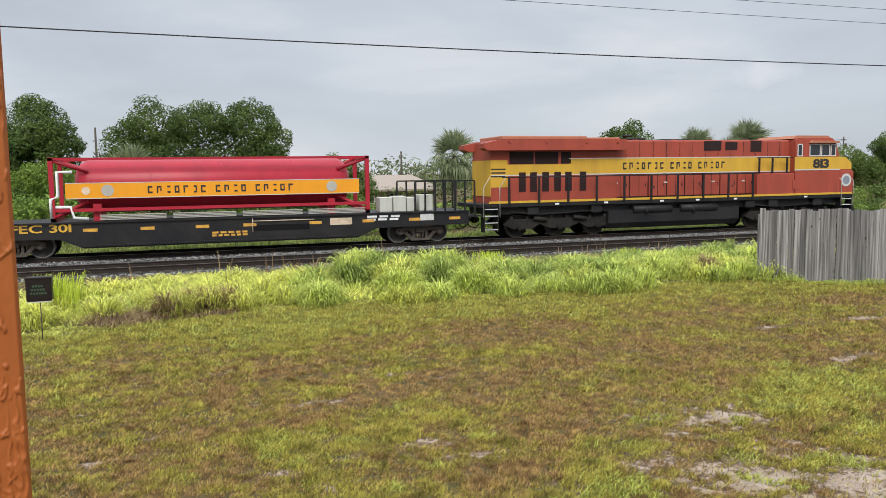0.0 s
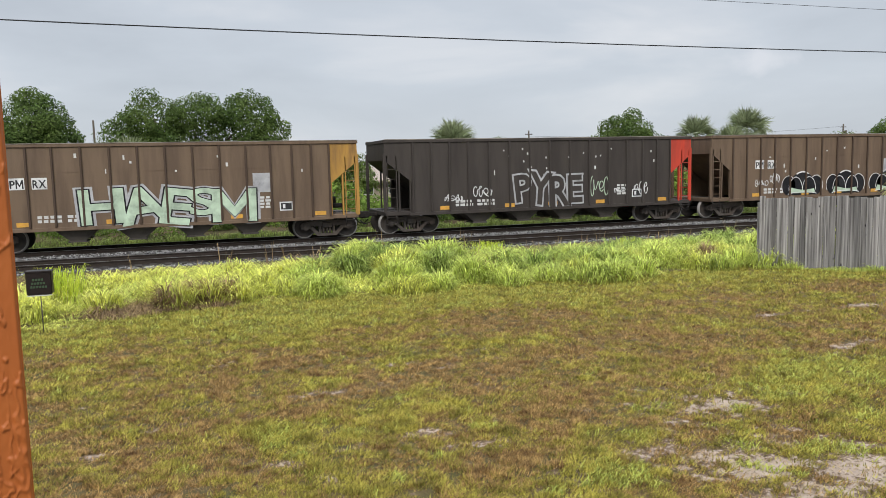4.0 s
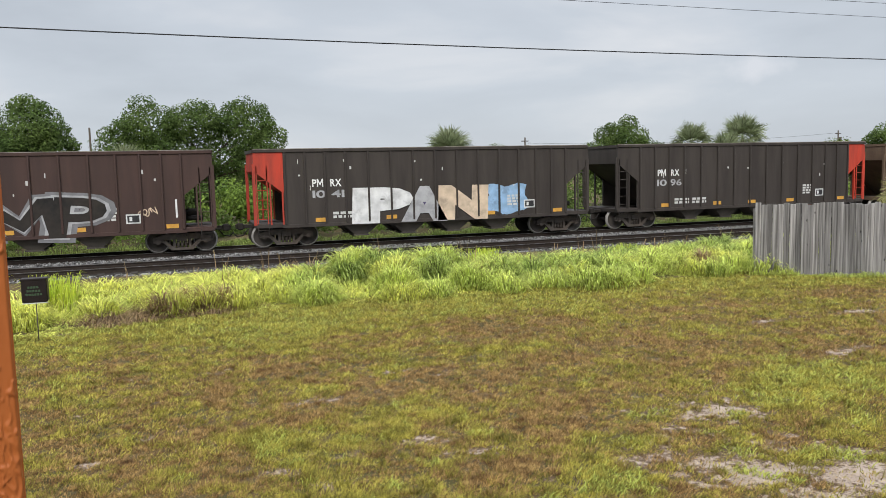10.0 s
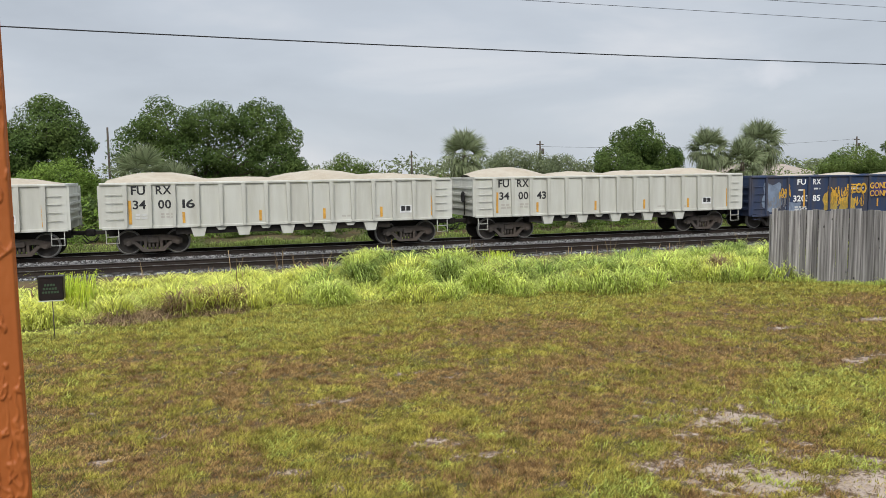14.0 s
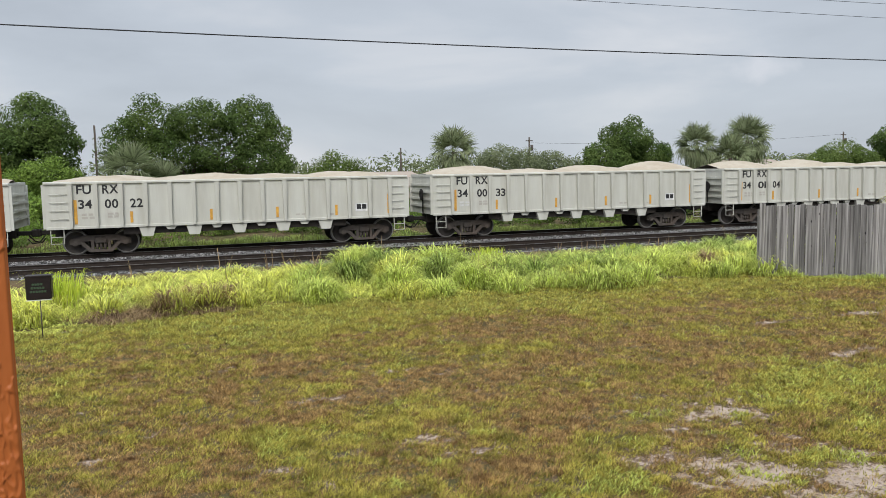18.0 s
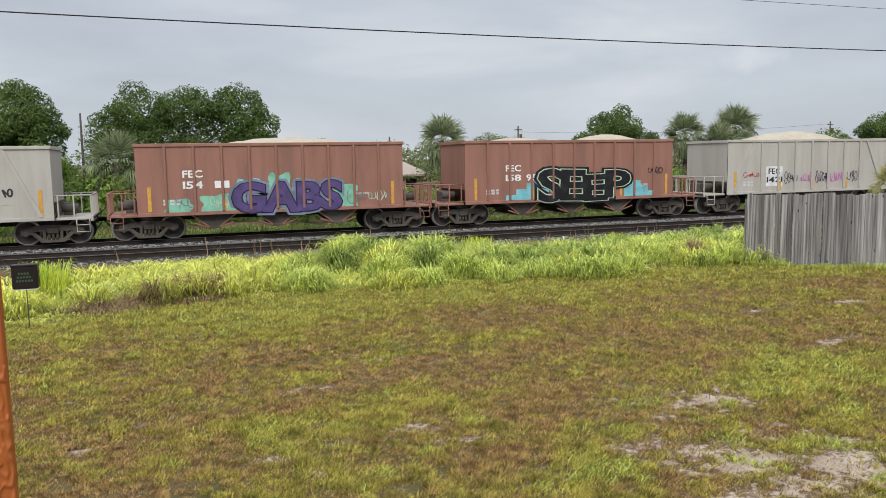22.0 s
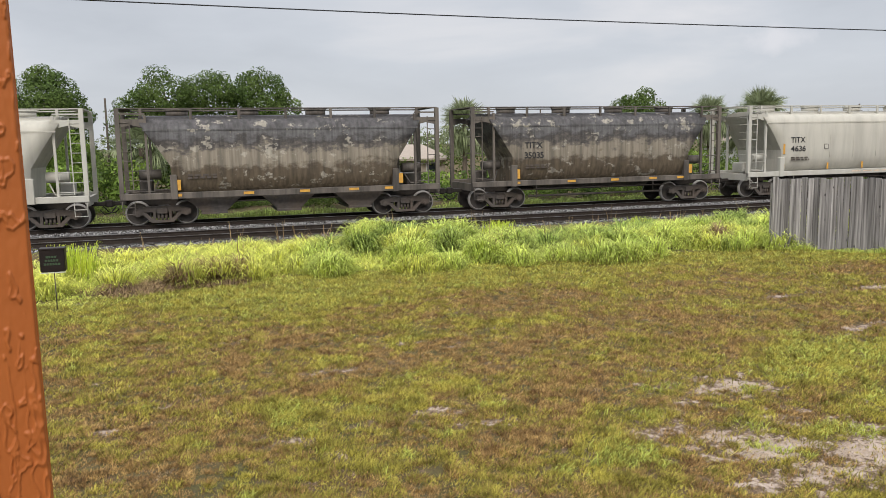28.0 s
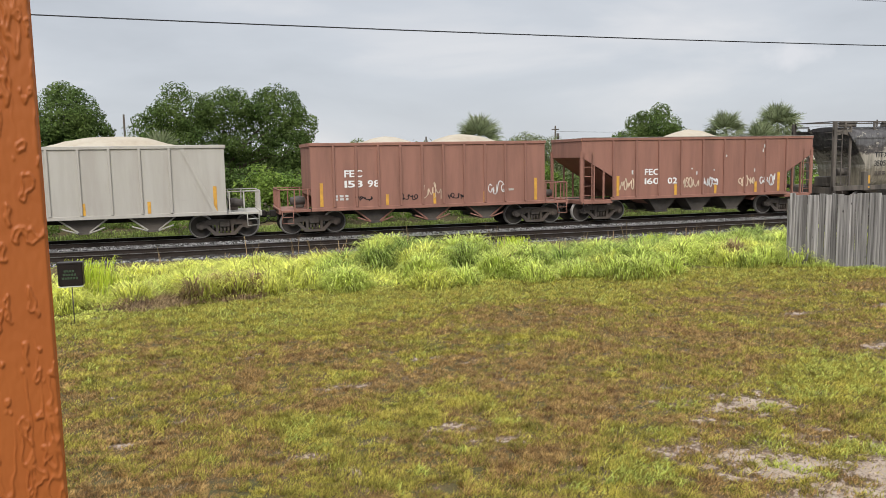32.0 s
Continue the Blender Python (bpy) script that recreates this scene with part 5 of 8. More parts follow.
        part("sunshade", side(Form(), [(16.95, 4.16), (17.75, 4.16), (17.65, 3.94), (17.05, 3.94)][::-1], -1.62, -1.53), red, car)
        part("gutter", bx(Form(), 16.5, 18.3, -1.53, -1.5, 4.20, 4.235), red, car)
        screen = part("windscreen", side(Form(), [(18.70, 3.58), (18.735, 3.58), (18.545, 4.22), (18.51, 4.22)], -1.32, 1.32), "glass", car)
        for y in (-1.36, -0.04, 1.28):
            part("screen_post", side(Form(), [(18.72, 3.55), (18.76, 3.55), (18.56, 4.25), (18.52, 4.25)], y, y + 0.08), red, screen)
        part("nose_front", bx(Form(), 19.9, 20.32, -1.18, 1.18, 1.65, 3.26, 0.08), "loco_yellow", car)
        part("nose_top", side(Form(), [(18.76, 3.524), (19.96, 3.344), (19.96, 3.36), (18.76, 3.55)], -1.42, 1.42), "nose_dark", car, "dark anti-glare panel")
        part("anti_glare_side", side(Form(), [(18.62, 3.54), (19.4, 3.22), (19.97, 3.35), (18.76, 3.545)], -1.521, -1.514), "nose_dark", car)
        for i in range(4):
            part("stripe", bx(Form(), 19.62, 19.94, -1.522, -1.514, 2.72 + 0.15 * i, 2.79 + 0.15 * i), "letter_black", car)
            part("stripe", bx(Form(), 20.32, 20.33, -1.05, 1.05, 2.58 + 0.15 * i, 2.65 + 0.15 * i), "letter_black", car)
        # peach paint stands in for the glow of the number board
        part("number_board", bx(Form(), 18.42, 18.56, -1.2, -0.6, 4.28, 4.44, 0.02), "g_peach", car, "number board over the windscreen, its glow painted in peach")
        # wide equipment cabinet behind the cab, with a railed ledge
        part("cabinet", bx(Form(), 12.1, 16.5, -1.46, 1.46, 1.61, 3.56, 0.02), red, car)
        part("cabinet_band", bx(Form(), 12.1, 16.5, -1.472, -1.46, 2.90, 3.54), "loco_yellow", car)
        part("cabinet_stripe", bx(bx(Form(), 12.1, 16.5, -1.478, -1.47, 2.86, 2.905), 12.1, 16.5, -1.478, -1.47, 3.53, 3.565), "white_dull", car)
        part("cabinet_seam", bx(bx(bx(Form(), 12.1, 16.4, -1.466, -1.455, 2.13, 2.15), 16.46, 16.49, -1.48, -1.455, 1.7, 3.5), 14.3, 14.32, -1.466, -1.455, 2.15, 2.86), "grille", car)
        part("upper_hood", bx(Form(), 11.6, 16.55, -1.08, 1.08, 3.55, 4.48, 0.04), red, car)
        for u0, u1, z0, z1 in ((15.25, 15.92, 3.72, 4.30), (13.68, 14.32, 3.74, 4.30), (12.25, 12.72, 3.74, 4.20)):
            g = bx(Form(), u0, u1, -1.10, -1.075, z0, z1)
            for i in range(6):
                bx(g, u0 + 0.04, u1 - 0.04, -1.13, -1.10, z0 + 0.04 + 0.09 * i, z0 + 0.08 + 0.09 * i)
            part("vent", g, "grille", car)
        for u in (12.45, 13.55, 15.0, 16.3):
            part("rail_post", bx(Form(), u, u + 0.09, -1.44, -1.38, 3.56, 4.30), "black", car)
        part("upper_rail", Form().pipe([(X(10.9), -1.5, 2.75), (X(10.9), -1.46, 3.2), (X(12.2), -1.41, 4.28), (X(16.4), -1.41, 4.28)], 0.026, 6).rod((X(12.45), -1.41, 3.88), (X(16.4), -1.41, 3.88), 0.02, 6), "black", car)
    else:
        cab = Form()
        side(cab, [(16.9, 1.6), (19.75, 1.6), (19.75, 3.4), (19.45, 4.28), (19.2, 4.46), (17.0, 4.46), (16.9, 4.36)], -1.5, 1.5)
        part("cab", cab, red, car)
        part("cab_roof", side(Form(), [(16.85, 4.44), (19.35, 4.44), (19.05, 4.60), (17.1, 4.60)], -1.35, 1.35), "roof_tan", car)
        part("cab_band", bx(Form(), 16.85, 19.76, -1.512, -1.5, 2.88, 3.52), "loco_yellow", car)
        part("cab_stripe", bx(Form(), 16.85, 19.76, -1.518, -1.51, 2.85, 2.90), "white_dull", car)
        for u0, u1 in ((17.0, 17.32), (17.75, 18.45), (18.5, 19.05), (19.1, 19.45)):
            w = part("window", bx(bx(bx(bx(Form(), u0, u1, -1.525, -1.505, 3.55, 3.60), u0, u1, -1.525, -1.505, 4.12, 4.17), u0, u0 + 0.05, -1.525, -1.505, 3.6, 4.12), u1 - 0.05, u1, -1.525, -1.505, 3.6, 4.12), "white_dull", car)
            part("pane", bx(Form(), u0 + 0.05, u1 - 0.05, -1.515, -1.503, 3.6, 4.12), "glass", w)
        part("sunshade", side(Form(), [(17.7, 4.22), (19.5, 4.22), (19.45, 4.32), (17.8, 4.34)], -1.72, -1.5), "roof_tan", car)
        part("windscreen", side(Form(), [(19.72, 3.52), (19.77, 3.52), (19.52, 4.2), (19.47, 4.2)], -1.2, 1.2), "glass", car)
        nose = Form()
        side(nose, [(19.7, 1.6), (20.75, 1.6), (20.75, 3.2), (20.35, 3.5), (19.7, 3.52)], -1.25, 1.25)
        part("nose", nose, red, car)
        part("nose_band", side(Form(), [(19.76, 2.88), (20.76, 2.88), (20.76, 3.2), (20.36, 3.5), (19.76, 3.515)], -1.262, -1.25), "loco_yellow", car)
    if not cab_dark:
        part("side_box", bx(Form(), 14.6, 16.88, -1.49, -1.06, 1.61, 2.72, 0.02), red, car)
        part("nose_side", bx(Form(), 19.78, 20.7, -1.48, -1.26, 1.61, 2.80, 0.03), red, car)
        for u in (14.7, 15.5, 16.4):
            part("rail_post", bx(Form(), u, u + 0.08, -1.47, -1.41, 2.72, 3.52), "black", car)
        part("upper_rail", Form().rod((X(14.6), -1.44, 3.5), (X(16.8), -1.44, 3.5), 0.024, 6), "black", car)
    part("hatch", bx(Form(), 16.75, 17.25, -1.515, -1.5, 1.9, 2.4), "grille" if cab_dark else red, car)
    seal_at = 19.0 if cab_dark else 20.2
    sy = -1.512 if cab_dark else -1.49
    seal = part("emblem", Form().rod((X(seal_at), sy, 2.32), (X(seal_at), sy - 0.012, 2.32), 0.33, 28, smooth=False), "white_dull", car, "round white emblem")
    part("ring", Form().rod((X(seal_at), sy - 0.012, 2.32), (X(seal_at), sy - 0.018, 2.32), 0.22, 20, smooth=False), "hop_blue", seal)
    letters(car, number, X(17.4 if cab_dark else 18.5) - 0.48, 2.98, 0.44, 0.96, "letter_black", -1.52, "number")
    part("headlight", bx(Form(), *((18.42, 18.6) if cab_dark else (19.25, 19.5)), -0.25, 0.25, 4.28, 4.46), "white_dull", car)
    a, b = sorted((X(7.15), X(13.0)) if not cab_dark else (X(4.7), X(10.5)))
    part("company_name", blocks(a, b, 3.02, 3.34, -1.137, (7, 4, 5)), "letter_black", car, "dark block lettering")
    # tank, reservoirs, trucks
    part("fuel_tank", Form().along([(-1.40, 0.55), (-1.15, 0.28), (1.15, 0.28), (1.40, 0.55), (1.40, 1.12), (-1.40, 1.12)], *sorted((X(6.3), X(13.6)))), "black", car)
    if cab_dark:
        part("tank_side", bx(bx(Form(), 6.3, 13.6, -1.46, -1.40, 0.62, 1.24, 0.02), 6.3, 13.6, -1.46, -1.2, 1.2, 1.26), "black", car)
    for u in () if cab_dark else (7.6, 10.2):
        part("air_reservoir", Form().rod((X(u), -1.30, 1.14), (X(u + 2.1), -1.30, 1.14), 0.21, 14).rod((X(u + 0.7), -1.5, 0.9), (X(u + 0.7), -1.46, 1.3), 0.06, 6), "black", car)
    for uc in (3.9, 16.9):
        t = Form()
        for s in (-1, 1):
            y0, y1 = sorted((s * 0.98, s * 1.18))
            side(t, [(uc - 2.75, 0.62), (uc - 2.3, 0.42), (uc - 1.4, 0.40), (uc - 1.0, 0.62), (uc - 0.5, 0.42), (uc + 0.5, 0.42), (uc + 1.0, 0.62), (uc + 1.4, 0.40), (uc + 2.3, 0.42), (uc + 2.75, 0.62),
                     (uc + 2.5, 0.86), (uc - 2.5, 0.86)], y0, y1)
            for d in (-1.98, 0, 1.98):
                t.rod((X(uc + d), s * 1.05, 0.53), (X(uc + d), s * 1.27, 0.53), 0.17, 14).rod((X(uc + d), s * 1.27, 0.53), (X(uc + d), s * 1.30, 0.53), 0.09, 10)
                for e in (-0.38, 0.38):
                    t.rod((X(uc + d + e), s * 1.1, 0.62), (X(uc + d + e), s * 1.1, 0.98), 0.085, 8)
            for d in (-1.0, 1.0):
                t.rod((X(uc + d - 0.35), s * 1.25, 0.9), (X(uc + d + 0.3), s * 1.25, 0.8), 0.1, 10)
            t.pipe([(X(uc - 2.4), s * 1.3, 1.2), (X(uc - 1.2), s * 1.32, 1.05), (X(uc + 0.4), s * 1.32, 1.1), (X(uc + 2.2), s * 1.3, 1.22)], 0.03, 6)
        bx(t, uc - 2.4, uc + 2.4, -0.95, 0.95, 0.75, 1.05)
        tr = part("truck", t, "loco_truck", car)
        for d in (-1.98, 0, 1.98):
            part("wheelset", LOCO_WHEELSET, None, tr, at=pose(X(uc + d), 0, 0) @ Matrix.Diagonal((1.16, 1, 1.16, 1)))
    for u in (2.2, 5.4, 14.0, 15.4, 18.2):
        part("equipment_box", bx(Form(), u, u + 0.55, -1.42, -1.0, 1.06, 1.42, 0.02), "black", car)
    for u in (3.5, 6.0, 9.0, 11.0, 13.2, 17.5):
        part("marker_plate", bx(Form(), u, u + 0.2, -1.522, -1.515, 1.48, 1.56), "white", car)
    # end steps and handrails
    for u, s in ((0.1, 1), (19.95, -1)):
        st = Form()
        for i in range(4):
            bx(st, u, u + 0.62, -1.5, -1.12, 0.42 + 0.30 * i, 0.46 + 0.30 * i)
        bx(st, u - 0.03, u, -1.5, -1.1, 0.35, 1.6)
        bx(st, u + 0.62, u + 0.65, -1.5, -1.1, 0.35, 1.6)
        part("step", st, "black", car)
        for i in range(4):
            part("step_edge", bx(Form(), u, u + 0.62, -1.508, -1.5, 0.44 + 0.30 * i, 0.475 + 0.30 * i), "white_dull", car)
        for d in (-0.05, 0.72):
            part("grab_rail", Form().pipe([(X(u + d), -1.5, 1.0), (X(u + d), -1.5, 2.3), (X(u + d + (0.35 if s > 0 else -0.35)), -1.35, 2.75)], 0.022, 6), "hop_grey", car)
    part("plow", side(Form(), [(20.7, 0.25), (21.1, 0.25), (21.1, 0.4), (20.8, 1.0), (20.7, 1.0)], -1.4, 1.4), "black", car)
    for i in range(8 if cab_dark else 10):
        u = 1.2 + 1.45 * i
        part("stanchion", bx(Form(), u, u + 0.10, -1.56, -1.518, 1.55, 2.74), "black", car)
    part("handrail", Form().rod((X(0.9), -1.54, 2.74), (X(12.0 if cab_dark else 14.6), -1.54, 2.74), 0.024, 6), "black", car)
    for i in range(23):
        part("panel_gap", bx(Form(), 5.55 + 0.51 * i, 5.575 + 0.51 * i, -1.0875, -1.06, 1.72, 2.79), "grille", car)
    for u in (6.2, 8.9, 11.6, 13.4):
        part("latch", bx(Form(), u, u + 0.07, -1.105, -1.085, 2.1, 2.2), "letter_black", car)
        part("notice", bx(Form(), u + 0.6, u + 0.78, -1.092, -1.086, 2.35, 2.41), "white_dull", car)
    # dark strip along the foot of the hood
    part("sill_gap", bx(Form(), 0.6, 17.0, -1.10, -1.06, 1.60, 1.74), "grille", car)
    for u in (1.2, 3.0, 5.0, 6.6):
        part("lifting_lug", bx(Form(), u, u + 0.12, -1.62, -1.56, 4.24, 4.34), red, car)
    for u in (8.0, 10.1, 12.2, 14.3, 16.2):
        part("roof_rib", bx(Form(), u, u + 0.06, -1.0, 1.0, 4.375, 4.42), red, car)
    for s in (-1, 1):
        part("coupler", COUPLER, None, car, at=pose(s * 10.85, 0, 0, 0, 0, 0 if s > 0 else 180))
    part("hose", Form().pipe([(X(-0.15), -0.4, 1.2), (X(-0.35), -0.5, 0.6), (X(-0.6), -0.4, 0.55), (X(-0.8), -0.3, 0.9)], 0.03, 6).pipe([(X(20.85), 0.4, 1.2), (X(21.05), 0.5, 0.6), (X(21.3), 0.3, 0.6)], 0.03, 6), "black", car)
    return car


loco_a = locomotive(183.45, 1, "loco_red", "813", "orange-red and yellow diesel locomotive with dark railings", False)
loco_b = locomotive(140.6, -1, "loco_red_b", "822", "red and yellow diesel locomotive with a wide nose", True)

tank = rolling("black flat car carrying a red and yellow tank", "tank car", 152.0, 172.4, "tank_car")
tc = 162.2
part("frame", Form().prism([(153.3 - tc, 0.78), (156.2 - tc, 0.72), (157.0 - tc, 0.36), (167.4 - tc, 0.36), (168.2 - tc, 0.72), (172.3 - tc, 0.78), (172.3 - tc, 1.36), (153.3 - tc, 1.36)], -1.5, 1.5), "black", tank, "deep black steel frame")
for z in (0.42, 1.30):
    part("flange", Form().box(157 - tc if z < 1 else 153.3 - tc, 167.4 - tc if z < 1 else 172.3 - tc, -1.56, -1.5, z, z + 0.06), "black", tank)
part("tank", Form().add(*(lambda n, rs: ([(x, r * math.sin(6.28319 * i / n), 2.66 + r * math.cos(6.28319 * i / n)) for x, r in rs for i in range(n)],
                                        [(j * n + i, j * n + (i + 1) % n, (j + 1) * n + (i + 1) % n, (j + 1) * n + i) for j in range(len(rs) - 1) for i in range(n)]))(
    36, [(-5.35, 0.02), (-5.3, 0.5), (-5.1, 0.88), (-4.8, 1.03), (4.8, 1.03), (5.1, 0.88), (5.3, 0.5), (5.35, 0.02)]), smooth=True), "tank_red", tank, "glossy red cylindrical tank", at=pose(-0.2, 0, 0))
for s in (-1, 1):
    x = -0.25 + s * 5.95
    fr = Form()
    for y in (-1.2, 1.2):
        fr.box(x - 0.08, x + 0.08, y - 0.08, y + 0.08, 1.36, 3.72)
        fr.rod((x, y, 3.65), (x - s * 1.2, y * 0.75, 3.2), 0.07, 8)
        fr.rod((x, y, 1.5), (x - s * 1.2, y * 0.75, 2.1), 0.07, 8)
    fr.box(x - 0.08, x + 0.08, -1.28, 1.28, 3.62, 3.74).box(x - 0.08, x + 0.08, -1.28, 1.28, 1.36, 1.5)
    part("end_frame", fr, "tank_red", tank)
    part("saddle", Form().box(x - s * 1.5 - 0.15, x - s * 1.5 + 0.15, -1.1, 1.1, 1.36, 2.0), "tank_red", tank)
part("top_rail", Form().box(-6.2, 5.7, -1.26, -1.16, 3.64, 3.73).box(-6.2, 5.7, 1.16, 1.26, 3.64, 3.73), "tank_red", tank)
part("bottom_rail", Form().box(-6.2, 5.7, -1.26, -1.16, 1.72, 1.84), "tank_red", tank)
part("band", Form().box(-5.75, 5.35, -1.24, -1.225, 2.20, 2.80), "tank_yellow", tank, "orange-yellow name board")
part("pinstripe", Form().box(-5.75, 5.35, -1.246, -1.238, 2.20, 2.225).box(-5.75, 5.35, -1.246, -1.238, 2.775, 2.80), "white_dull", tank)
part("company_name", blocks(-2.95, 2.7, 2.36, 2.64, -1.245, (7, 4, 5)), "letter_black", tank, "dark block lettering")
for x in (-4.3, 4.2, -5.05):
    part("emblem", Form().rod((x, -1.24, 2.5), (x, -1.252, 2.5), 0.22 if x != -5.05 else 0.15, 20, smooth=False), "hop_grey" if x != -5.05 else "g_peach", tank)
for i in range(4):
    x = -4.6 + 2.6 * i
    lv = Form()
    for j in range(4):
        lv.box(x, x + 2.35, -1.42, -1.30, 1.40 + 0.055 * j, 1.43 + 0.055 * j)
    part("step_grating", lv, "hop_grey", tank)
for i in range(3):
    part("weld_band", Form().rod((-2.8 + 2.7 * i, 0, 2.66), (-2.74 + 2.7 * i, 0, 2.66), 1.037, 36, smooth=False), "tank_red", tank)
for i, (x, w, h) in enumerate(((168.45, 0.55, 0.62), (169.05, 0.55, 0.66), (169.65, 0.4, 0.6), (170.2, 0.6, 0.7))):
    part("cabinet", Form().box(x - tc, x - tc + w, -1.1, -0.4, 1.36, 1.36 + h, 0.02), "car_white", tank, "white equipment cabinet")
for x0, x1 in ((169.9, 172.6), (151.6, 153.9)):
    n = 7
    for y in (-1.45, 1.45):
        for i in range(n):
            x = x0 + (x1 - x0) * i / (n - 1) - tc
            part("rail_post", Form().box(x - 0.035, x + 0.035, y - 0.03, y + 0.03, 1.1, 2.60), "black", tank)
        part("top_bar", Form().box(x0 - tc, x1 - tc, y - 0.03, y + 0.03, 2.6, 2.66), "black", tank)
part("walkway", Form().box(151.4 - tc, 153.3 - tc, -1.45, 1.45, 1.05, 1.12).box(172.3 - tc, 173.0 - tc, -1.45, 1.45, 1.05, 1.12), "black", tank)
part("pipework", Form().pipe([(155.95 - tc, -1.25, 1.5), (155.95 - tc, -1.25, 2.2), (156.2 - tc, -1.2, 2.3), (156.2 - tc, -1.2, 3.2), (156.7 - tc, -1.1, 3.2)], 0.07, 8).pipe(
    [(156.0 - tc, -1.2, 1.9), (156.6 - tc, -1.2, 1.9), (156.7 - tc, -1.25, 1.5), (157.2 - tc, -1.25, 1.45)], 0.06, 8), "white", tank, "white pipes and valves")
letters(tank, "FEC 301", 154.6 - tc, 1.0, 0.30, 2.0, "g_yellow", -1.512)
for i, x in enumerate((-5.2, -3.2, -1.2, 0.6, 3.2, 5.4, 7.4, 9.2)):
    mark(tank, x, 0.98, 0.5, 0.12, "reflector", -1.506)
part("plate", Form().box(4.05, 4.95, -1.512, -1.5, 0.92, 1.2), "g_peach", tank)
tag_bars(tank, -0.6, 0.6, 1.4, 0.22, "reflector", 2, 5, 4, -1.506)
tag_bars(tank, 5.6, 1.0, 1.4, 0.25, "white", 2, 3, 5, -1.506)
part("box_frame", Form().box(7.9, 8.5, -1.51, -1.5, 0.98, 1.25), "white_dull", tank)
# near-black plate on the frame face, coloured as the shade inside a slot
part("slot", Form().box(0.9, 3.2, -1.506, -1.5, 0.78, 1.02), "slot_shade", tank)
part("pole", Form().rod((0.95, -1.53, 0.75), (0.95, -1.53, 1.34), 0.02, 6).rod((0.95, -1.53, 1.18), (3.4, -1.53, 1.18), 0.02, 6), "g_peach", tank)
for x in (154.6 - tc, 170.2 - tc):
    t = part("truck", TRUCK, None, tank, at=pose(x, 0, 0))
    for d in (-0.889, 0.889):
        part("wheelset", WHEELSET, None, t, at=pose(d, 0, 0))
for s in (-1, 1):
    part("coupler", COUPLER, None, tank, at=pose(s * 10.75, 0, 0, 0, 0, 0 if s > 0 else 180))

# ---- the cars in order, from the locomotives back ----


def pm_marks(c, b, x=None, z=2.55, code=("PM", "RX"), boxed=True):
    x = -b + 2.85 if x is None else x
    for i, s in enumerate(code):
        if boxed:
            mark(c, x + 0.0 + 0.74 * i, z - 0.05, 0.51, 0.42, "g_white", -HALF - 0.004, "plate")
        letters(c, s, x + 0.04 + 0.74 * i, z, 0.30, 0.43, "letter_black" if boxed else "white", -HALF - 0.012)


def small_prints(c, b, zb, seed):
    """Reflectors, test panels and stencils along the sill."""
    for i, u in enumerate((0.16, 0.36, 0.5, 0.66, 0.88)):
        mark(c, -b + 2 * b * u, zb + 0.12, 0.45, 0.16, "reflector", -HALF - 0.009)
    tag_bars(c, -b + 3.1, zb + 0.2, 0.8, 0.3, "white_dull", 2, 3, seed)
    tag_bars(c, -b + 4.1, zb + 0.2, 0.8, 0.3, "white_dull", 2, 3, seed + 1)
    tag_bars(c, b - 4.0, zb + 0.45, 0.5, 0.5, "white_dull", 4, 2, seed + 2)
    mark(c, b - 3.2, zb + 0.35, 0.52, 0.36, "g_white", -HALF - 0.006, "panel_frame")
    mark(c, b - 3.15, zb + 0.40, 0.42, 0.26, "letter_black", -HALF - 0.010, "panel")
    mark(c, b - 3.08, zb + 0.45, 0.1, 0.16, "g_white", -HALF - 0.014, "panel_mark")


c = coal_hopper(113.95, 129.05, 4.0, "brown_a", "brown coal hopper with a yellow end and black tags", None, "end_yellow", 12, heaps=[(1.5, 0.62, 1.6), (-5, 0.58, 1.4)], seed=1)
pm_marks(c, 7.55, -4.98, 2.4)
small_prints(c, 7.55, 0.88, 11)
for i, (x0, x1) in enumerate(((-3.35, -0.8), (-0.55, 1.95), (2.27, 4.9))):
    dome_tag(c, x0, x1, 1.0, 2.15)
mark(c, 3.22, 2.1, 0.72, 0.62, "g_silver", name="patch")
scrawl(c, -5.0, -4.2, 1.4, 1.9, "g_white", 4, 3)
scrawl(c, -4.1, -3.5, 1.5, 2.2, "g_white", 4, 4)
scrawl(c, 5.0, 5.9, 1.6, 2.1, "g_white", 5, 5)

c = coal_hopper(97.75, 112.75, 3.98, "brown_b", "dark brown coal hopper with a red end and a white tag", None, "end_red", 12, seed=2)
small_prints(c, 7.5, 0.88, 21)
graffiti(c, "PYRE", -1.55, 1.6, 1.05, 2.4, "brown_b", "g_silver", None, 0.25, 2, fat=0.075)
for i, x in enumerate((-4.9, -3.6, 2.1, 3.2, 4.2)):
    scrawl(c, x, x + 0.95, 1.2 + 0.2 * (i % 2), 1.75 + 0.3 * (i % 3), "g_white" if i != 2 else "g_mint", 4, 30 + i)
for i in range(14):
    mark(c, random.uniform(-3, 4), random.uniform(2.2, 3.6), 0.05, random.uniform(0.05, 0.12), "g_white", name="chip")

c = coal_hopper(81.6, 96.6, 3.98, "brown_a", "brown coal hopper with a yellow end and pale green graffiti", None, "end_yellow", 12, seed=3)
pm_marks(c, 7.5, -5.25, 2.4)
small_prints(c, 7.5, 0.88, 31)
graffiti(c, "HAESM", -2.8, 3.2, 1.02, 2.2, "g_mint", "g_black", "g_silver", 0.35, 5, fat=0.05)
mark(c, 3.3, 2.0, 0.7, 0.75, "g_silver", name="patch")

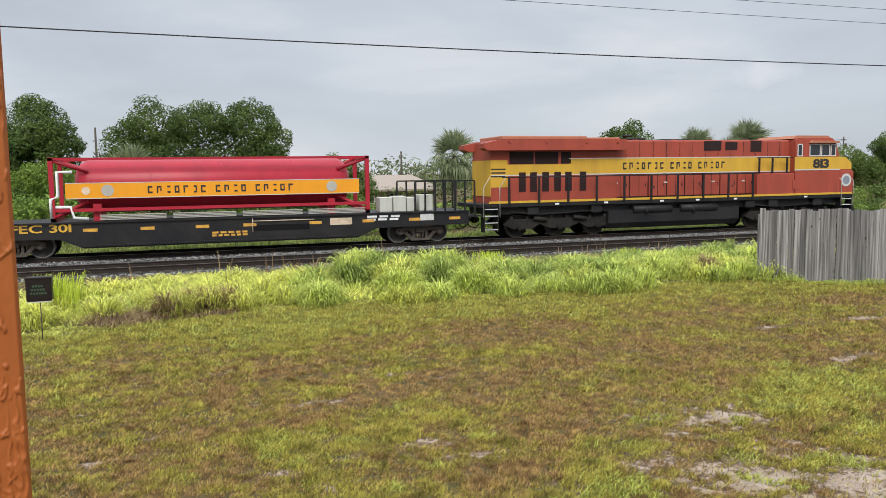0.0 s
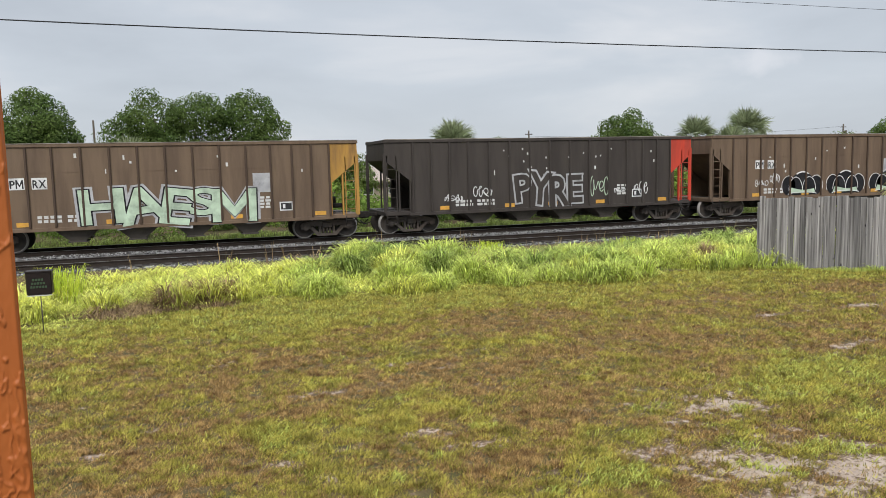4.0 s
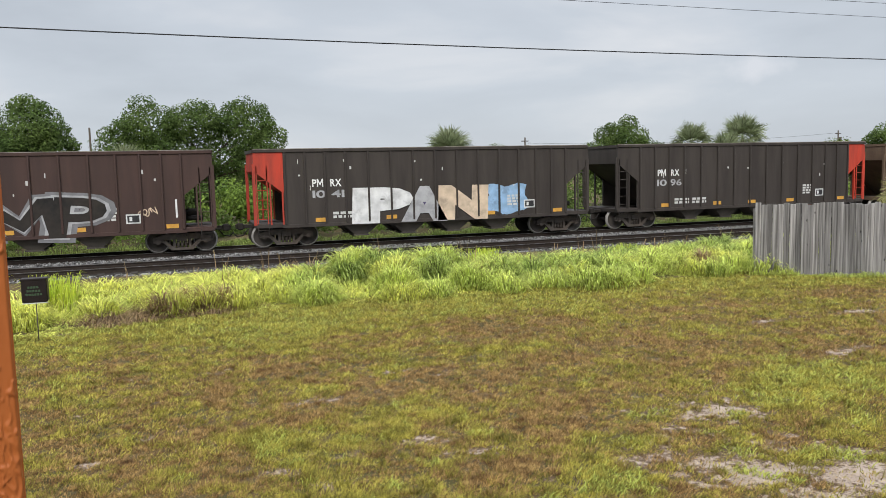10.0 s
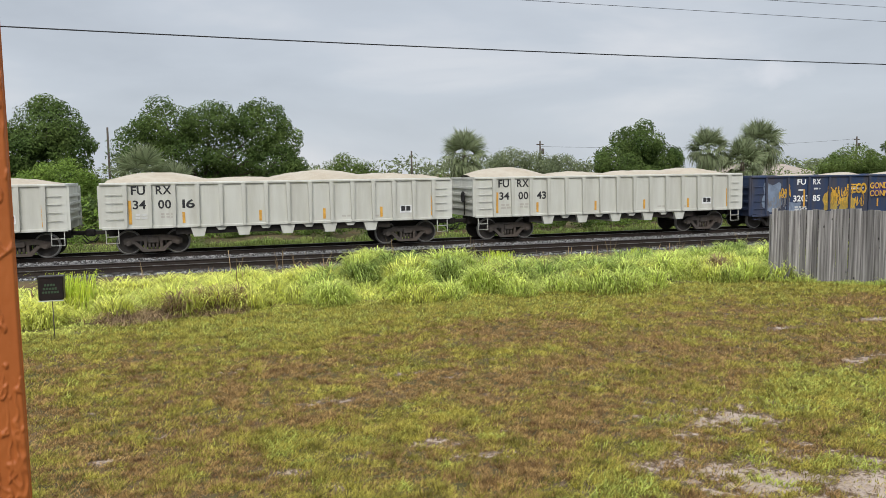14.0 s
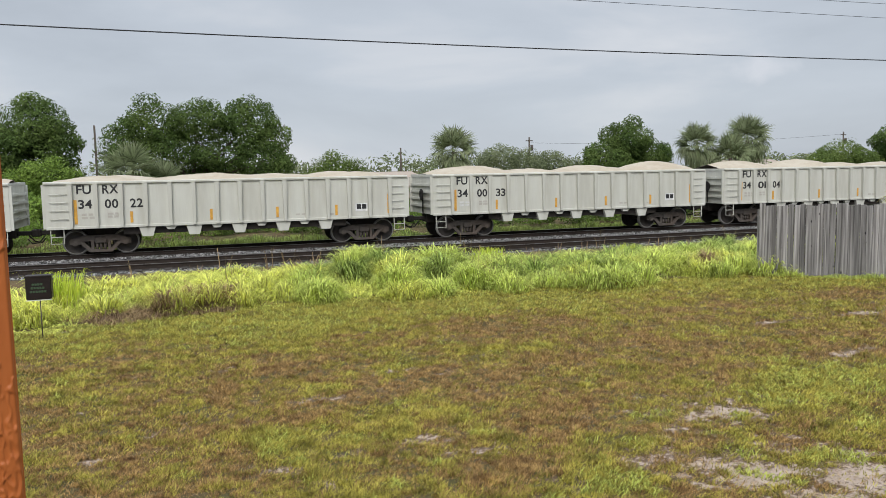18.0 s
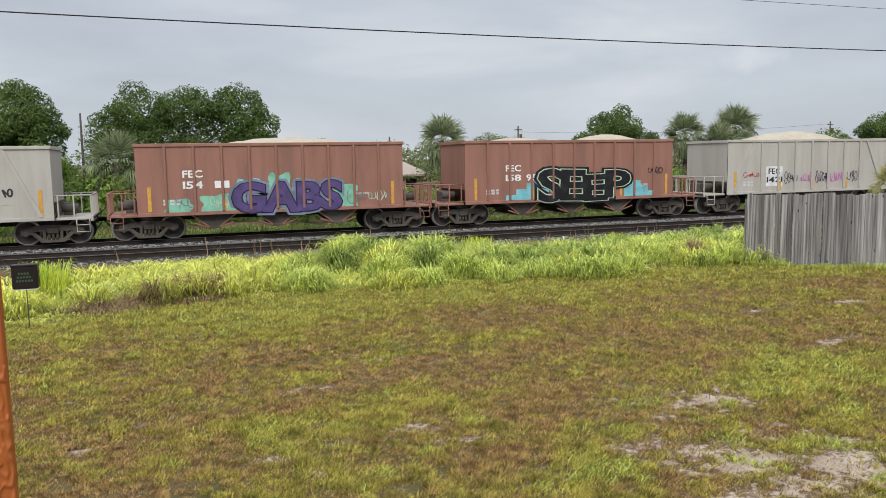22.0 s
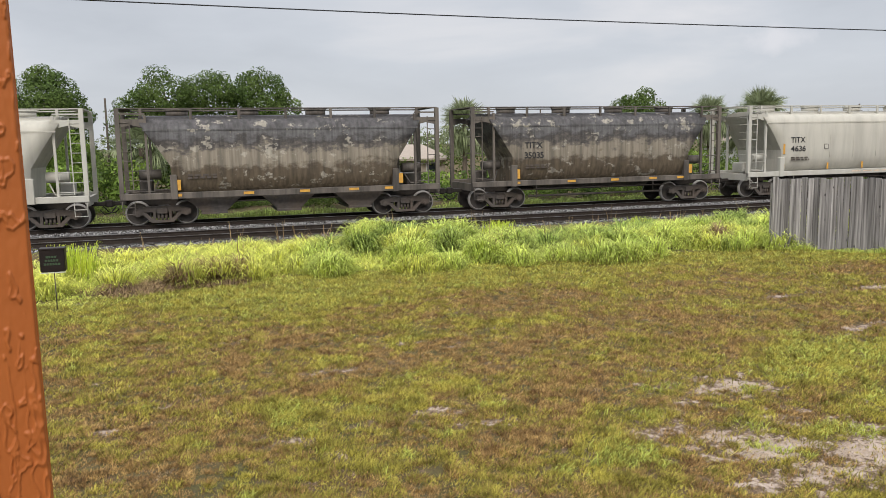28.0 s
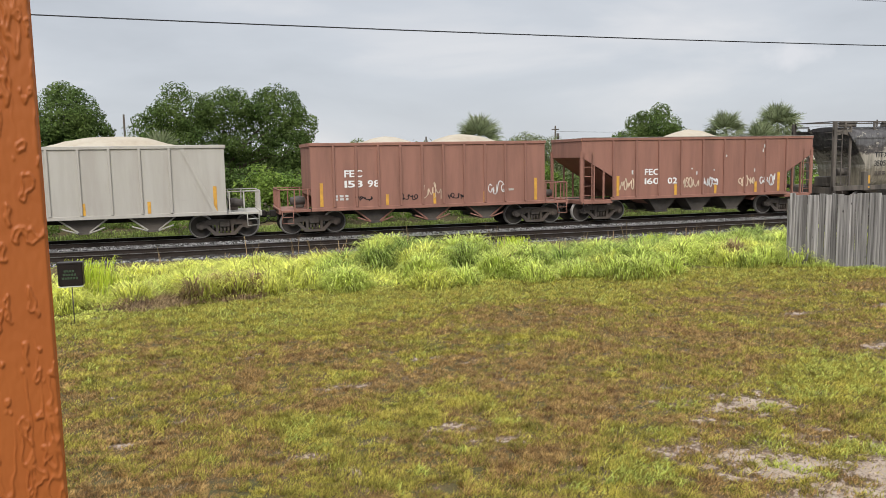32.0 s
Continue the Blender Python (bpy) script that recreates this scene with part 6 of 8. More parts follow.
c = coal_hopper(66.0, 80.1, 3.66, "car_black", "black open hopper with an orange graffiti word and white scribbles", None, None, 9, 1.2, 3, heaps=[(1.4, 0.62, 1.7)], seed=4)
pm_marks(c, 7.05, -4.25, 2.4, boxed=False)
letters(c, "840", -4.38, 1.94, 0.3, 0.62)
letters(c, "098", -3.5, 1.94, 0.3, 0.62)
small_prints(c, 7.05, 0.88, 41)
splash(c, -1.7, 0.6, 1.0, 2.2, "g_peach", 5)
splash(c, 0.2, 2.9, 0.98, 2.15, "g_pink", 6, -HALF - 0.007)
splash(c, 2.2, 3.3, 1.2, 2.1, "g_mint", 7, -HALF - 0.006)
graffiti(c, "GAMIN", -1.45, 2.6, 1.0, 2.1, "g_orange", "g_peach", None, 0.2, 6, fat=0.07, inner=0.03)
for i, (x, z) in enumerate(((-5.7, 1.35), (-4.5, 1.1), (-3.4, 1.2), (-2.4, 1.3), (3.2, 1.5), (5.1, 1.3))):
    for k in range(2):
        scrawl(c, x, x + 0.75, z + 0.32 * k, z + 0.32 * k + 0.22, "white", 4, 44 + 2 * i + k, thick=0.018)
scrawl(c, 5.0, 5.6, 1.2, 1.9, "g_grey", 3, 8)
scrawl(c, 6.0, 6.9, 2.0, 2.6, "g_white", 5, 9)

c = coal_hopper(49.8, 64.55, 3.92, "brown_c", "brown coal hopper with red and lilac bubble graffiti", None, "end_orange", 12, heaps=[(0.8, 0.6, 1.3), (4.4, 0.62, 1.3)], seed=5)
pm_marks(c, 7.37, -5.15, 2.47)
small_prints(c, 7.37, 0.88, 51)
graffiti(c, "COOL", -3.7, -1.1, 1.0, 1.85, "g_red", "g_black", None, 0.12, 7, fat=0.075, inner=0.05)
graffiti(c, "EPOL", 0.3, 2.7, 1.0, 1.9, "g_pink", "g_plum", None, 0.12, 8, fat=0.075, inner=0.05)
mark(c, 3.15, 1.9, 0.72, 0.8, "g_silver", name="patch")
scrawl(c, -4.0, -3.3, 1.0, 2.3, "g_grey", 4, 12)

c = coal_hopper(33.6, 48.45, 3.92, "brown_c", "brown coal hopper with huge silver block graffiti", "end_yellow", None, 12, seed=6)
pm_marks(c, 7.42, -5.17, 2.48)
small_prints(c, 7.42, 0.88, 61)
graffiti(c, "PANEHH", -5.55, 5.75, 0.98, 2.2, "g_cream", "g_grey", None, 0.12, 9, fat=0.075, inner=0.055)
mark(c, 3.3, 2.5, 0.7, 0.45, "g_silver", name="patch")
mark(c, -2.75, 2.4, 0.2, 1.4, "g_grey", name="patch")

c = coal_hopper(17.4, 32.2, 3.82, "brown_a", "brown coal hopper with an orange end and white graffiti", None, "end_orange", 12, heaps=[(1.2, 0.95, 2.2)], seed=7)
pm_marks(c, 7.4, -5.15, 2.33, code=("CY", "XX"))
small_prints(c, 7.4, 0.88, 71)
splash(c, 0.0, 1.4, 1.0, 2.1, "g_mint", 8)
splash(c, 2.2, 5.2, 1.3, 2.25, "g_mint", 9)
splash(c, -3.4, -0.4, 0.98, 1.95, "g_grey", 10)
splash(c, 5.1, 5.8, 1.7, 2.3, "g_pink", 11)
graffiti(c, "TABLE", 0.5, 4.9, 0.98, 2.05, "g_white", "g_black", "g_mint", 0.3, 10, fat=0.06)
for i, x in enumerate((0.8, 1.9, 3.0, 3.9)):
    mark(c, x, 1.25 + 0.2 * (i % 2), 0.28, 0.3, "g_red", -HALF - 0.055, "red_fill")
graffiti(c, "OOO", -3.3, -0.5, 1.0, 1.9, "brown_a", "g_grey", None, 0.5, 11, fat=0.03)
scrawl(c, -5.0, -4.2, 1.0, 1.9, "g_white", 4, 13)

c = coal_hopper(1.25, 16.0, 3.94, "brown_b", "dark grey-brown coal hopper with a red end", None, "end_red", 13, seed=8)
pm_marks(c, 7.37, -5.25, 2.46, boxed=False)
letters(c, "10", -5.23, 2.0, 0.3, 0.5, "g_silver")
letters(c, "96", -4.5, 2.0, 0.3, 0.6, "g_silver")
small_prints(c, 7.37, 0.88, 81)

c = coal_hopper(-15.15, -0.3, 3.94, "brown_b", "dark coal hopper with a red end and pastel block graffiti", "end_red", None, 13, seed=9)
pm_marks(c, 7.42, -5.17, 2.43, boxed=False)
letters(c, "10", -5.12, 1.98, 0.3, 0.5, "g_silver")
letters(c, "41", -4.35, 1.98, 0.3, 0.5, "g_silver")
small_prints(c, 7.42, 0.88, 91)
splash(c, 2.3, 4.5, 0.96, 2.35, "g_blue", 3)
splash(c, -3.3, -2.7, 1.0, 2.2, "g_purple", 4)
for s, x0, x1, col in (("P", -3.1, -1.35, "g_white"), ("A", -1.1, 0.3, "g_silver"), ("N", 0.5, 2.2, "g_peach")):
    graffiti(c, s, x0, x1, 0.98, 2.25, col, col if s == "P" else "g_purple", None, 0.08, 3, fat=0.11, inner=0.09)

c = coal_hopper(-31.55, -16.7, 3.94, "brown_red", "dark maroon coal hopper with large grey graffiti", None, None, 13, heaps=[(-3.6, 0.75, 1.8), (4.5, 0.56, 1.6)], seed=10)
mark(c, -4.6, 1.1, 1.9, 1.4, "brown_a", name="patch")
pm_marks(c, 7.42, -4.37, 2.1, code=("CY", "XX"))
small_prints(c, 7.42, 0.88, 101)
graffiti(c, "NMP", -2.6, 3.3, 0.98, 2.35, "steel_dark", "g_silver", "g_grey", 0.3, 13, fat=0.07, inner=0.03)
scrawl(c, -5.7, -4.8, 1.3, 1.8, "g_white", 4, 14)
scrawl(c, 4.6, 5.4, 1.4, 1.9, "g_peach", 4, 15)
mark(c, 6.0, 1.4, 0.07, 0.7, "g_white", name="mark")

c = coal_hopper(-47.2, -33.1, 3.83, "brown_d", "dark brown open hopper with angular blue and white graffiti", None, None, 12, 1.3, 4, heaps=[(0.9, 1.0, 2.1), (-3.2, 0.72, 1.6)], seed=11)
for i, s in enumerate(("PM", "RX")):
    letters(c, s, -4.08 + 0.9 * i, 2.07, 0.3, 0.55)
letters(c, "93", -4.0, 1.6, 0.3, 0.5)
letters(c, "176", -3.15, 1.6, 0.3, 0.6)
small_prints(c, 7.05, 0.88, 111)
graffiti(c, "NUEY", -2.3, 2.6, 1.0, 2.2, "g_black", "g_white", "g_blue", 0.34, 16, fat=0.06, inner=0.04)
for i, x in enumerate((-5.2, 3.5, 4.5, 4.7)):
    scrawl(c, x, x + 0.8, 1.3 + 0.3 * (i % 2), 1.9 + 0.3 * (i % 2), "g_pink" if i == 0 else "g_white", 4, 16 + i)
mark(c, 5.7, 1.5, 0.5, 0.6, "g_grey", name="patch")

c = rock_gondola(-65.0, -48.0, 2.6, "car_blue", "faded dark blue gondola full of sand with graffiti", 0.66, 13, 0, [(-4.5, 0.34, 2.0), (-1.6, 0.4, 1.9), (2.6, 0.42, 2.8), (5.9, 0.36, 1.7)], 12, taper=False)
letters(c, "FU", -5.77, 2.15, 0.27, 0.5)
letters(c, "RX", -4.8, 2.15, 0.27, 0.45)
letters(c, "3203", -6.0, 1.32, 0.3, 0.95)
letters(c, "85", -4.8, 1.32, 0.3, 0.45)
tag_bars(c, -5.7, 1.8, 0.4, 0.12, "white_dull", 1, 1, 5)
tag_bars(c, -5.9, 0.85, 0.9, 0.22, "white_dull", 2, 3, 6)
tag_bars(c, -4.75, 1.85, 0.4, 0.12, "white_dull", 1, 1, 7)
letters(c, "GONDOLA", -1.25, 1.88, 0.31, 2.0, "g_yellow", -HALF - 0.095)
letters(c, "CONNECT", -1.25, 1.48, 0.31, 2.0, "g_yellow", -HALF - 0.095)
graffiti(c, "GO", -2.1, -1.45, 1.65, 2.15, "g_yellow", "g_yellow", None, 0.1, 2, fat=0.05)
for i in range(4):
    mark(c, -2.65, 1.68 + 0.13 * i, 0.6, 0.06, "g_yellow", name="stripe")
mark(c, -2.5, 1.88, 0.9, 0.05, "g_white", -HALF - 0.009, "stripe")
for i, (x0, x1, z0, z1, m) in enumerate(((-7.9, -6.7, 0.8, 2.3, "g_haze"), (-6.5, -5.5, 0.75, 1.3, "g_haze"), (-4.2, -3.2, 0.8, 1.8, "g_ochre"), (-3.2, -2.0, 0.8, 1.5, "g_ochre"), (-1.2, 0.7, 1.4, 2.25, "g_purple"),
                                         (0.9, 2.4, 0.9, 2.3, "g_haze"), (1.2, 3.2, 1.2, 2.2, "g_grey"), (3.0, 4.6, 0.8, 1.9, "g_haze"), (4.7, 6.4, 0.9, 2.2, "g_haze"), (6.2, 7.6, 0.8, 1.8, "g_grey"))):
    splash(c, x0, x1, z0, z1, m, 60 + i, -HALF - 0.003 - 0.0004 * i)
for i, x in enumerate((0.9, 1.7, 2.2, 3.2, 4.0, 4.9, 5.3, -6.9, -3.9, -3.0)):
    scrawl(c, x, x + 0.75, 1.3, 2.2, "g_silver" if x > 0 else "g_yellow", 5, 200 + i, thick=0.02)
for i, (x, m) in enumerate(((-7.6, "g_grey"), (-7.0, "g_grey"), (-4.1, "g_yellow"), (-3.3, "g_yellow"), (-2.4, "g_yellow"), (2.6, "g_silver"), (3.4, "g_silver"), (4.5, "g_white"), (5.6, "g_silver"), (2.8, "g_yellow"))):
    scrawl(c, x, x + 0.85, 0.85, 1.75 + 0.1 * (i % 3), m, 5, 70 + i, thick=0.016)
for x in (-5.4, -2.55, -0.7, 2.3, 5.0, 7.0):
    mark(c, x, 0.95 if abs(x) < 5.2 else 1.05, 0.09, 0.4 if abs(x) < 5.2 else 0.85, "reflector", -HALF - 0.02)
mark(c, 6.0, 1.5, 0.42, 0.3, "g_white", name="panel")
mark(c, 6.05, 1.55, 0.32, 0.2, "letter_black", -HALF - 0.011, "panel_mark")

# nine pale aggregate cars
FU_NUMBERS = (("00", "43"), ("00", "16"), ("01", "18"), ("00", "79"), ("01", "04"), ("00", "33"), ("00", "22"), ("00", "49"), ("00", "13"))
hrng = random.Random(8)
for i, (p, q) in enumerate(FU_NUMBERS):
    r = -65.62 - 14.855 * i
    heaps = [(-4.6 + 3.1 * k + hrng.uniform(-0.5, 0.5), hrng.uniform(0.46, 0.78), hrng.uniform(2.6, 3.6)) for k in range(4)]
    c = rock_gondola(r - 13.7, r, 2.77, "car_white", "off-white steel aggregate gondola heaped with sand", 1.06, 15, 5, heaps, 20 + i)
    letters(c, "FU", -5.77, 2.32, 0.33, 0.48, "letter_black", -HALF - 0.008)
    letters(c, "RX", -4.89, 2.32, 0.33, 0.53, "letter_black", -HALF - 0.008)
    letters(c, "34", -5.73, 1.78, 0.33, 0.45, "letter_black", -HALF - 0.008)
    letters(c, p, -4.83, 1.78, 0.33, 0.45, "letter_black", -HALF - 0.008)
    letters(c, q, -3.95, 1.78, 0.33, 0.43, "letter_black", -HALF - 0.008)
    tag_bars(c, -5.65, 1.35, 0.5, 0.24, "white_dull" if i % 2 else "hop_grey", 2, 2, i)
    tag_bars(c, -4.75, 1.38, 0.45, 0.22, "hop_grey", 2, 2, i + 3)
    mark(c, -5.9, 1.2, 0.11, 0.9, "reflector", -HALF - 0.012)
    mark(c, 6.0, 1.2, 0.11, 0.85, "reflector", -HALF - 0.012)
    for x in (-3.98, -1.1, 1.43, 3.8):
        mark(c, x, 1.2, 0.1, 0.42, "reflector", -HALF - 0.012)
    mark(c, 4.65, 1.34, 0.5, 0.32, "g_white", -HALF - 0.006, "panel")
    mark(c, 4.7, 1.42, 0.18, 0.2, "letter_black", -HALF - 0.012, "panel_mark")
    mark(c, 4.92, 1.42, 0.18, 0.2, "letter_black", -HALF - 0.012, "panel_mark")
    tag_bars(c, 2.2, 1.22, 0.5, 0.1, "hop_grey", 1, 2, i + 6)
    mark(c, 3.45, 1.22, 0.3, 0.07, "hop_grey", name="plate")

# rock hoppers with end platforms
def fec(c, a, lines, mat="white", plate=False, z=2.45):
    if plate:
        mark(c, a - 0.15, z - 0.62, 1.05, 1.0, "g_white", -HALF - 0.004, "plate")
    letters(c, "FEC", a, z, 0.28, 0.72, mat, -HALF - 0.012)
    for x, s in lines:
        letters(c, s, a + x, z - 0.42, 0.28, 0.24 * len(s), mat, -HALF - 0.012)


def edge_marks(c, a, b, zb=1.02):
    mark(c, a + 0.35, zb + 0.1, 0.13, 0.95, "reflector", -HALF - 0.012)
    mark(c, b - 0.5, zb + 0.1, 0.13, 0.95, "reflector", -HALF - 0.012)
    for u in (0.3, 0.5, 0.72):
        mark(c, a + (b - a) * u, zb + 0.08, 0.12, 0.45, "reflector", -HALF - 0.012)
    tag_bars(c, a + 0.9, zb + 0.3, 0.6, 0.25, "white_dull", 2, 2, 4)
    tag_bars(c, b - 2.0, zb + 0.5, 0.6, 0.12, "hop_grey", 1, 2, 5)


c = platform_hopper(-211.2, -200.75, -212.5, -199.4, 3.63, "hop_grey", "dusty pale grey rock hopper with pink tags", diagonal=True, ribs=7, heaps=[(0, 0.95, 4.2)], seed=31)
edge_marks(c, -5.2, 5.2)
fec(c, -2.75, ((-0.1, "1421"),), "letter_black", True, 1.92)
for i in range(5):
    scrawl(c, -1.75 + 1.0 * i, -0.95 + 1.0 * i, 1.3, 2.1, "g_magenta" if i % 2 else "g_plum", 4, 80 + i)
scrawl(c, -4.3, -3.3, 1.7, 2.1, "g_red", 4, 90)

c = platform_hopper(-225.0, -214.4, -226.35, -213.0, 3.7, "rust_red", "rusty red rock hopper with black and turquoise graffiti", ribs=9, heaps=[(-2.2, 0.62, 2.4), (2.6, 0.75, 2.6)], seed=32)
edge_marks(c, -5.25, 5.35)
fec(c, -3.4, ((0, "158"), (1.0, "95")), z=2.35)
for i, (x0, x1, z0) in enumerate(((-3.4, -1.3, 1.05), (-2.9, -1.3, 1.30), (-2.4, -1.3, 1.55), (-2.0, -1.4, 1.80), (2.6, 4.2, 1.05), (2.6, 3.9, 1.30), (2.6, 3.5, 1.55))):
    mark(c, x0, z0, x1 - x0, 0.25, "g_cyan", -HALF - 0.008, "graffiti_block")
graffiti(c, "SEEP", -1.7, 2.75, 1.0, 2.3, "g_black", "g_mint", "g_black", 0.22, 17, y=-HALF - 0.02, fat=0.06, inner=0.035)
for x in (-1.9, 3.9):
    scrawl(c, x, x + 0.8, 2.0, 2.5, "g_black", 4, 91)

c = platform_hopper(-238.25, -227.8, -239.35, -226.5, 3.7, "rust_red", "rusty red rock hopper with purple and green graffiti", ribs=9, heaps=[(0.6, 0.7, 4.2)], seed=33)
edge_marks(c, -5.3, 5.1)
fec(c, -3.65, ((0, "154"), (1.2, "11")), z=2.4)
for i, (x0, x1, z1) in enumerate(((-3.1, -1.5, 1.75), (-1.7, -0.6, 2.35), (-0.5, 0.5, 2.55), (0.4, 1.5, 2.3), (1.7, 3.2, 2.1))):
    splash(c, x0, x1, 0.98, z1, "g_green" if i != 1 else "g_cyan", 20 + i, -HALF - 0.005 - 0.001 * i)
splash(c, -4.4, -3.3, 1.0, 1.6, "g_green", 27)
graffiti(c, "GABS", -1.75, 2.4, 1.02, 2.15, "g_purple", "g_plum", "g_haze", 0.1, 18, y=-HALF - 0.02, fat=0.075, inner=0.045)
for i, x in enumerate((-4.0, -2.7, 2.7, 3.6)):
    scrawl(c, x, x + 0.8, 1.15, 1.8, "g_mint" if i % 2 else "g_grey", 4, 95 + i)

c = platform_hopper(-251.4, -241.1, -252.75, -239.8, 3.66, "hop_grey", "pale grey rock hopper with small black tags", diagonal=True, ribs=7, heaps=[(-0.3, 0.8, 4.2)], seed=34)
edge_marks(c, -5.15, 5.2)
fec(c, -2.8, ((-0.1, "1397"),), "letter_black", True, 1.95)
for i in range(5):
    scrawl(c, -1.7 + 1.3 * i, -1.3 + 1.3 * i, 1.8, 2.2, "letter_black", 2, 100 + i, thick=0.03)

for k, (x0, x1, p0, p1, num, lab) in enumerate(((-265.75, -254.5, -266.9, -253.2, "05", "blue-grey rock hopper with purple and white graffiti"), (-279.6, -268.4, -280.8, -267.25, "26", "clean blue-grey rock hopper with yellow notices"))):
    c = platform_hopper(x0, x1, p0, p1, 3.98, "hop_blue", lab, zb=0.95, ribs=9, slanted=True, heaps=[(-3.4, 0.56, 2.6), (0.8, 0.6, 2.0), (3.9, 0.56, 1.6)] if k == 0 else [(-2.0, 0.8, 3.4), (2.0, 0.84, 2.2), (4.4, 0.66, 1.2)], seed=35 + k)
    edge_marks(c, -5.6, 5.6, 0.95)
    fec(c, -3.95, ((0.05, "194" if k == 0 else "195"), (1.2, num)), "letter_black", z=3.25)
    for x, n in ((-4.4, 9), (4.2, 18), (4.85, 10)):
        f = Form()
        for j in range(n):
            f.box(x, x + 0.2, -HALF - 0.012, -HALF - 0.004, 2.0 + 0.1 * j, 2.07 + 0.1 * j)
        part("lettering", f, "white", c, "white upright lettering")
    if k == 0:
        graffiti(c, "CRENEVERSE", -4.5, 5.2, 0.88, 2.0, "g_plum", "g_white", "g_plum", 0.28, 19, fat=0.065, inner=0.03)
    else:
        for x in (-1.7, 1.35, 2.1):
            mark(c, x, 1.15, 0.36, 0.38, "g_yellow", name="notice")
        mark(c, -1.75, 1.56, 0.42, 0.26, "g_white", name="notice")
        mark(c, -0.5, 2.3, 0.06, 0.14, "g_white", name="chip")
        mark(c, -0.1, 2.05, 0.06, 0.14, "g_white", name="chip")

# covered hoppers, clean and sooty
def sooty(name, seed, bare, low):
    """Cream paint under soot: black above, brown below, bare patches in a ragged belt."""
    m = bpy.data.materials.new(name)
    m.use_nodes = True
    n, l = m.node_tree.nodes, m.node_tree.links
    b = n["Principled BSDF"]
    b.inputs["Roughness"].default_value = 0.75
    co = n.new("ShaderNodeTexCoord")
    sep = n.new("ShaderNodeSeparateXYZ")
    l.new(co.outputs["Object"], sep.inputs[0])
    mp = n.new("ShaderNodeMapping")
    mp.inputs["Location"].default_value = (seed * 3.7, 0, seed)
    mp.inputs["Scale"].default_value = (0.75, 0.6, 1.15)
    l.new(co.outputs["Object"], mp.inputs[0])
    ragged = n.new("ShaderNodeTexNoise")
    ragged.inputs["Scale"].default_value, ragged.inputs["Detail"].default_value, ragged.inputs["Roughness"].default_value = 2.0, 8, 0.66
    l.new(mp.outputs[0], ragged.inputs["Vector"])
    up = n.new("ShaderNodeMath")
    up.operation = "MULTIPLY_ADD"
    up.inputs[1].default_value, up.inputs[2].default_value = 2.0, -1.0
    l.new(ragged.outputs["Fac"], up.inputs[0])
    tot = n.new("ShaderNodeMath")
    l.new(sep.outputs["Z"], tot.inputs[0])
    l.new(up.outputs[0], tot.inputs[1])
    k = n.new("ShaderNodeMapRange")
    k.inputs["From Min"].default_value, k.inputs["From Max"].default_value = 0.9, 4.3
    l.new(tot.outputs[0], k.inputs["Value"])
    ramp = n.new("ShaderNodeValToRGB")
    e = ramp.color_ramp.elements
    cream = (0.47 * bare, 0.43 * bare, 0.35 * bare)
    e[0].position, e[0].color = 0.0, (*(0.42 * q * c for q, c in zip(low, cream)), 1)
    e[1].position, e[1].color = 1.0, (0.055, 0.052, 0.052, 1)
    grime = tuple(q * c for q, c in zip(low, cream))
    belt = cream if low[0] > 0.6 else tuple(0.45 * a + 0.55 * g for a, g in zip(cream, grime))
    for p, c in ((0.12, grime), (0.34, tuple(0.7 * q for q in grime)), (0.43, belt), (0.54, belt), (0.60, (0.105, 0.092, 0.080)), (0.66, (0.052, 0.046, 0.043)), (0.76, (0.125, 0.122, 0.122)), (0.88, (0.075, 0.07, 0.07))):
        q = e.new(p)
        q.color = (*c, 1)
    l.new(k.outputs[0], ramp.inputs[0])
    st = n.new("ShaderNodeTexNoise")
    st.inputs["Scale"].default_value, st.inputs["Detail"].default_value = 5.0, 5
    ms = n.new("ShaderNodeMapping")
    ms.inputs["Scale"].default_value = (1.5, 1.5, 0.12)
    l.new(co.outputs["Object"], ms.inputs[0])
    l.new(ms.outputs[0], st.inputs["Vector"])
    mr = n.new("ShaderNodeMapRange")
    mr.inputs["From Min"].default_value, mr.inputs["From Max"].default_value = 0.35, 0.65
    mr.inputs["To Min"].default_value, mr.inputs["To Max"].default_value = 0.6, 1.15
    l.new(st.outputs["Fac"], mr.inputs["Value"])
    sc = n.new("ShaderNodeVectorMath")
    sc.operation = "SCALE"
    # small flakes where soot has come off
    fl = n.new("ShaderNodeTexNoise")
    fl.inputs["Scale"].default_value, fl.inputs["Detail"].default_value, fl.inputs["Roughness"].default_value = 2.6, 8, 0.66
    l.new(mp.outputs[0], fl.inputs["Vector"])
    fr = n.new("ShaderNodeMapRange")
    fr.inputs["From Min"].default_value, fr.inputs["From Max"].default_value, fr.inputs["To Max"].default_value = 0.59, 0.615, 0.85
    l.new(fl.outputs["Fac"], fr.inputs["Value"])
    fm = n.new("ShaderNodeMix")
    fm.data_type = "RGBA"
    fm.inputs[7].default_value = (*cream, 1)
    l.new(fr.outputs[0], fm.inputs[0])
    l.new(ramp.outputs[0], fm.inputs[6])
    l.new(fm.outputs[2], sc.inputs[0])
    l.new(mr.outputs[0], sc.inputs["Scale"])
    l.new(sc.outputs[0], b.inputs["Base Color"])
    M[name] = m
    return name


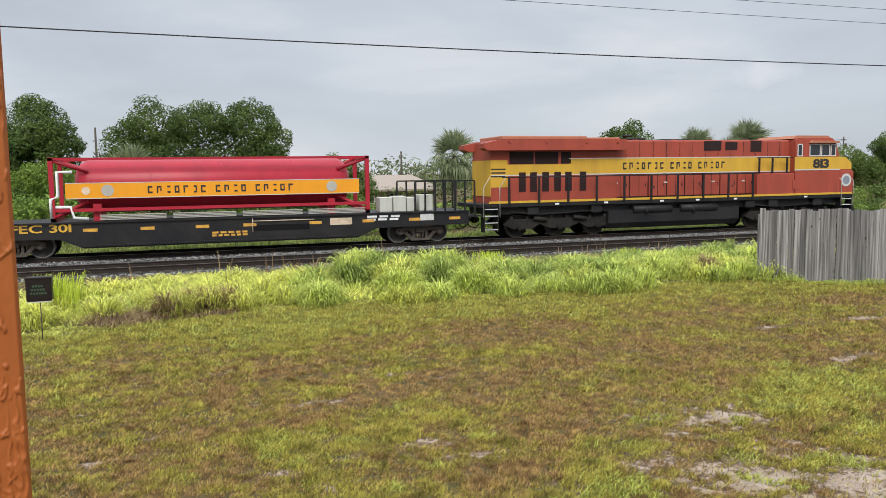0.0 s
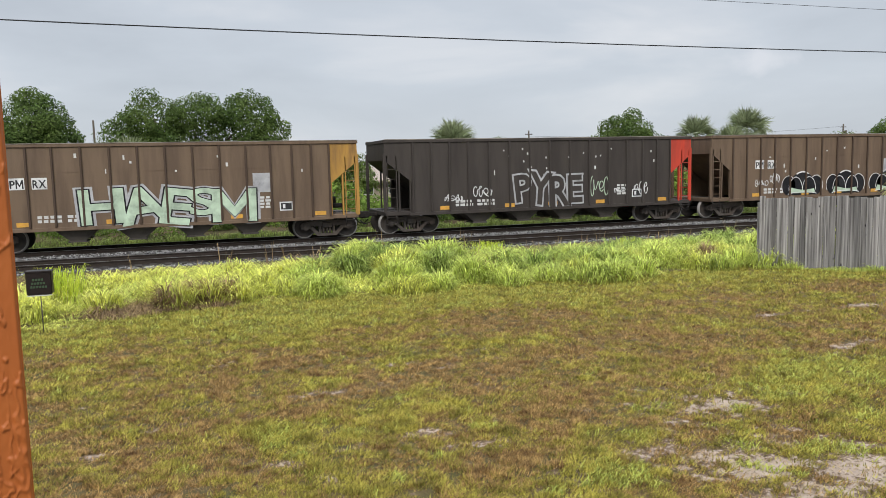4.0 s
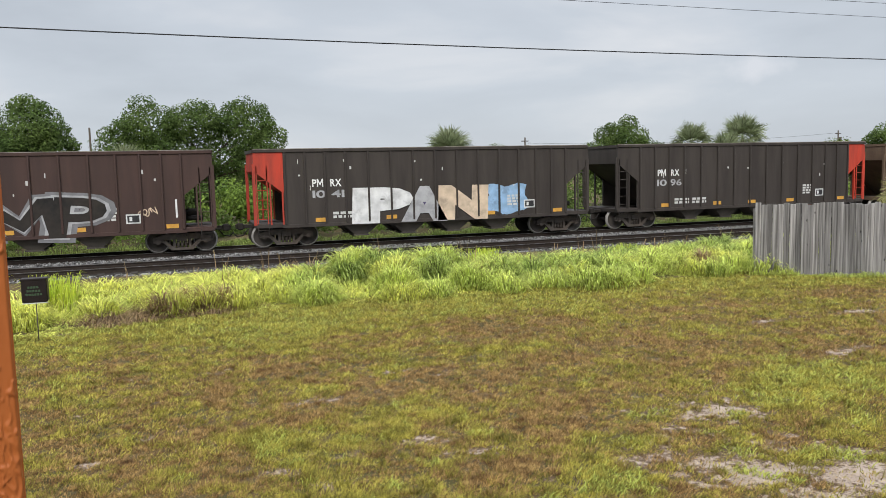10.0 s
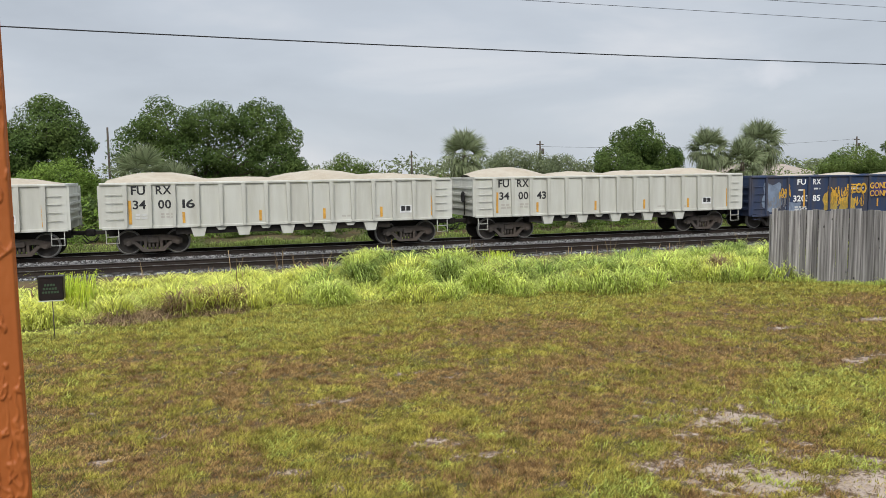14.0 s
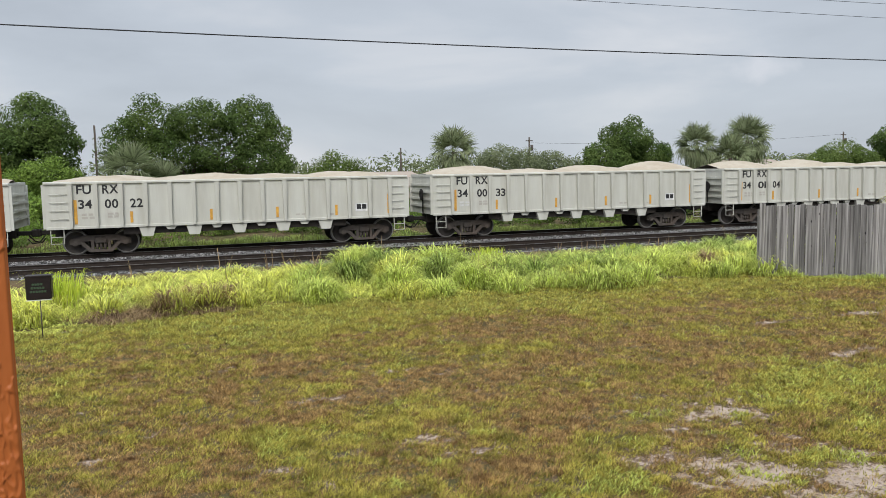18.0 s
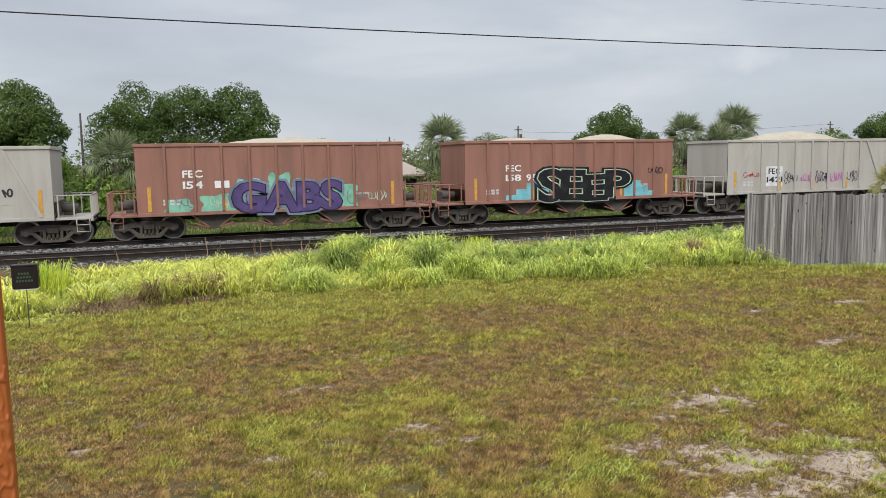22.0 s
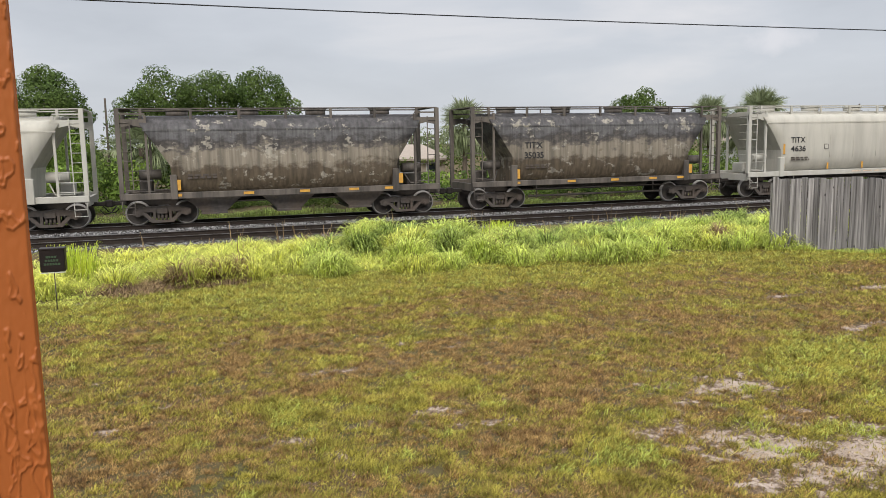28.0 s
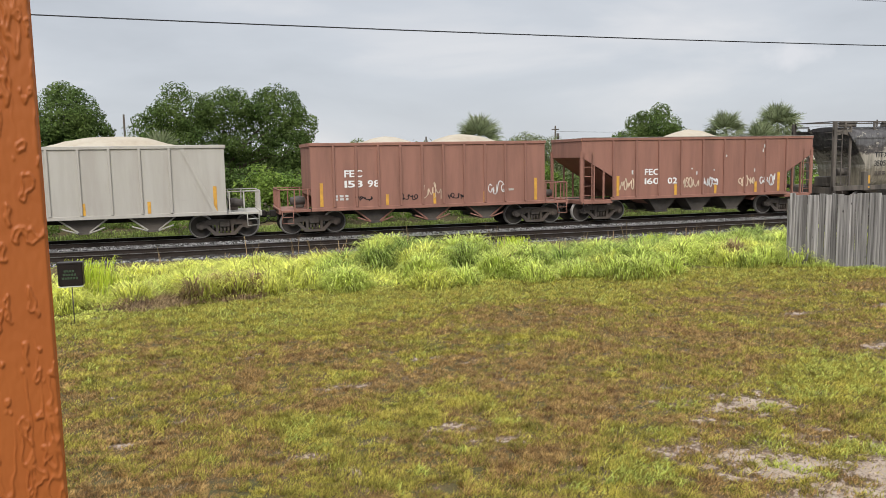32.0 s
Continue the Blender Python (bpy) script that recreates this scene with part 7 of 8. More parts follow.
paint("cov_trim", (0.46, 0.45, 0.40), (0.35, 0.325, 0.27), 0.45)
paint("soot_trim", (0.145, 0.125, 0.105), (0.05, 0.045, 0.04), 0.8)
COVERED = [(-281.25, "4649", None), (-295.35, "35005", 0.95), (-309.55, "4636", None), (-323.8, "35035", 0.7), (-337.9, "", 0.75), (-351.6, "4608", None), (-365.8, "35015", 0.9), (-380.0, "35052", 0.8)]
for i, (r, num, bare) in enumerate(COVERED):
    body = sooty("soot_%s" % "abcdefgh"[i], i + 1, bare, (0.88, 0.84, 0.76) if i > 5 else (0.40, 0.33, 0.26)) if bare else "cov_grey"
    c = covered_hopper(r - 12.65, r, body, "soot_trim" if bare else "cov_trim", ("soot-blackened covered hopper with peeling cream paint" if bare else "pale grey covered hopper with yellow reflectors"), i, i in (1, 4, 7))
    if num:
        letters(c, "TITX", -3.9, 2.66, 0.27, 0.85, "letter_black", -1.615)
        letters(c, num, -3.9, 2.23, 0.27, 0.9, "letter_black", -1.615)
    tag_bars(c, -3.85, 1.75, 1.1, 0.2, "truck_grey", 2, 4, i, -1.60)
    for x in (-4.35, 4.1) if not bare else ():
        mark(c, x, 2.1, 0.11, 0.5, "reflector", -1.612)
    for x in (-4.3, -1.6, 0.6, 2.6, 4.1):
        mark(c, x, 1.30, 0.1, 0.32, "reflector", -1.56) if not bare else mark(c, x - 0.2, 1.11, 0.4, 0.1, "reflector", -1.572)
    if not bare:
        tag_bars(c, 0.0, 1.10, 2.6, 0.08, "g_peach", 1, 4, i, -1.566)
        mark(c, -1.85, 2.3, 0.26, 0.26, "truck_grey", -1.61, "panel")
        mark(c, -1.82, 2.33, 0.2, 0.2, "cov_grey", -1.617, "panel_mark")
    elif i == 1:
        for x0 in (-1.9, 0.6):
            graffiti(c, "REBAT", x0, x0 + 2.2, 1.35, 1.85, "g_green", "g_black", None, 0.4, 21, y=-1.60, fat=0.06)
    else:
        for x in (-4.4, 4.4):
            mark(c, x, 1.35, 0.28, 0.4, "reflector", -1.60)

c = coal_hopper(-406.5, -394.05, 3.76, "rust_red", "dusty red rock hopper with open ends and faint tags", None, None, 9, 1.55, 3, heaps=[(0.3, 1.05, 2.3)], zb=1.05, seed=41)
fec(c, -3.05, ((0.0, "160"), (1.2, "02")), z=2.07)
for x in (-4.5, 4.2):
    mark(c, x, 1.15, 0.14, 0.9, "reflector", -HALF - 0.012)
for x in (-1.5, 0.65, 2.9):
    mark(c, x, 1.12, 0.13, 0.5, "reflector", -HALF - 0.012)
for i, (x, m) in enumerate(((-4.5, "g_peach"), (-1.1, "g_peach"), (0.0, "g_white"), (2.0, "g_peach"), (3.2, "g_white"))):
    scrawl(c, x, x + 0.9, 1.35, 2.0, m, 5, 110 + i, thick=0.025)
c = platform_hopper(-418.5, -408.3, -419.8, -407.1, 3.68, "rust_red", "dusty red rock hopper with black and white tags", ribs=10, heaps=[(-1.6, 0.75, 1.8), (1.9, 0.85, 2.2)], seed=42)
edge_marks(c, -5.05, 5.15)
fec(c, -3.68, ((0, "153"), (0.95, "98")), z=2.3)
for i, (x, m) in enumerate(((-3.3, "g_black"), (-1.4, "g_black"), (0.6, "g_black"), (2.5, "g_white"), (-0.4, "g_peach"))):
    scrawl(c, x, x + 0.8, 1.25, 1.6 if m == "g_black" else 2.1, m, 4, 120 + i)
c = platform_hopper(-432.2, -421.8, -433.5, -420.45, 3.66, "hop_grey", "pale grey rock hopper heaped with sand", diagonal=True, ribs=7, heaps=[(1.0, 0.9, 3.4)], seed=43)
edge_marks(c, -5.2, 5.2)

# ---- plants ----
vrng = np.random.default_rng(11)


def leafy(name, a, b, rough=0.75, scale=0.5, island=0.45, through_light=0.35):
    """Leaf colours: two tones in broad patches, each leaf a little different, some light through the blade."""
    M[name] = surf(name, a, b, rough, scale=scale, amount=1.0, bump=0, island=island)
    nt = M[name].node_tree
    bsdf = nt.nodes["Principled BSDF"]
    tr = nt.nodes.new("ShaderNodeBsdfTranslucent")
    add = nt.nodes.new("ShaderNodeMixShader")
    add.inputs[0].default_value = through_light
    nt.links.new(bsdf.inputs["Base Color"].links[0].from_socket, tr.inputs[0])
    nt.links.new(bsdf.outputs[0], add.inputs[1])
    nt.links.new(tr.outputs[0], add.inputs[2])
    nt.links.new(add.outputs[0], nt.nodes["Material Output"].inputs[0])


leafy("blade", (0.50, 0.435, 0.085), (0.18, 0.16, 0.030), scale=3.4, island=0.65)
leafy("blade_dead", (0.48, 0.32, 0.12), (0.18, 0.10, 0.042), scale=6.0, island=0.65)
leafy("straw", (0.46, 0.36, 0.22), (0.17, 0.105, 0.065), scale=4.0, island=0.75)
leafy("tuft", (0.45, 0.47, 0.10), (0.31, 0.35, 0.07), scale=2.0, island=0.5)
leafy("weed_bright", (0.76, 0.75, 0.20), (0.52, 0.56, 0.12), scale=1.6, island=0.6, through_light=0.45)
leafy("weed_green", (0.42, 0.50, 0.12), (0.66, 0.71, 0.18), scale=0.9, island=0.6, through_light=0.4)
leafy("weed_deep", (0.21, 0.295, 0.075), (0.46, 0.53, 0.135), scale=0.9, island=0.7, through_light=0.35)
leafy("weed_dry", (0.40, 0.29, 0.15), (0.20, 0.13, 0.075), scale=1.2, island=0.6)
leafy("weed_yellow", (0.62, 0.66, 0.07), (0.45, 0.58, 0.08), scale=2, through_light=0.5)
leafy("leaf_dark", (0.052, 0.094, 0.021), (0.125, 0.178, 0.043), scale=0.6, island=0.5)
leafy("leaf_mid", (0.085, 0.135, 0.032), (0.165, 0.22, 0.05), scale=0.5)
leafy("leaf_light", (0.13, 0.215, 0.038), (0.22, 0.31, 0.055), scale=0.6)
leafy("leaf_grey", (0.16, 0.195, 0.10), (0.21, 0.24, 0.12), scale=0.5)
leafy("frond_dry", (0.36, 0.32, 0.13), (0.25, 0.25, 0.10), scale=1.0)
leafy("frond", (0.15, 0.19, 0.085), (0.27, 0.30, 0.17), scale=1.0)


def weed_edge(x):
    """Where the mown lawn ends."""
    return np.interp(x, [-12, -2.8, -1.5, -0.3, 1, 3.5, 6.5, 9.4, 11.7, 14.5, 40], [16.5, 16.9, 17.4, 18.0, 18.0, 18.0, 17.9, 17.5, 17.4, 17.6, 17.9])


def blades(name, x, y, z, high, wide, lean, mat, label, droop=0.5, segs=1, az=None, arch=0.0):
    """Grass blades as bent tapering strips, all in one mesh."""
    n = len(x)
    a = vrng.uniform(0, 6.283, n) if az is None else az
    d = np.stack([np.cos(a), np.sin(a), np.zeros(n)], -1)
    w = np.stack([-np.sin(a + 0.6), np.cos(a + 0.6), np.zeros(n)], -1) * (wide * 0.5)[:, None]
    base = np.stack([x, y, z], -1)
    up = np.array([0, 0, 1.0])
    if segs == 1:
        tip = base + up * high[:, None] + d * (high * lean)[:, None]
        v = np.stack([base - w, base + w, tip], 1)
        f = np.arange(3 * n).reshape(n, 3)
    else:
        p1 = base + up * (high * (0.55 + 0.1 * arch))[:, None] + d * (high * lean * (0.25 + 0.08 * arch))[:, None]
        p2 = base + up * (high * (0.95 - 0.02 * arch))[:, None] + d * (high * lean * (0.65 + 0.2 * arch))[:, None]
        tip = base + up * (high * (1.05 - droop * lean))[:, None] + d * (high * lean * (1.2 + 0.25 * arch))[:, None]
        v = np.stack([base - w, base + w, p1 - w * 0.85, p1 + w * 0.85, p2 - w * 0.6, p2 + w * 0.6, tip], 1)
        k = np.array([(0, 1, 3), (0, 3, 2), (2, 3, 5), (2, 5, 4), (4, 5, 6)])
        f = (k[None] + 7 * np.arange(n)[:, None, None]).reshape(-1, 3)
    return tagged(new(name, fast_mesh(name, v, f, mat)), label, "grass", "grass", "stuff")


def browned(x, y):
    """How dead the lawn is: patches at three sizes, worst in the middle, green by the weeds and in one corner."""
    b = 0.30 * field(x, y, 1.7, 81) + 0.34 * field(x, y, 0.5, 82) + 0.36 * field(x, y, 0.16, 83)
    b = b + 0.10 * np.exp(-(((x - 5.2) / 3.6) ** 2 + ((y - 12.4) / 3.0) ** 2)) - 0.50 * np.clip((y - 13.8) / 3.2, 0, 1)
    b = b - 0.20 * np.exp(-(((x - 8.2) / 1.8) ** 2 + ((y - 8.4) / 0.9) ** 2)) - 0.08 * np.exp(-(((x - 0.5) / 2.0) ** 2 + ((y - 7.0) / 1.5) ** 2))
    b = b - 0.10 * np.exp(-(((x + 0.3) / 3.2) ** 2 + ((y - 13.2) / 2.6) ** 2))
    for cx, cy, cr in CLUMPS:
        b = b - 0.3 * np.exp(-(((x - cx) / cr) ** 2 + ((y - cy) / (cr * 0.7)) ** 2))
    return b


# greener clumps on the lawn: x, y, radius
CLUMPS = [(1.9, 10.92, 0.4), (5.43, 12.13, 0.5), (5.3, 8.15, 0.35), (7.3, 8.11, 0.6), (9.11, 9.07, 0.9), (5.6, 6.76, 0.3), (3.98, 6.47, 0.5), (4.61, 7.36, 0.4), (2.25, 11.5, 0.3), (6.4, 6.35, 0.25), (3.2, 6.3, 0.6), (7.4, 7.0, 0.35)]
n = 860000
dist = 4.6 * (25.5 / 4.6) ** vrng.random(n)
ang = np.radians(vrng.uniform(-14, 52, n))
gx, gy = dist * np.sin(ang), dist * np.cos(ang)
# blades thinned at the near left: dark soil stands in for porch shade
ok = (gy < weed_edge(gx) + 0.4) & (vrng.random(n) > np.clip((soil_at(gx, gy) - 0.22) * 2.3, 0, 0.92)) & (0.6 * field(gx, gy, 0.10, 9) + 0.4 * field(gx, gy, 0.3, 8) + 0.45 * vrng.random(n) > 0.46 + 0.19 * np.clip((8.8 - gy) / 2.5, 0, 1) * np.clip((4.0 - gx) / 2.0, 0, 1))
gx, gy, dist = gx[ok], gy[ok], dist[ok]
dead = browned(gx, gy) + 0.34 * (vrng.random(len(gx)) - 0.5) > 0.47
for name, k, mat, label, tall in (("lawn_grass", ~dead, "blade", "short mown green lawn grass", 1.0), ("dead_lawn_grass", dead, "blade_dead", "short reddish-brown dead lawn grass", 0.8)):
    x, y, r = gx[k], gy[k], dist[k]
    hi = tall * (0.012 + 0.034 * field(x, y, 0.3, 12) ** 2 + 0.050 * field(x, y, 0.10, 9) ** 2.5 + 0.020 * vrng.random(len(x))) * (0.85 + 0.02 * r)
    blades(name, x, y, lawn_rise(x, y) - 0.006, hi, 0.006 + 0.0009 * r, 0.3 + 1.4 * vrng.random(len(x)), mat, label)
# thinner grass over the rest of the yard
n = 130000
gx, gy = vrng.uniform(-16, 30, n), vrng.uniform(-14, 17, n)
ok = ((gx < -0.25 * gy) | (gx > 1.3 * gy) | (gy < 4)) & ~((np.abs(gx) < 3.6) & (gy > -3.1) & (gy < 1.45))
gx, gy = gx[ok], gy[ok]
blades("yard_grass", gx, gy, lawn_rise(gx, gy) - 0.006, 0.03 + 0.04 * vrng.random(len(gx)), np.full(len(gx), 0.016), 0.3 + 1.4 * vrng.random(len(gx)), "blade", "short lawn grass round the porch")
# coarse tufts of crab grass: in the clumps and scattered
n = 110000
dist = 4.8 * (24.0 / 4.8) ** vrng.random(n)
ang = np.radians(vrng.uniform(-14, 52, n))
gx, gy = dist * np.sin(ang), dist * np.cos(ang)
ok = (gy < weed_edge(gx) + 0.3) & (browned(gx, gy) + 0.30 * field(gx, gy, 0.3, 21) < 0.36 + 0.08 * vrng.random(n))
gx, gy, dist = gx[ok], gy[ok], dist[ok]
blades("grass_tufts", gx, gy, lawn_rise(gx, gy) - 0.01, 0.03 + 0.055 * vrng.random(len(gx)), 0.007 + 0.0008 * dist, 0.6 + 1.4 * vrng.random(len(gx)), "tuft", "greener tufts of crab grass on the lawn", segs=2)
# dead stems lying on and beside the bare sand
n = 120000
dist = 4.8 * (20.0 / 4.8) ** vrng.random(n)
ang = np.radians(vrng.uniform(-14, 52, n))
gx, gy = dist * np.sin(ang), dist * np.cos(ang)
ok = (soil_at(gx, gy) > 0.16 + 0.3 * vrng.random(n)) & (field(gx, gy, 0.14, 25) + 0.3 * vrng.random(n) > 0.55)
gx, gy, dist = gx[ok], gy[ok], dist[ok]
blades("dead_stems", gx, gy, lawn_rise(gx, gy) + 0.002, 0.006 + 0.012 * vrng.random(len(gx)), 0.004 + 0.0006 * dist, 3 + 4 * vrng.random(len(gx)), "straw", "dry straw and dead stems lying on bare sand")

# tall weeds along the ditch: tussocks of blades that arch outwards
def weeds(name, tufts, per, x0, x1, depth0, depth1, high0, high1, mat, label, seed, keep=0.4, lean=0.9, radius=0.22):
    cx = vrng.uniform(x0, x1, tufts)
    cy = weed_edge(cx) + depth0 + (depth1 - depth0) * vrng.random(tufts)
    mask = 0.5 * field(cx, cy, 1.1, seed) + 0.5 * field(cx, cy, 3.0, seed + 1)
    k = mask > keep
    cx, cy, mask = cx[k], cy[k], mask[k]
    rise = np.clip((cy - weed_edge(cx)) / 2.0, 0.25, 1)
    ch = (high0 + (high1 - high0) * np.clip((mask - keep) * 2.6, 0, 1)) * rise * vrng.uniform(0.55, 1.45, len(cx))
    m = len(cx)
    r, a = radius * np.sqrt(vrng.random((m, per))), vrng.uniform(0, 6.283, (m, per))
    x, y = (cx[:, None] + r * np.cos(a)).ravel(), (cy[:, None] + r * np.sin(a)).ravel()
    h = (ch[:, None] * vrng.uniform(0.45, 1.1, (m, per))).ravel()
    ln = lean * (0.25 + 2.6 * r.ravel() * 0.22 / radius + 0.5 * vrng.random(m * per))
    blades(name, x, y, LAWN_Z + 0.02 * np.clip(y - 19, 0, 5) - 0.03, h, 0.016 + 0.018 * vrng.random(m * per), ln, mat, label, 0.5, 2, a.ravel() + vrng.normal(0, 0.5, m * per))


weeds("tall_grass", 2400, 44, -9, 27, -0.1, 4.9, 0.15, 0.30, "weed_bright", "tall bright yellow-green grass along the tracks", 31, 0.22, 1.7)
weeds("weeds", 260, 60, 2.5, 27, 0.7, 4.2, 0.30, 0.55, "weed_green", "dense mid-green weeds along the tracks", 41, 0.40, 1.1, 0.3)
weeds("tall_grass_strip", 330, 46, -9, 3, 0.8, 4.8, 0.2, 0.42, "weed_green", "tall green grass along the tracks", 47, 0.45)
weeds("dry_grass", 75, 70, -1.9, 0.9, 0.0, 0.8, 0.34, 0.55, "weed_dry", "brown dead grass at the lawn's edge", 51, 0.36, 1.6, 0.3)
weeds("dry_tussocks", 60, 50, 3, 20, 0.3, 4.5, 0.35, 0.6, "weed_dry", "brown grass among the green weeds", 55, 0.5, 1.2, 0.25)
weeds("straw_grass", 260, 26, -9, 3.5, 0.2, 4.5, 0.22, 0.42, "weed_dry", "straw-coloured stems among the green grass", 57, 0.42, 0.8, 0.3)
weeds("seed_stalks", 70, 4, -6, 26, 2.5, 7.5, 0.35, 0.7, "weed_dry", "thin dry seed stalks", 61, 0.35, 0.3, 0.2)


n = 2600
d = vrng.random(n) ** 1.3 * 7.0
x, y = F0.x + run.x / run.length * d - 0.12 + vrng.normal(0, 0.07, n), F0.y + run.y / run.length * d - 0.14 + vrng.normal(0, 0.07, n)
blades("fence_grass", x, y, np.full(n, LAWN_Z - 0.02), (0.05 + 0.22 * field(x, y, 0.45, 91) ** 2) * vrng.uniform(0.5, 1.2, n), np.full(n, 0.014), 0.6 * vrng.uniform(0.1, 1.5, n), "weed_green", "uncut grass along the foot of the fence", 0.4, 2)


def tussocks(name, spots, mat, label, dense=520):
    """Round mounds thatched with blades that rise from the mound and droop outwards."""
    base, p1, p2, tip, half = [], [], [], [], []
    for cx, cy, R, h in spots:
        m = int(dense * R * (R + h))
        a, e = vrng.uniform(0, 6.283, m), np.arcsin(vrng.random(m) ** 0.8)
        lump = 0.85 + 0.3 * field(a * 1.5 + cx * 7, e * 2 + cy, 0.5, 77)
        flat = np.stack([np.cos(a), np.sin(a), np.zeros(m)], -1)
        up = np.array([0, 0, 1.0])
        root = np.array([cx, cy, LAWN_Z]) + flat * (R * 0.62 * np.cos(e) * lump)[:, None] + up * (h * 0.68 * np.sin(e) * lump)[:, None]
        w = a + vrng.normal(0, 0.55, m)
        out = np.stack([np.cos(w), np.sin(w), np.zeros(m)], -1)
        ln = (0.20 + 0.30 * vrng.random(m) ** 1.5) * (0.6 + 0.6 * h)
        rise = 0.25 + 0.75 * np.sin(e) + 0.25 * vrng.random(m)
        base.append(root - up * 0.06)
        p1.append(root + out * (ln * 0.22)[:, None] + up * (ln * 0.40 * rise)[:, None])
        p2.append(root + out * (ln * 0.58)[:, None] + up * (ln * 0.58 * rise)[:, None])
        tip.append(root + out * (ln * 1.05)[:, None] + up * (ln * (0.62 * rise - 0.45 * vrng.random(m)))[:, None])
        half.append(np.stack([-np.sin(w), np.cos(w), np.zeros(m)], -1) * (0.006 + 0.009 * vrng.random(m))[:, None])
    base, p1, p2, tip, half = (np.concatenate(q) for q in (base, p1, p2, tip, half))
    v = np.stack([base - half, base + half, p1 - half, p1 + half, p2 - half * 0.7, p2 + half * 0.7, tip], 1)
    k = np.array([(0, 1, 3), (0, 3, 2), (2, 3, 5), (2, 5, 4), (4, 5, 6)])
    f = (k[None] + 7 * np.arange(len(base))[:, None, None]).reshape(-1, 3)
    tagged(new(name, fast_mesh(name, v, f, mat)), label, "grass", "grass", "stuff")


trng = random.Random(12)
kinds = {"weed_green": [], "weed_deep": [], "weed_bright": []}
for i in range(130):
    x = trng.uniform(2.6, 26)
    back = trng.uniform(-0.2, 3.9)
    h = trng.uniform(0.42, 0.72) * (0.75 if back < 0.8 else 1.0) + (0.22 if 3.6 < x < 7.4 and back > 1.8 else 0)
    kinds[trng.choice(("weed_green", "weed_green", "weed_deep", "weed_deep", "weed_deep", "weed_bright") if back > 1.1 else ("weed_bright", "weed_green", "weed_green"))].append((x, float(weed_edge(x)) + back, trng.uniform(0.55, 0.95), h))
for i in range(60):
    x = trng.uniform(-8, 3.2)
    kinds["weed_bright"].append((x, float(weed_edge(x)) + trng.uniform(0.8, 4.4), trng.uniform(0.45, 0.75), trng.uniform(0.28, 0.5)))
kinds["weed_bright"] += [(-0.2, 18.2, 0.55, 0.52), (0.5, 18.4, 0.55, 0.55), (1.2, 18.4, 0.5, 0.45)]
kinds["weed_deep"] += [(5.2, 21.0, 0.8, 0.92), (6.5, 20.8, 0.7, 0.7), (5.9, 21.6, 0.8, 0.85)]
kinds["weed_green"] += [(4.3, 20.9, 0.8, 0.98), (4.9, 21.8, 0.8, 0.95), (7.2, 21.2, 0.8, 0.72), (8.3, 20.3, 0.8, 0.66)]
tussocks("green_tussocks", kinds["weed_green"], "weed_green", "large arching tussocks of green grass along the tracks")
tussocks("dark_tussocks", kinds["weed_deep"], "weed_deep", "large darker green tussocks of coarse grass")
tussocks("bright_tussocks", kinds["weed_bright"], "weed_bright", "bright yellow-green tussocks of long grass")
tussocks("pale_tussocks", [(7.8, 19.4, 0.6, 0.5), (12.6, 19.0, 0.5, 0.42), (14.4, 18.9, 0.6, 0.55), (0.2, 18.5, 0.55, 0.55), (-0.4, 18.2, 0.5, 0.5), (0.9, 18.6, 0.5, 0.5)], "weed_dry", "straw-brown tussocks at the edge of the lawn")
for cx, cy, m, hh in ((-2.75, 19.6, "weed_yellow", 0.85), (8.9, 22.2, "weed_yellow", 0.62), (14.0, 22.3, "weed_yellow", 0.5), (5.6, 21.2, "weed_bright", 0.7)):
    n = 300
    x, y = cx + vrng.normal(0, 0.26, n), cy + vrng.normal(0, 0.26, n)
    blades("weed_clump", x, y, np.full(n, LAWN_Z), hh * vrng.uniform(0.6, 1.15, n), np.full(n, 0.022), 0.5 * vrng.uniform(0.1, 1.2, n), m, "taller yellow-green weed clump", 0.4, 2)


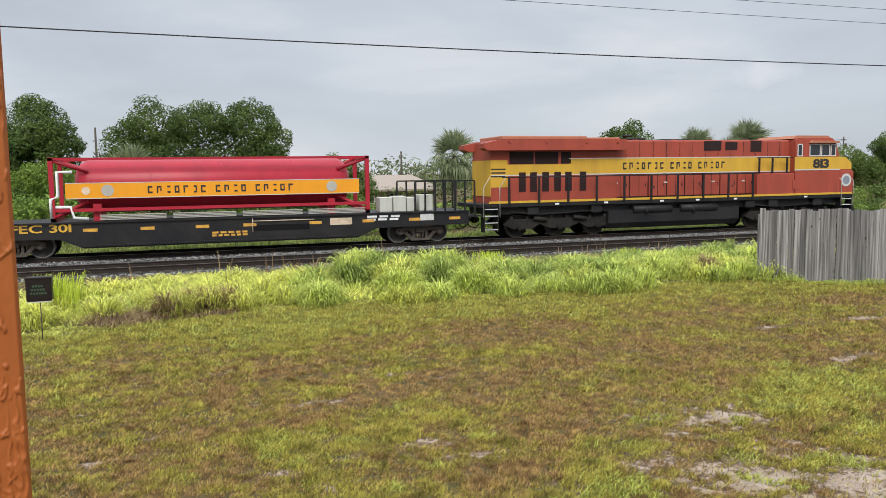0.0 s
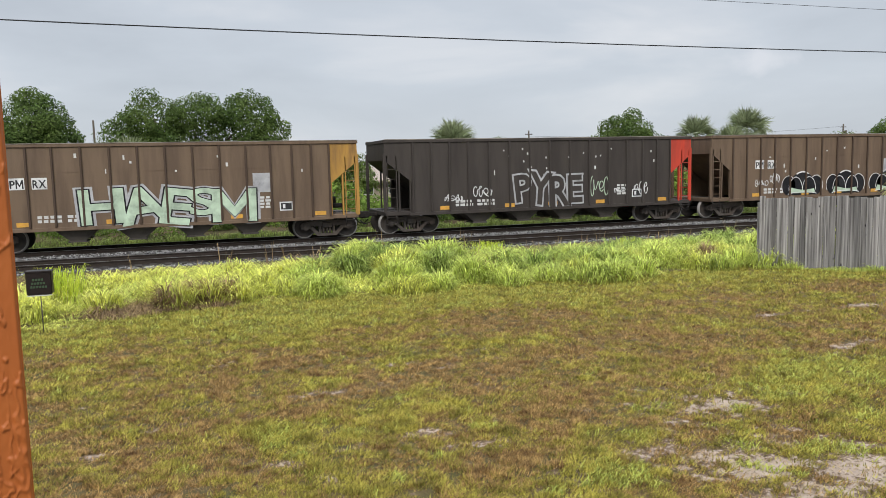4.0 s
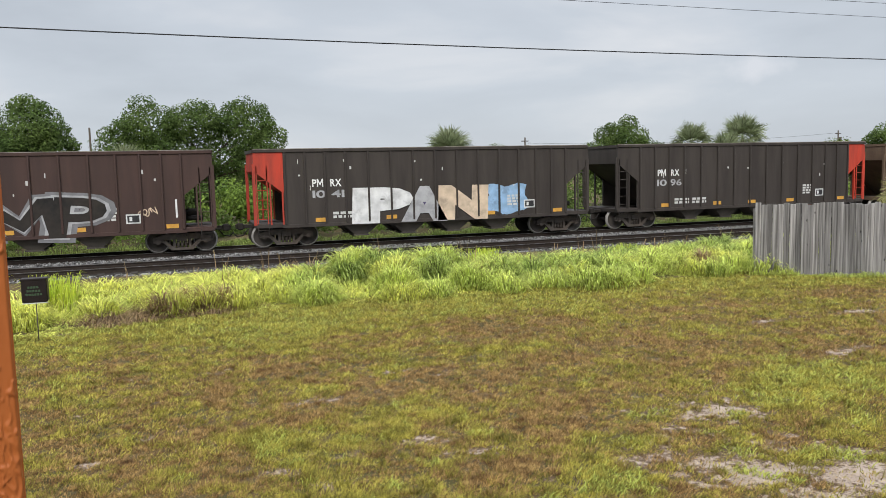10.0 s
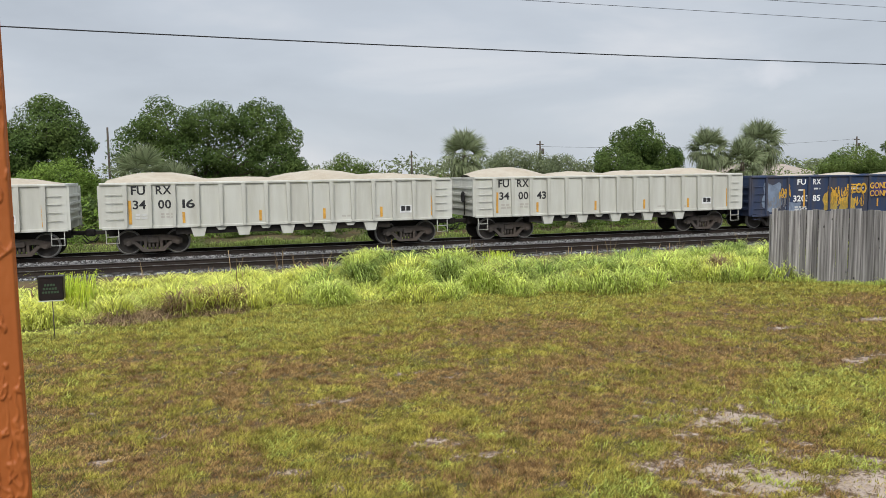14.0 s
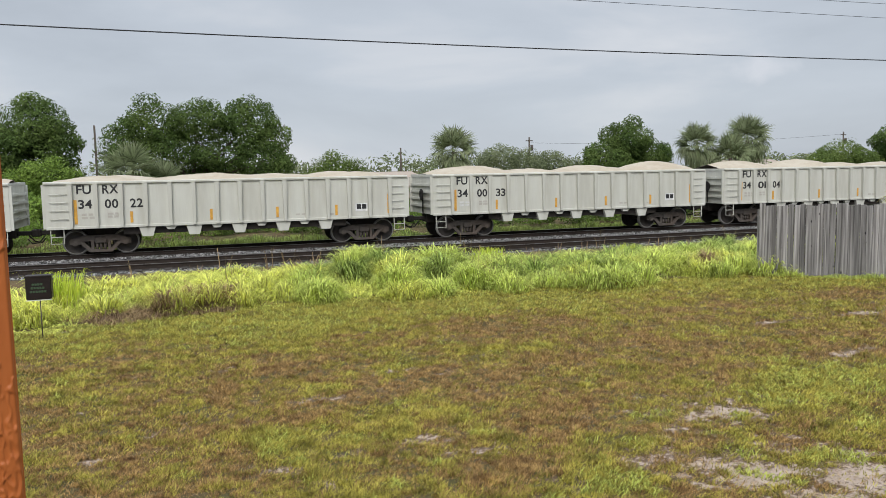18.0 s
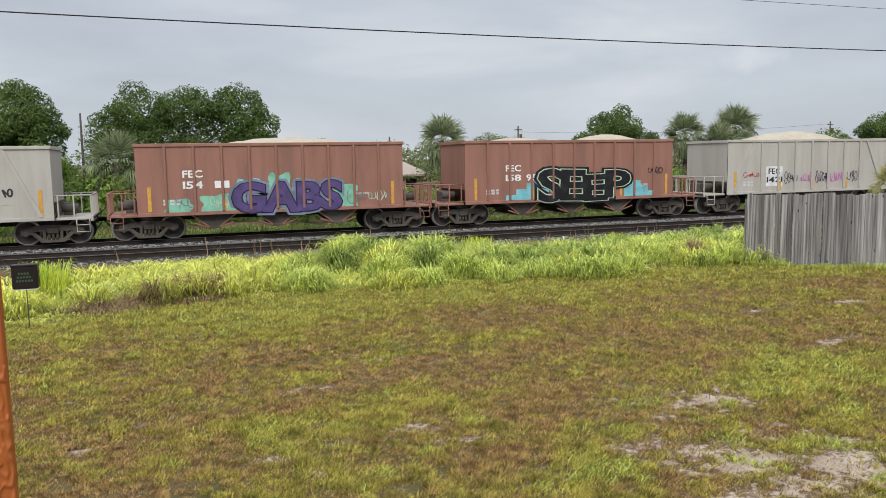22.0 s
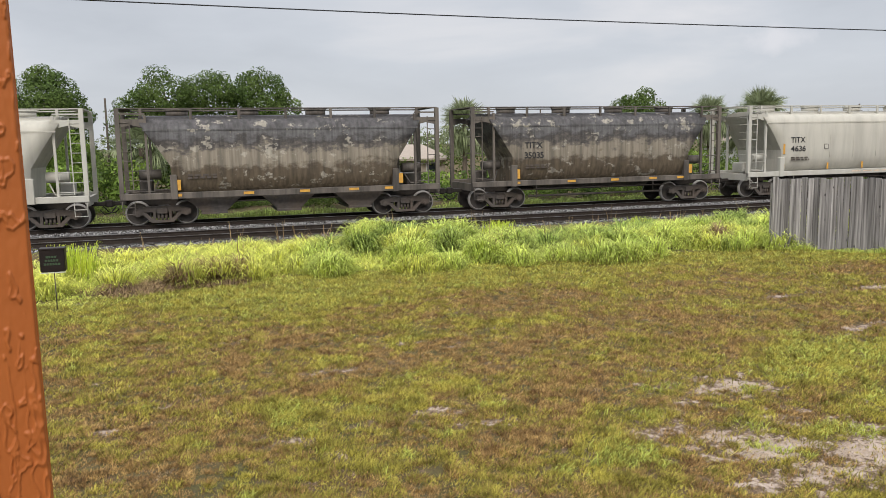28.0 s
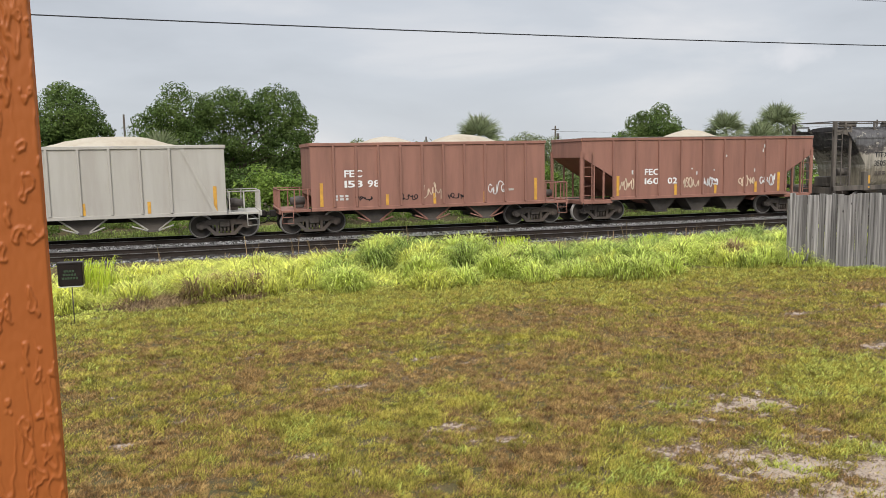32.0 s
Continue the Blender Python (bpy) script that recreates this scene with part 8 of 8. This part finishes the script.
def crown_mesh(name, blobs, count, size, mat, gaps=0.33, seed=1, flat=1.0):
    """A crown of many small leaf sprays over lumpy bulges, thin in places."""
    r = np.random.default_rng(seed)
    grown = list(blobs)
    for bx, by, bz, ra, rb, rc in blobs:
        for _ in range(13):
            d = r.normal(size=3)
            d /= np.linalg.norm(d)
            q = r.uniform(0.20, 0.42)
            grown.append((bx + d[0] * ra * 0.85, by + d[1] * rb * 0.85, bz + abs(d[2]) * rc * 0.85 if d[2] > -0.3 else bz + d[2] * rc * 0.5, ra * q, rb * q, rc * q))
    blobs = [(bx, by, bz, ra * (0.88 if i < len(blobs) else 1), rb * 0.9, rc * (0.88 if i < len(blobs) else 1)) for i, (bx, by, bz, ra, rb, rc) in enumerate(grown)]
    vol = np.array([b[3] * b[4] * b[5] for b in blobs]) ** 0.75
    pick = r.choice(len(blobs), count, p=vol / vol.sum())
    bl = np.array(blobs)[pick]
    d = r.normal(size=(count, 3))
    d /= np.linalg.norm(d, axis=1)[:, None]
    a, e = np.arctan2(d[:, 1], d[:, 0]), d[:, 2]
    lump = 0.78 + 0.40 * field(a * 1.6 + pick * 7.1, e * 2.6 + pick * 3.3, 0.55, seed + 50) + 0.14 * field(a * 5 + pick, e * 7, 0.5, seed + 51)
    rad = lump * (1 - 0.42 * r.random(count) ** 2)
    keep = field(a * 2.2 + pick * 5.0, e * 3.5, 0.45, seed + 52) > gaps * r.random(count) * 1.6
    p = bl[:, :3] + d * bl[:, 3:6] * rad[:, None]
    keep &= p[:, 2] > 0.0
    p, d = p[keep], d[keep]
    n = len(p)
    nrm = d * flat + r.normal(size=(n, 3)) * 0.5 + np.array([0, -0.1, 0.25])
    nrm /= np.linalg.norm(nrm, axis=1)[:, None]
    t = np.cross(nrm, r.normal(size=(n, 3)))
    t /= np.linalg.norm(t, axis=1)[:, None] + 1e-9
    b = np.cross(nrm, t)
    s = size * r.uniform(0.5, 1.25, n)[:, None]
    v = np.stack([p - t * s, p - b * s * 0.45 + nrm * s * 0.15, p + t * s, p + b * s * 0.45 + nrm * s * 0.15], 1)
    k = np.array([(0, 1, 2), (0, 2, 3)])
    f = (k[None] + 4 * np.arange(n)[:, None, None]).reshape(-1, 3)
    return fast_mesh(name, v, f, mat)


def tree(name, label, x, y, blobs, count, size, mat, trunk=0.22, seed=1, gaps=0.33, limbs=True, category="tree"):
    """blobs are given about the tree's foot."""
    t = thing(name, label, category, at=pose(x, y, LAWN_Z))
    part("crown", crown_mesh("crown", blobs, int(count * 1.7), size * 0.78, mat, gaps, seed), None, t)
    if limbs:
        rr = random.Random(seed)
        top = max(b[2] for b in blobs)
        f = Form()
        f.rod((0, 0, -0.1), (0.1, 0, top * 0.35), trunk, 9, trunk * 0.75)
        part("trunk", f, "bark", t)
        for b in blobs:
            g = Form()
            mid = (b[0] * 0.45 + rr.uniform(-0.2, 0.2), b[1] * 0.45, top * 0.35 + (b[2] - top * 0.35) * 0.55)
            g.rod((0.1, 0, top * 0.33), mid, trunk * 0.5, 6, trunk * 0.34)
            g.rod(mid, (b[0], b[1], b[2]), trunk * 0.34, 6, trunk * 0.12)
            for _ in range(3):
                g.rod((b[0], b[1], b[2]), (b[0] + rr.uniform(-0.8, 0.8) * b[3], b[1] + rr.uniform(-0.8, 0.8) * b[4], b[2] + rr.uniform(-0.2, 0.8) * b[5]), trunk * 0.12, 5, trunk * 0.04)
            part("limb", g, "bark", t)
    return t


def fan_palm(x, y, high, spread, fronds, seed, label, leaf="frond"):
    """A cabbage palm: rough trunk, fan fronds on stalks, older ones hanging."""
    t = thing("fan_palm", label, "palm tree", "palms", pose(x, y, LAWN_Z))
    part("trunk", Form().rod((0, 0, -0.1), (0.08, 0, high * 0.5), 0.19, 10, 0.17).rod((0.08, 0, high * 0.5), (0.05, 0, high), 0.17, 10, 0.14), "bark", t)
    rr = random.Random(seed)
    for i in range(fronds):
        v, f = [], []
        az = i * 2.399 + rr.uniform(-0.3, 0.3)
        u = i / fronds
        lift = 1.4 - 2.5 * u + rr.uniform(-0.15, 0.15)
        limp = min(1.0, max(0.04, (u - 0.3) * 1.9))
        d = Vector((math.cos(az) * math.cos(lift), math.sin(az) * math.cos(lift), math.sin(lift)))
        stalk = spread * rr.uniform(0.38, 0.52)
        hub = Vector((0.05, 0, high)) + d * stalk
        side = d.cross(Vector((0, 0, 1)))
        side = side.normalized() if side.length > 0.05 else Vector((1, 0, 0))
        roll = rr.uniform(-0.7, 0.7)
        nrm = side.cross(d).normalized()
        side = (side * math.cos(roll) + nrm * math.sin(roll)).normalized()
        nrm = side.cross(d).normalized()
        s0 = Vector((0.05, 0, high))
        v += [s0 - side * 0.025, s0 + side * 0.025, hub]
        f.append((0, 1, 2))
        for j in range(25):
            a = radians(-112 + 224 * j / 24) + rr.uniform(-0.05, 0.05)
            ln = spread * rr.uniform(0.46, 0.66) * (0.70 + 0.30 * math.cos(a))
            way = (d * math.cos(a) + side * math.sin(a)).normalized()
            mid = hub + way * ln * 0.55 + nrm * 0.02 - Vector((0, 0, 0.15 * limp * ln))
            tip = hub + way * ln * (1 - 0.3 * limp) - Vector((0, 0, (0.05 + 0.65 * limp) * ln))
            w = nrm.cross(way).normalized() * 0.019 * spread
            k = len(v)
            v += [hub, mid - w, mid + w, tip]
            f += [(k, k + 1, k + 2), (k + 1, k + 3, k + 2)]
        part("frond", fast_mesh("frond", v, f, leaf), None, t)
    return t


tree("broadleaf_tree", "dense dark green roadside tree", -8.15, 52, [(0.0, 0, 5.85, 2.35, 2.2, 1.8), (-1.9, 0, 4.6, 2.2, 2.2, 1.6), (1.3, -0.3, 4.6, 1.35, 1.6, 1.4), (0.6, -0.8, 2.4, 2.2, 2.0, 1.8), (-2.5, 0, 2.2, 2.6, 2.2, 2.0)], 31500, 0.136, "leaf_dark", 0.2, 3, 0.2)
tree("oak_tree", "broad dark green oak with airy lumpy crown", 0.6, 53, [(-1.9, 0, 6.1, 2.3, 2.2, 1.75), (0.6, 0, 6.2, 2.1, 2.2, 1.6), (3.9, 0.2, 6.2, 2.0, 2.1, 1.75), (5.3, 0, 5.2, 1.4, 1.6, 1.4), (-4.0, 0, 4.6, 1.6, 1.8, 1.5), (-1.4, -0.5, 4.4, 2.4, 2.0, 1.3),
      (2.0, -0.3, 4.3, 2.2, 2.0, 1.2), (4.5, -0.5, 3.7, 1.9, 1.9, 1.5), (2.6, 0.3, 2.4, 3.2, 2.0, 1.5), (-1.5, 0.4, 2.2, 3.4, 2.0, 1.5)], 60000, 0.128, "leaf_dark", 0.28, 5, 0.46)
tree("vine_tree", "rounded dark green tree hung with vines", 32.3, 52, [(0.2, 0, 4.9, 2.0, 2.0, 1.75), (-1.6, 0, 3.4, 1.9, 1.9, 1.9), (1.7, -0.2, 3.7, 1.6, 1.8, 1.7), (0, -0.5, 2.2, 3.0, 2.0, 1.9)], 28500, 0.128, "leaf_dark", 0.2, 7, 0.15)
tree("bush", "light green bush behind the tracks", 9.6, 51, [(0, 0, 2.9, 1.9, 1.5, 1.45), (-1.2, 0, 2.0, 1.5, 1.4, 1.5), (1.4, 0, 2.2, 1.4, 1.3, 1.2)], 12000, 0.112, "leaf_mid", 0.1, 9, 0.3, category="bush")
tree("bush", "yellow-green bush beneath a palm", 19.6, 46, [(0, 0, 1.9, 1.7, 1.2, 0.9), (-0.9, 0, 1.2, 1.3, 1.2, 1.1), (1.2, 0, 1.4, 1.1, 1.0, 0.9)], 9000, 0.096, "leaf_light", 0.08, 13, 0.25, category="bush")
tree("grey_bush", "grey-green feathery shrub behind the tracks", 23.6, 54, [(-1.0, 0, 3.4, 2.0, 1.6, 1.6), (1.4, 0, 3.0, 1.9, 1.5, 1.4), (3.6, 0, 3.0, 1.6, 1.4, 1.25), (0.8, 0, 1.6, 3.6, 1.6, 1.5)], 19500, 0.112, "leaf_grey", 0.12, 15, 0.35, category="bush")
tree("far_tree", "green tree in the distance", 55.3, 54, [(0, 0, 3.6, 2.2, 1.8, 1.6), (-2.2, 0, 2.9, 1.6, 1.5, 1.3), (2.2, 0, 2.6, 1.8, 1.6, 1.6)], 13500, 0.128, "leaf_mid", 0.15, 17, 0.3)
tree("far_tree", "dark tree in the distance", 62.0, 54, [(0, 0, 4.8, 2.6, 2.2, 1.9), (1.0, 0, 2.8, 3.0, 2.2, 2.2)], 18000, 0.136, "leaf_dark", 0.18, 19, 0.2)
tree("bush", "bright green bush behind the tracks", 4.6, 45.5, [(0, 0, 1.5, 2.2, 1.3, 1.0), (2.0, 0, 1.1, 1.8, 1.2, 0.9)], 9750, 0.096, "leaf_light", 0.08, 23, 0.2, category="bush")
tree("bush", "bright green bush before a dark tree", -6.9, 48.5, [(0, 0, 2.9, 1.5, 1.2, 1.3), (-1.6, 0, 2.0, 1.6, 1.2, 1.5), (1.2, 0.3, 1.8, 1.2, 1.2, 1.4)], 12000, 0.1, "leaf_light", 0.1, 29, 0.25, category="bush")
fan_palm(-2.6, 45.5, 3.1, 2.1, 41, 1, "grey-green cabbage palm with hanging fronds")
fan_palm(-0.9, 46.5, 2.5, 1.7, 31, 2, "small grey-green cabbage palm")
fan_palm(18.3, 52, 4.3, 2.05, 58, 3, "cabbage palm against the sky")
fan_palm(38.6, 52, 4.6, 2.0, 60, 4, "cabbage palm beside a vine-hung tree")
fan_palm(43.4, 52, 5.0, 2.25, 70, 5, "tall cabbage palm with a dense skirt")
fan_palm(41.0, 51, 3.6, 2.2, 46, 6, "cabbage palm with hanging fronds")
fan_palm(52.3, 64, 5.0, 1.0, 21, 7, "small palm in the distance")
fan_palm(22.7, 19.4, 1.85, 1.05, 28, 8, "yellowish palm leaning over the fence", "frond_dry")
# undergrowth in a long strip behind the tracks
hr = random.Random(4)
blobs_a, blobs_b, blobs_c = [], [], []
x = -24.0
while x < 76:
    h = 1.3 + 0.9 * hr.random()
    if 11.2 < x < 17.5:
        h *= 0.55
    elif x < 6:
        h *= 1.25
    bl = (x, hr.uniform(43, 48), h * 0.5, hr.uniform(1.2, 2.2), 1.2, h * 0.55)
    hr.choice((blobs_a, blobs_b, blobs_c)).append(bl)
    blobs_a.append((x + hr.uniform(-1, 1), 56, 1.6, 2.0, 1.2, 1.5 if not 10 < x < 19 else 0.4))
    x += hr.uniform(0.7, 1.3)
for bl, m, lab, sd in ((blobs_a, "leaf_mid", "tangled green undergrowth behind the tracks", 61), (blobs_b, "leaf_light", "bright green undergrowth behind the tracks", 62), (blobs_c, "leaf_dark", "dark green undergrowth behind the tracks", 63)):
    tagged(new("undergrowth", crown_mesh("undergrowth", bl, 26000, 0.14, m, 0.2, sd)), lab, "shrubs", "undergrowth", "stuff")
# low growth just beyond the far rail: a fringe of grass, then brambles
n = 22000
x = vrng.uniform(-12, 48, n)
y = vrng.uniform(35.6, 38.2, n)
blades("trackside_grass", x, y, np.full(n, LAWN_Z - 0.1), 0.06 + 0.30 * field(x, y, 0.9, 71) * vrng.uniform(0.4, 1.2, n), np.full(n, 0.022), 0.9 * vrng.uniform(0.1, 1.3, n), "weed_deep", "rough green grass beyond the far rail", 0.4, 2)
brambles = {"leaf_light": [], "leaf_mid": [], "leaf_dark": []}
x = -14.0
while x < 52:
    h = hr.uniform(0.35, 1.25)
    brambles[hr.choice(("leaf_light", "leaf_light", "leaf_mid", "leaf_dark"))].append((x, hr.uniform(36.9, 41.0), h * 0.40, hr.uniform(0.5, 1.1), 0.7, h * 0.6))
    x += hr.uniform(0.25, 0.55)
for k, (m, bl) in enumerate(brambles.items()):
    tagged(new("brambles", crown_mesh("brambles", bl, 26000, 0.07, m, 0.25, 81 + k)), "leafy brambles beyond the far rail", "shrubs", "undergrowth", "stuff")
# far woods close the horizon; pale grey-green leaves stand in for haze
fr = random.Random(9)
far = [(-260 + 9.0 * i + fr.uniform(-4, 4), 150 + fr.uniform(-10, 10), 2.2, 7, 4, fr.uniform(2.8, 4.2)) for i in range(75)]
tagged(new("far_woods", crown_mesh("far_woods", far, 60000, 0.45, "leaf_grey", 0.1, 71)), "line of distant woods with haze put into the leaf colour", "woods", kind="stuff")

# buildings, poles behind the tracks
M["wall_beige"] = surf("wall_beige", (0.42, 0.36, 0.29), (0.34, 0.29, 0.23), 0.85, scale=2)
M["roof_beige"] = surf("roof_beige", (0.36, 0.30, 0.25), (0.27, 0.23, 0.19), 0.9, scale=5, stretch=(1, 1, 4))
M["pole_wood"] = surf("pole_wood", (0.09, 0.075, 0.06), (0.05, 0.042, 0.035), 0.9, scale=6, stretch=(2, 2, 0.3))


def house(x0, x1, y, eave, ridge, wall, roof, label):
    h = thing("house", label, "house", "houses", pose(0, y, LAWN_Z))
    part("wall", Form().box(x0 + 0.4, x1 - 0.4, 0, 7, 0, eave + 0.1), wall, h)
    part("roof", Form().add([(x0, -0.5, eave), (x1, -0.5, eave), (x1, 7.5, eave), (x0, 7.5, eave), (x0 + 1.2, 3.5, ridge), (x1 - 1.2, 3.5, ridge), (x0, -0.5, eave - 0.14), (x1, -0.5, eave - 0.14), (x1, 7.5, eave - 0.14), (x0, 7.5, eave - 0.14)],
                            [(0, 1, 5, 4), (1, 2, 5), (2, 3, 4, 5), (3, 0, 4), (6, 7, 1, 0), (7, 8, 2, 1), (8, 9, 3, 2), (9, 6, 0, 3)]), roof, h)
    for i in range(3):
        x = x0 + (x1 - x0) * (0.2 + 0.3 * i)
        w = part("window", Form().box(x - 0.5, x + 0.5, -0.05, -0.004, 0.9, 1.7), "white_dull", h)
        part("pane", Form().box(x - 0.43, x + 0.43, -0.06, -0.051, 0.97, 1.63), "glass", w)


house(11.6, 18.6, 56, 1.95, 3.0, "wall_beige", "roof_beige", "low beige house with a tan roof")
house(46.5, 54.5, 57, 2.5, 3.5, "white_dull", "roof_beige", "low whitish house among the trees")


def pole(x, y, top, arm, label):
    p = thing("utility_pole", label, "utility pole", "poles", pose(x, y, LAWN_Z))
    part("shaft", Form().rod((0, 0, -0.3), (0, 0, top), 0.13, 8, 0.08), "pole_wood", p)
    if arm:
        part("crossarm", Form().box(-0.4, 0.4, -0.05, 0.05, top - 0.42, top - 0.33), "pole_wood", p)
        part("transformer", Form().rod((0.25, -0.1, top - 1.4), (0.25, -0.1, top - 0.8), 0.15, 10), "truck_grey", p)


pole(-6.9, 75, 7.5, False, "plain wooden utility pole in the distance")
pole(20.9, 75, 5.3, False, "short wooden pole in the distance")
pole(34.9, 75, 6.3, True, "wooden utility pole with a crossarm")
pole(76.9, 75, 6.8, True, "wooden utility pole beyond the palms")
wire(75.0, 5.6, 6.4, 34.9, 76.9, 0.012, 0.5)


def motions():
    """The whole train rolls along +x."""
    for ob, x in TRAIN:
        walk(ob, [(t, pose(x + s, TRACK_Y, 0)) for t, s in TRAVEL])


motions()
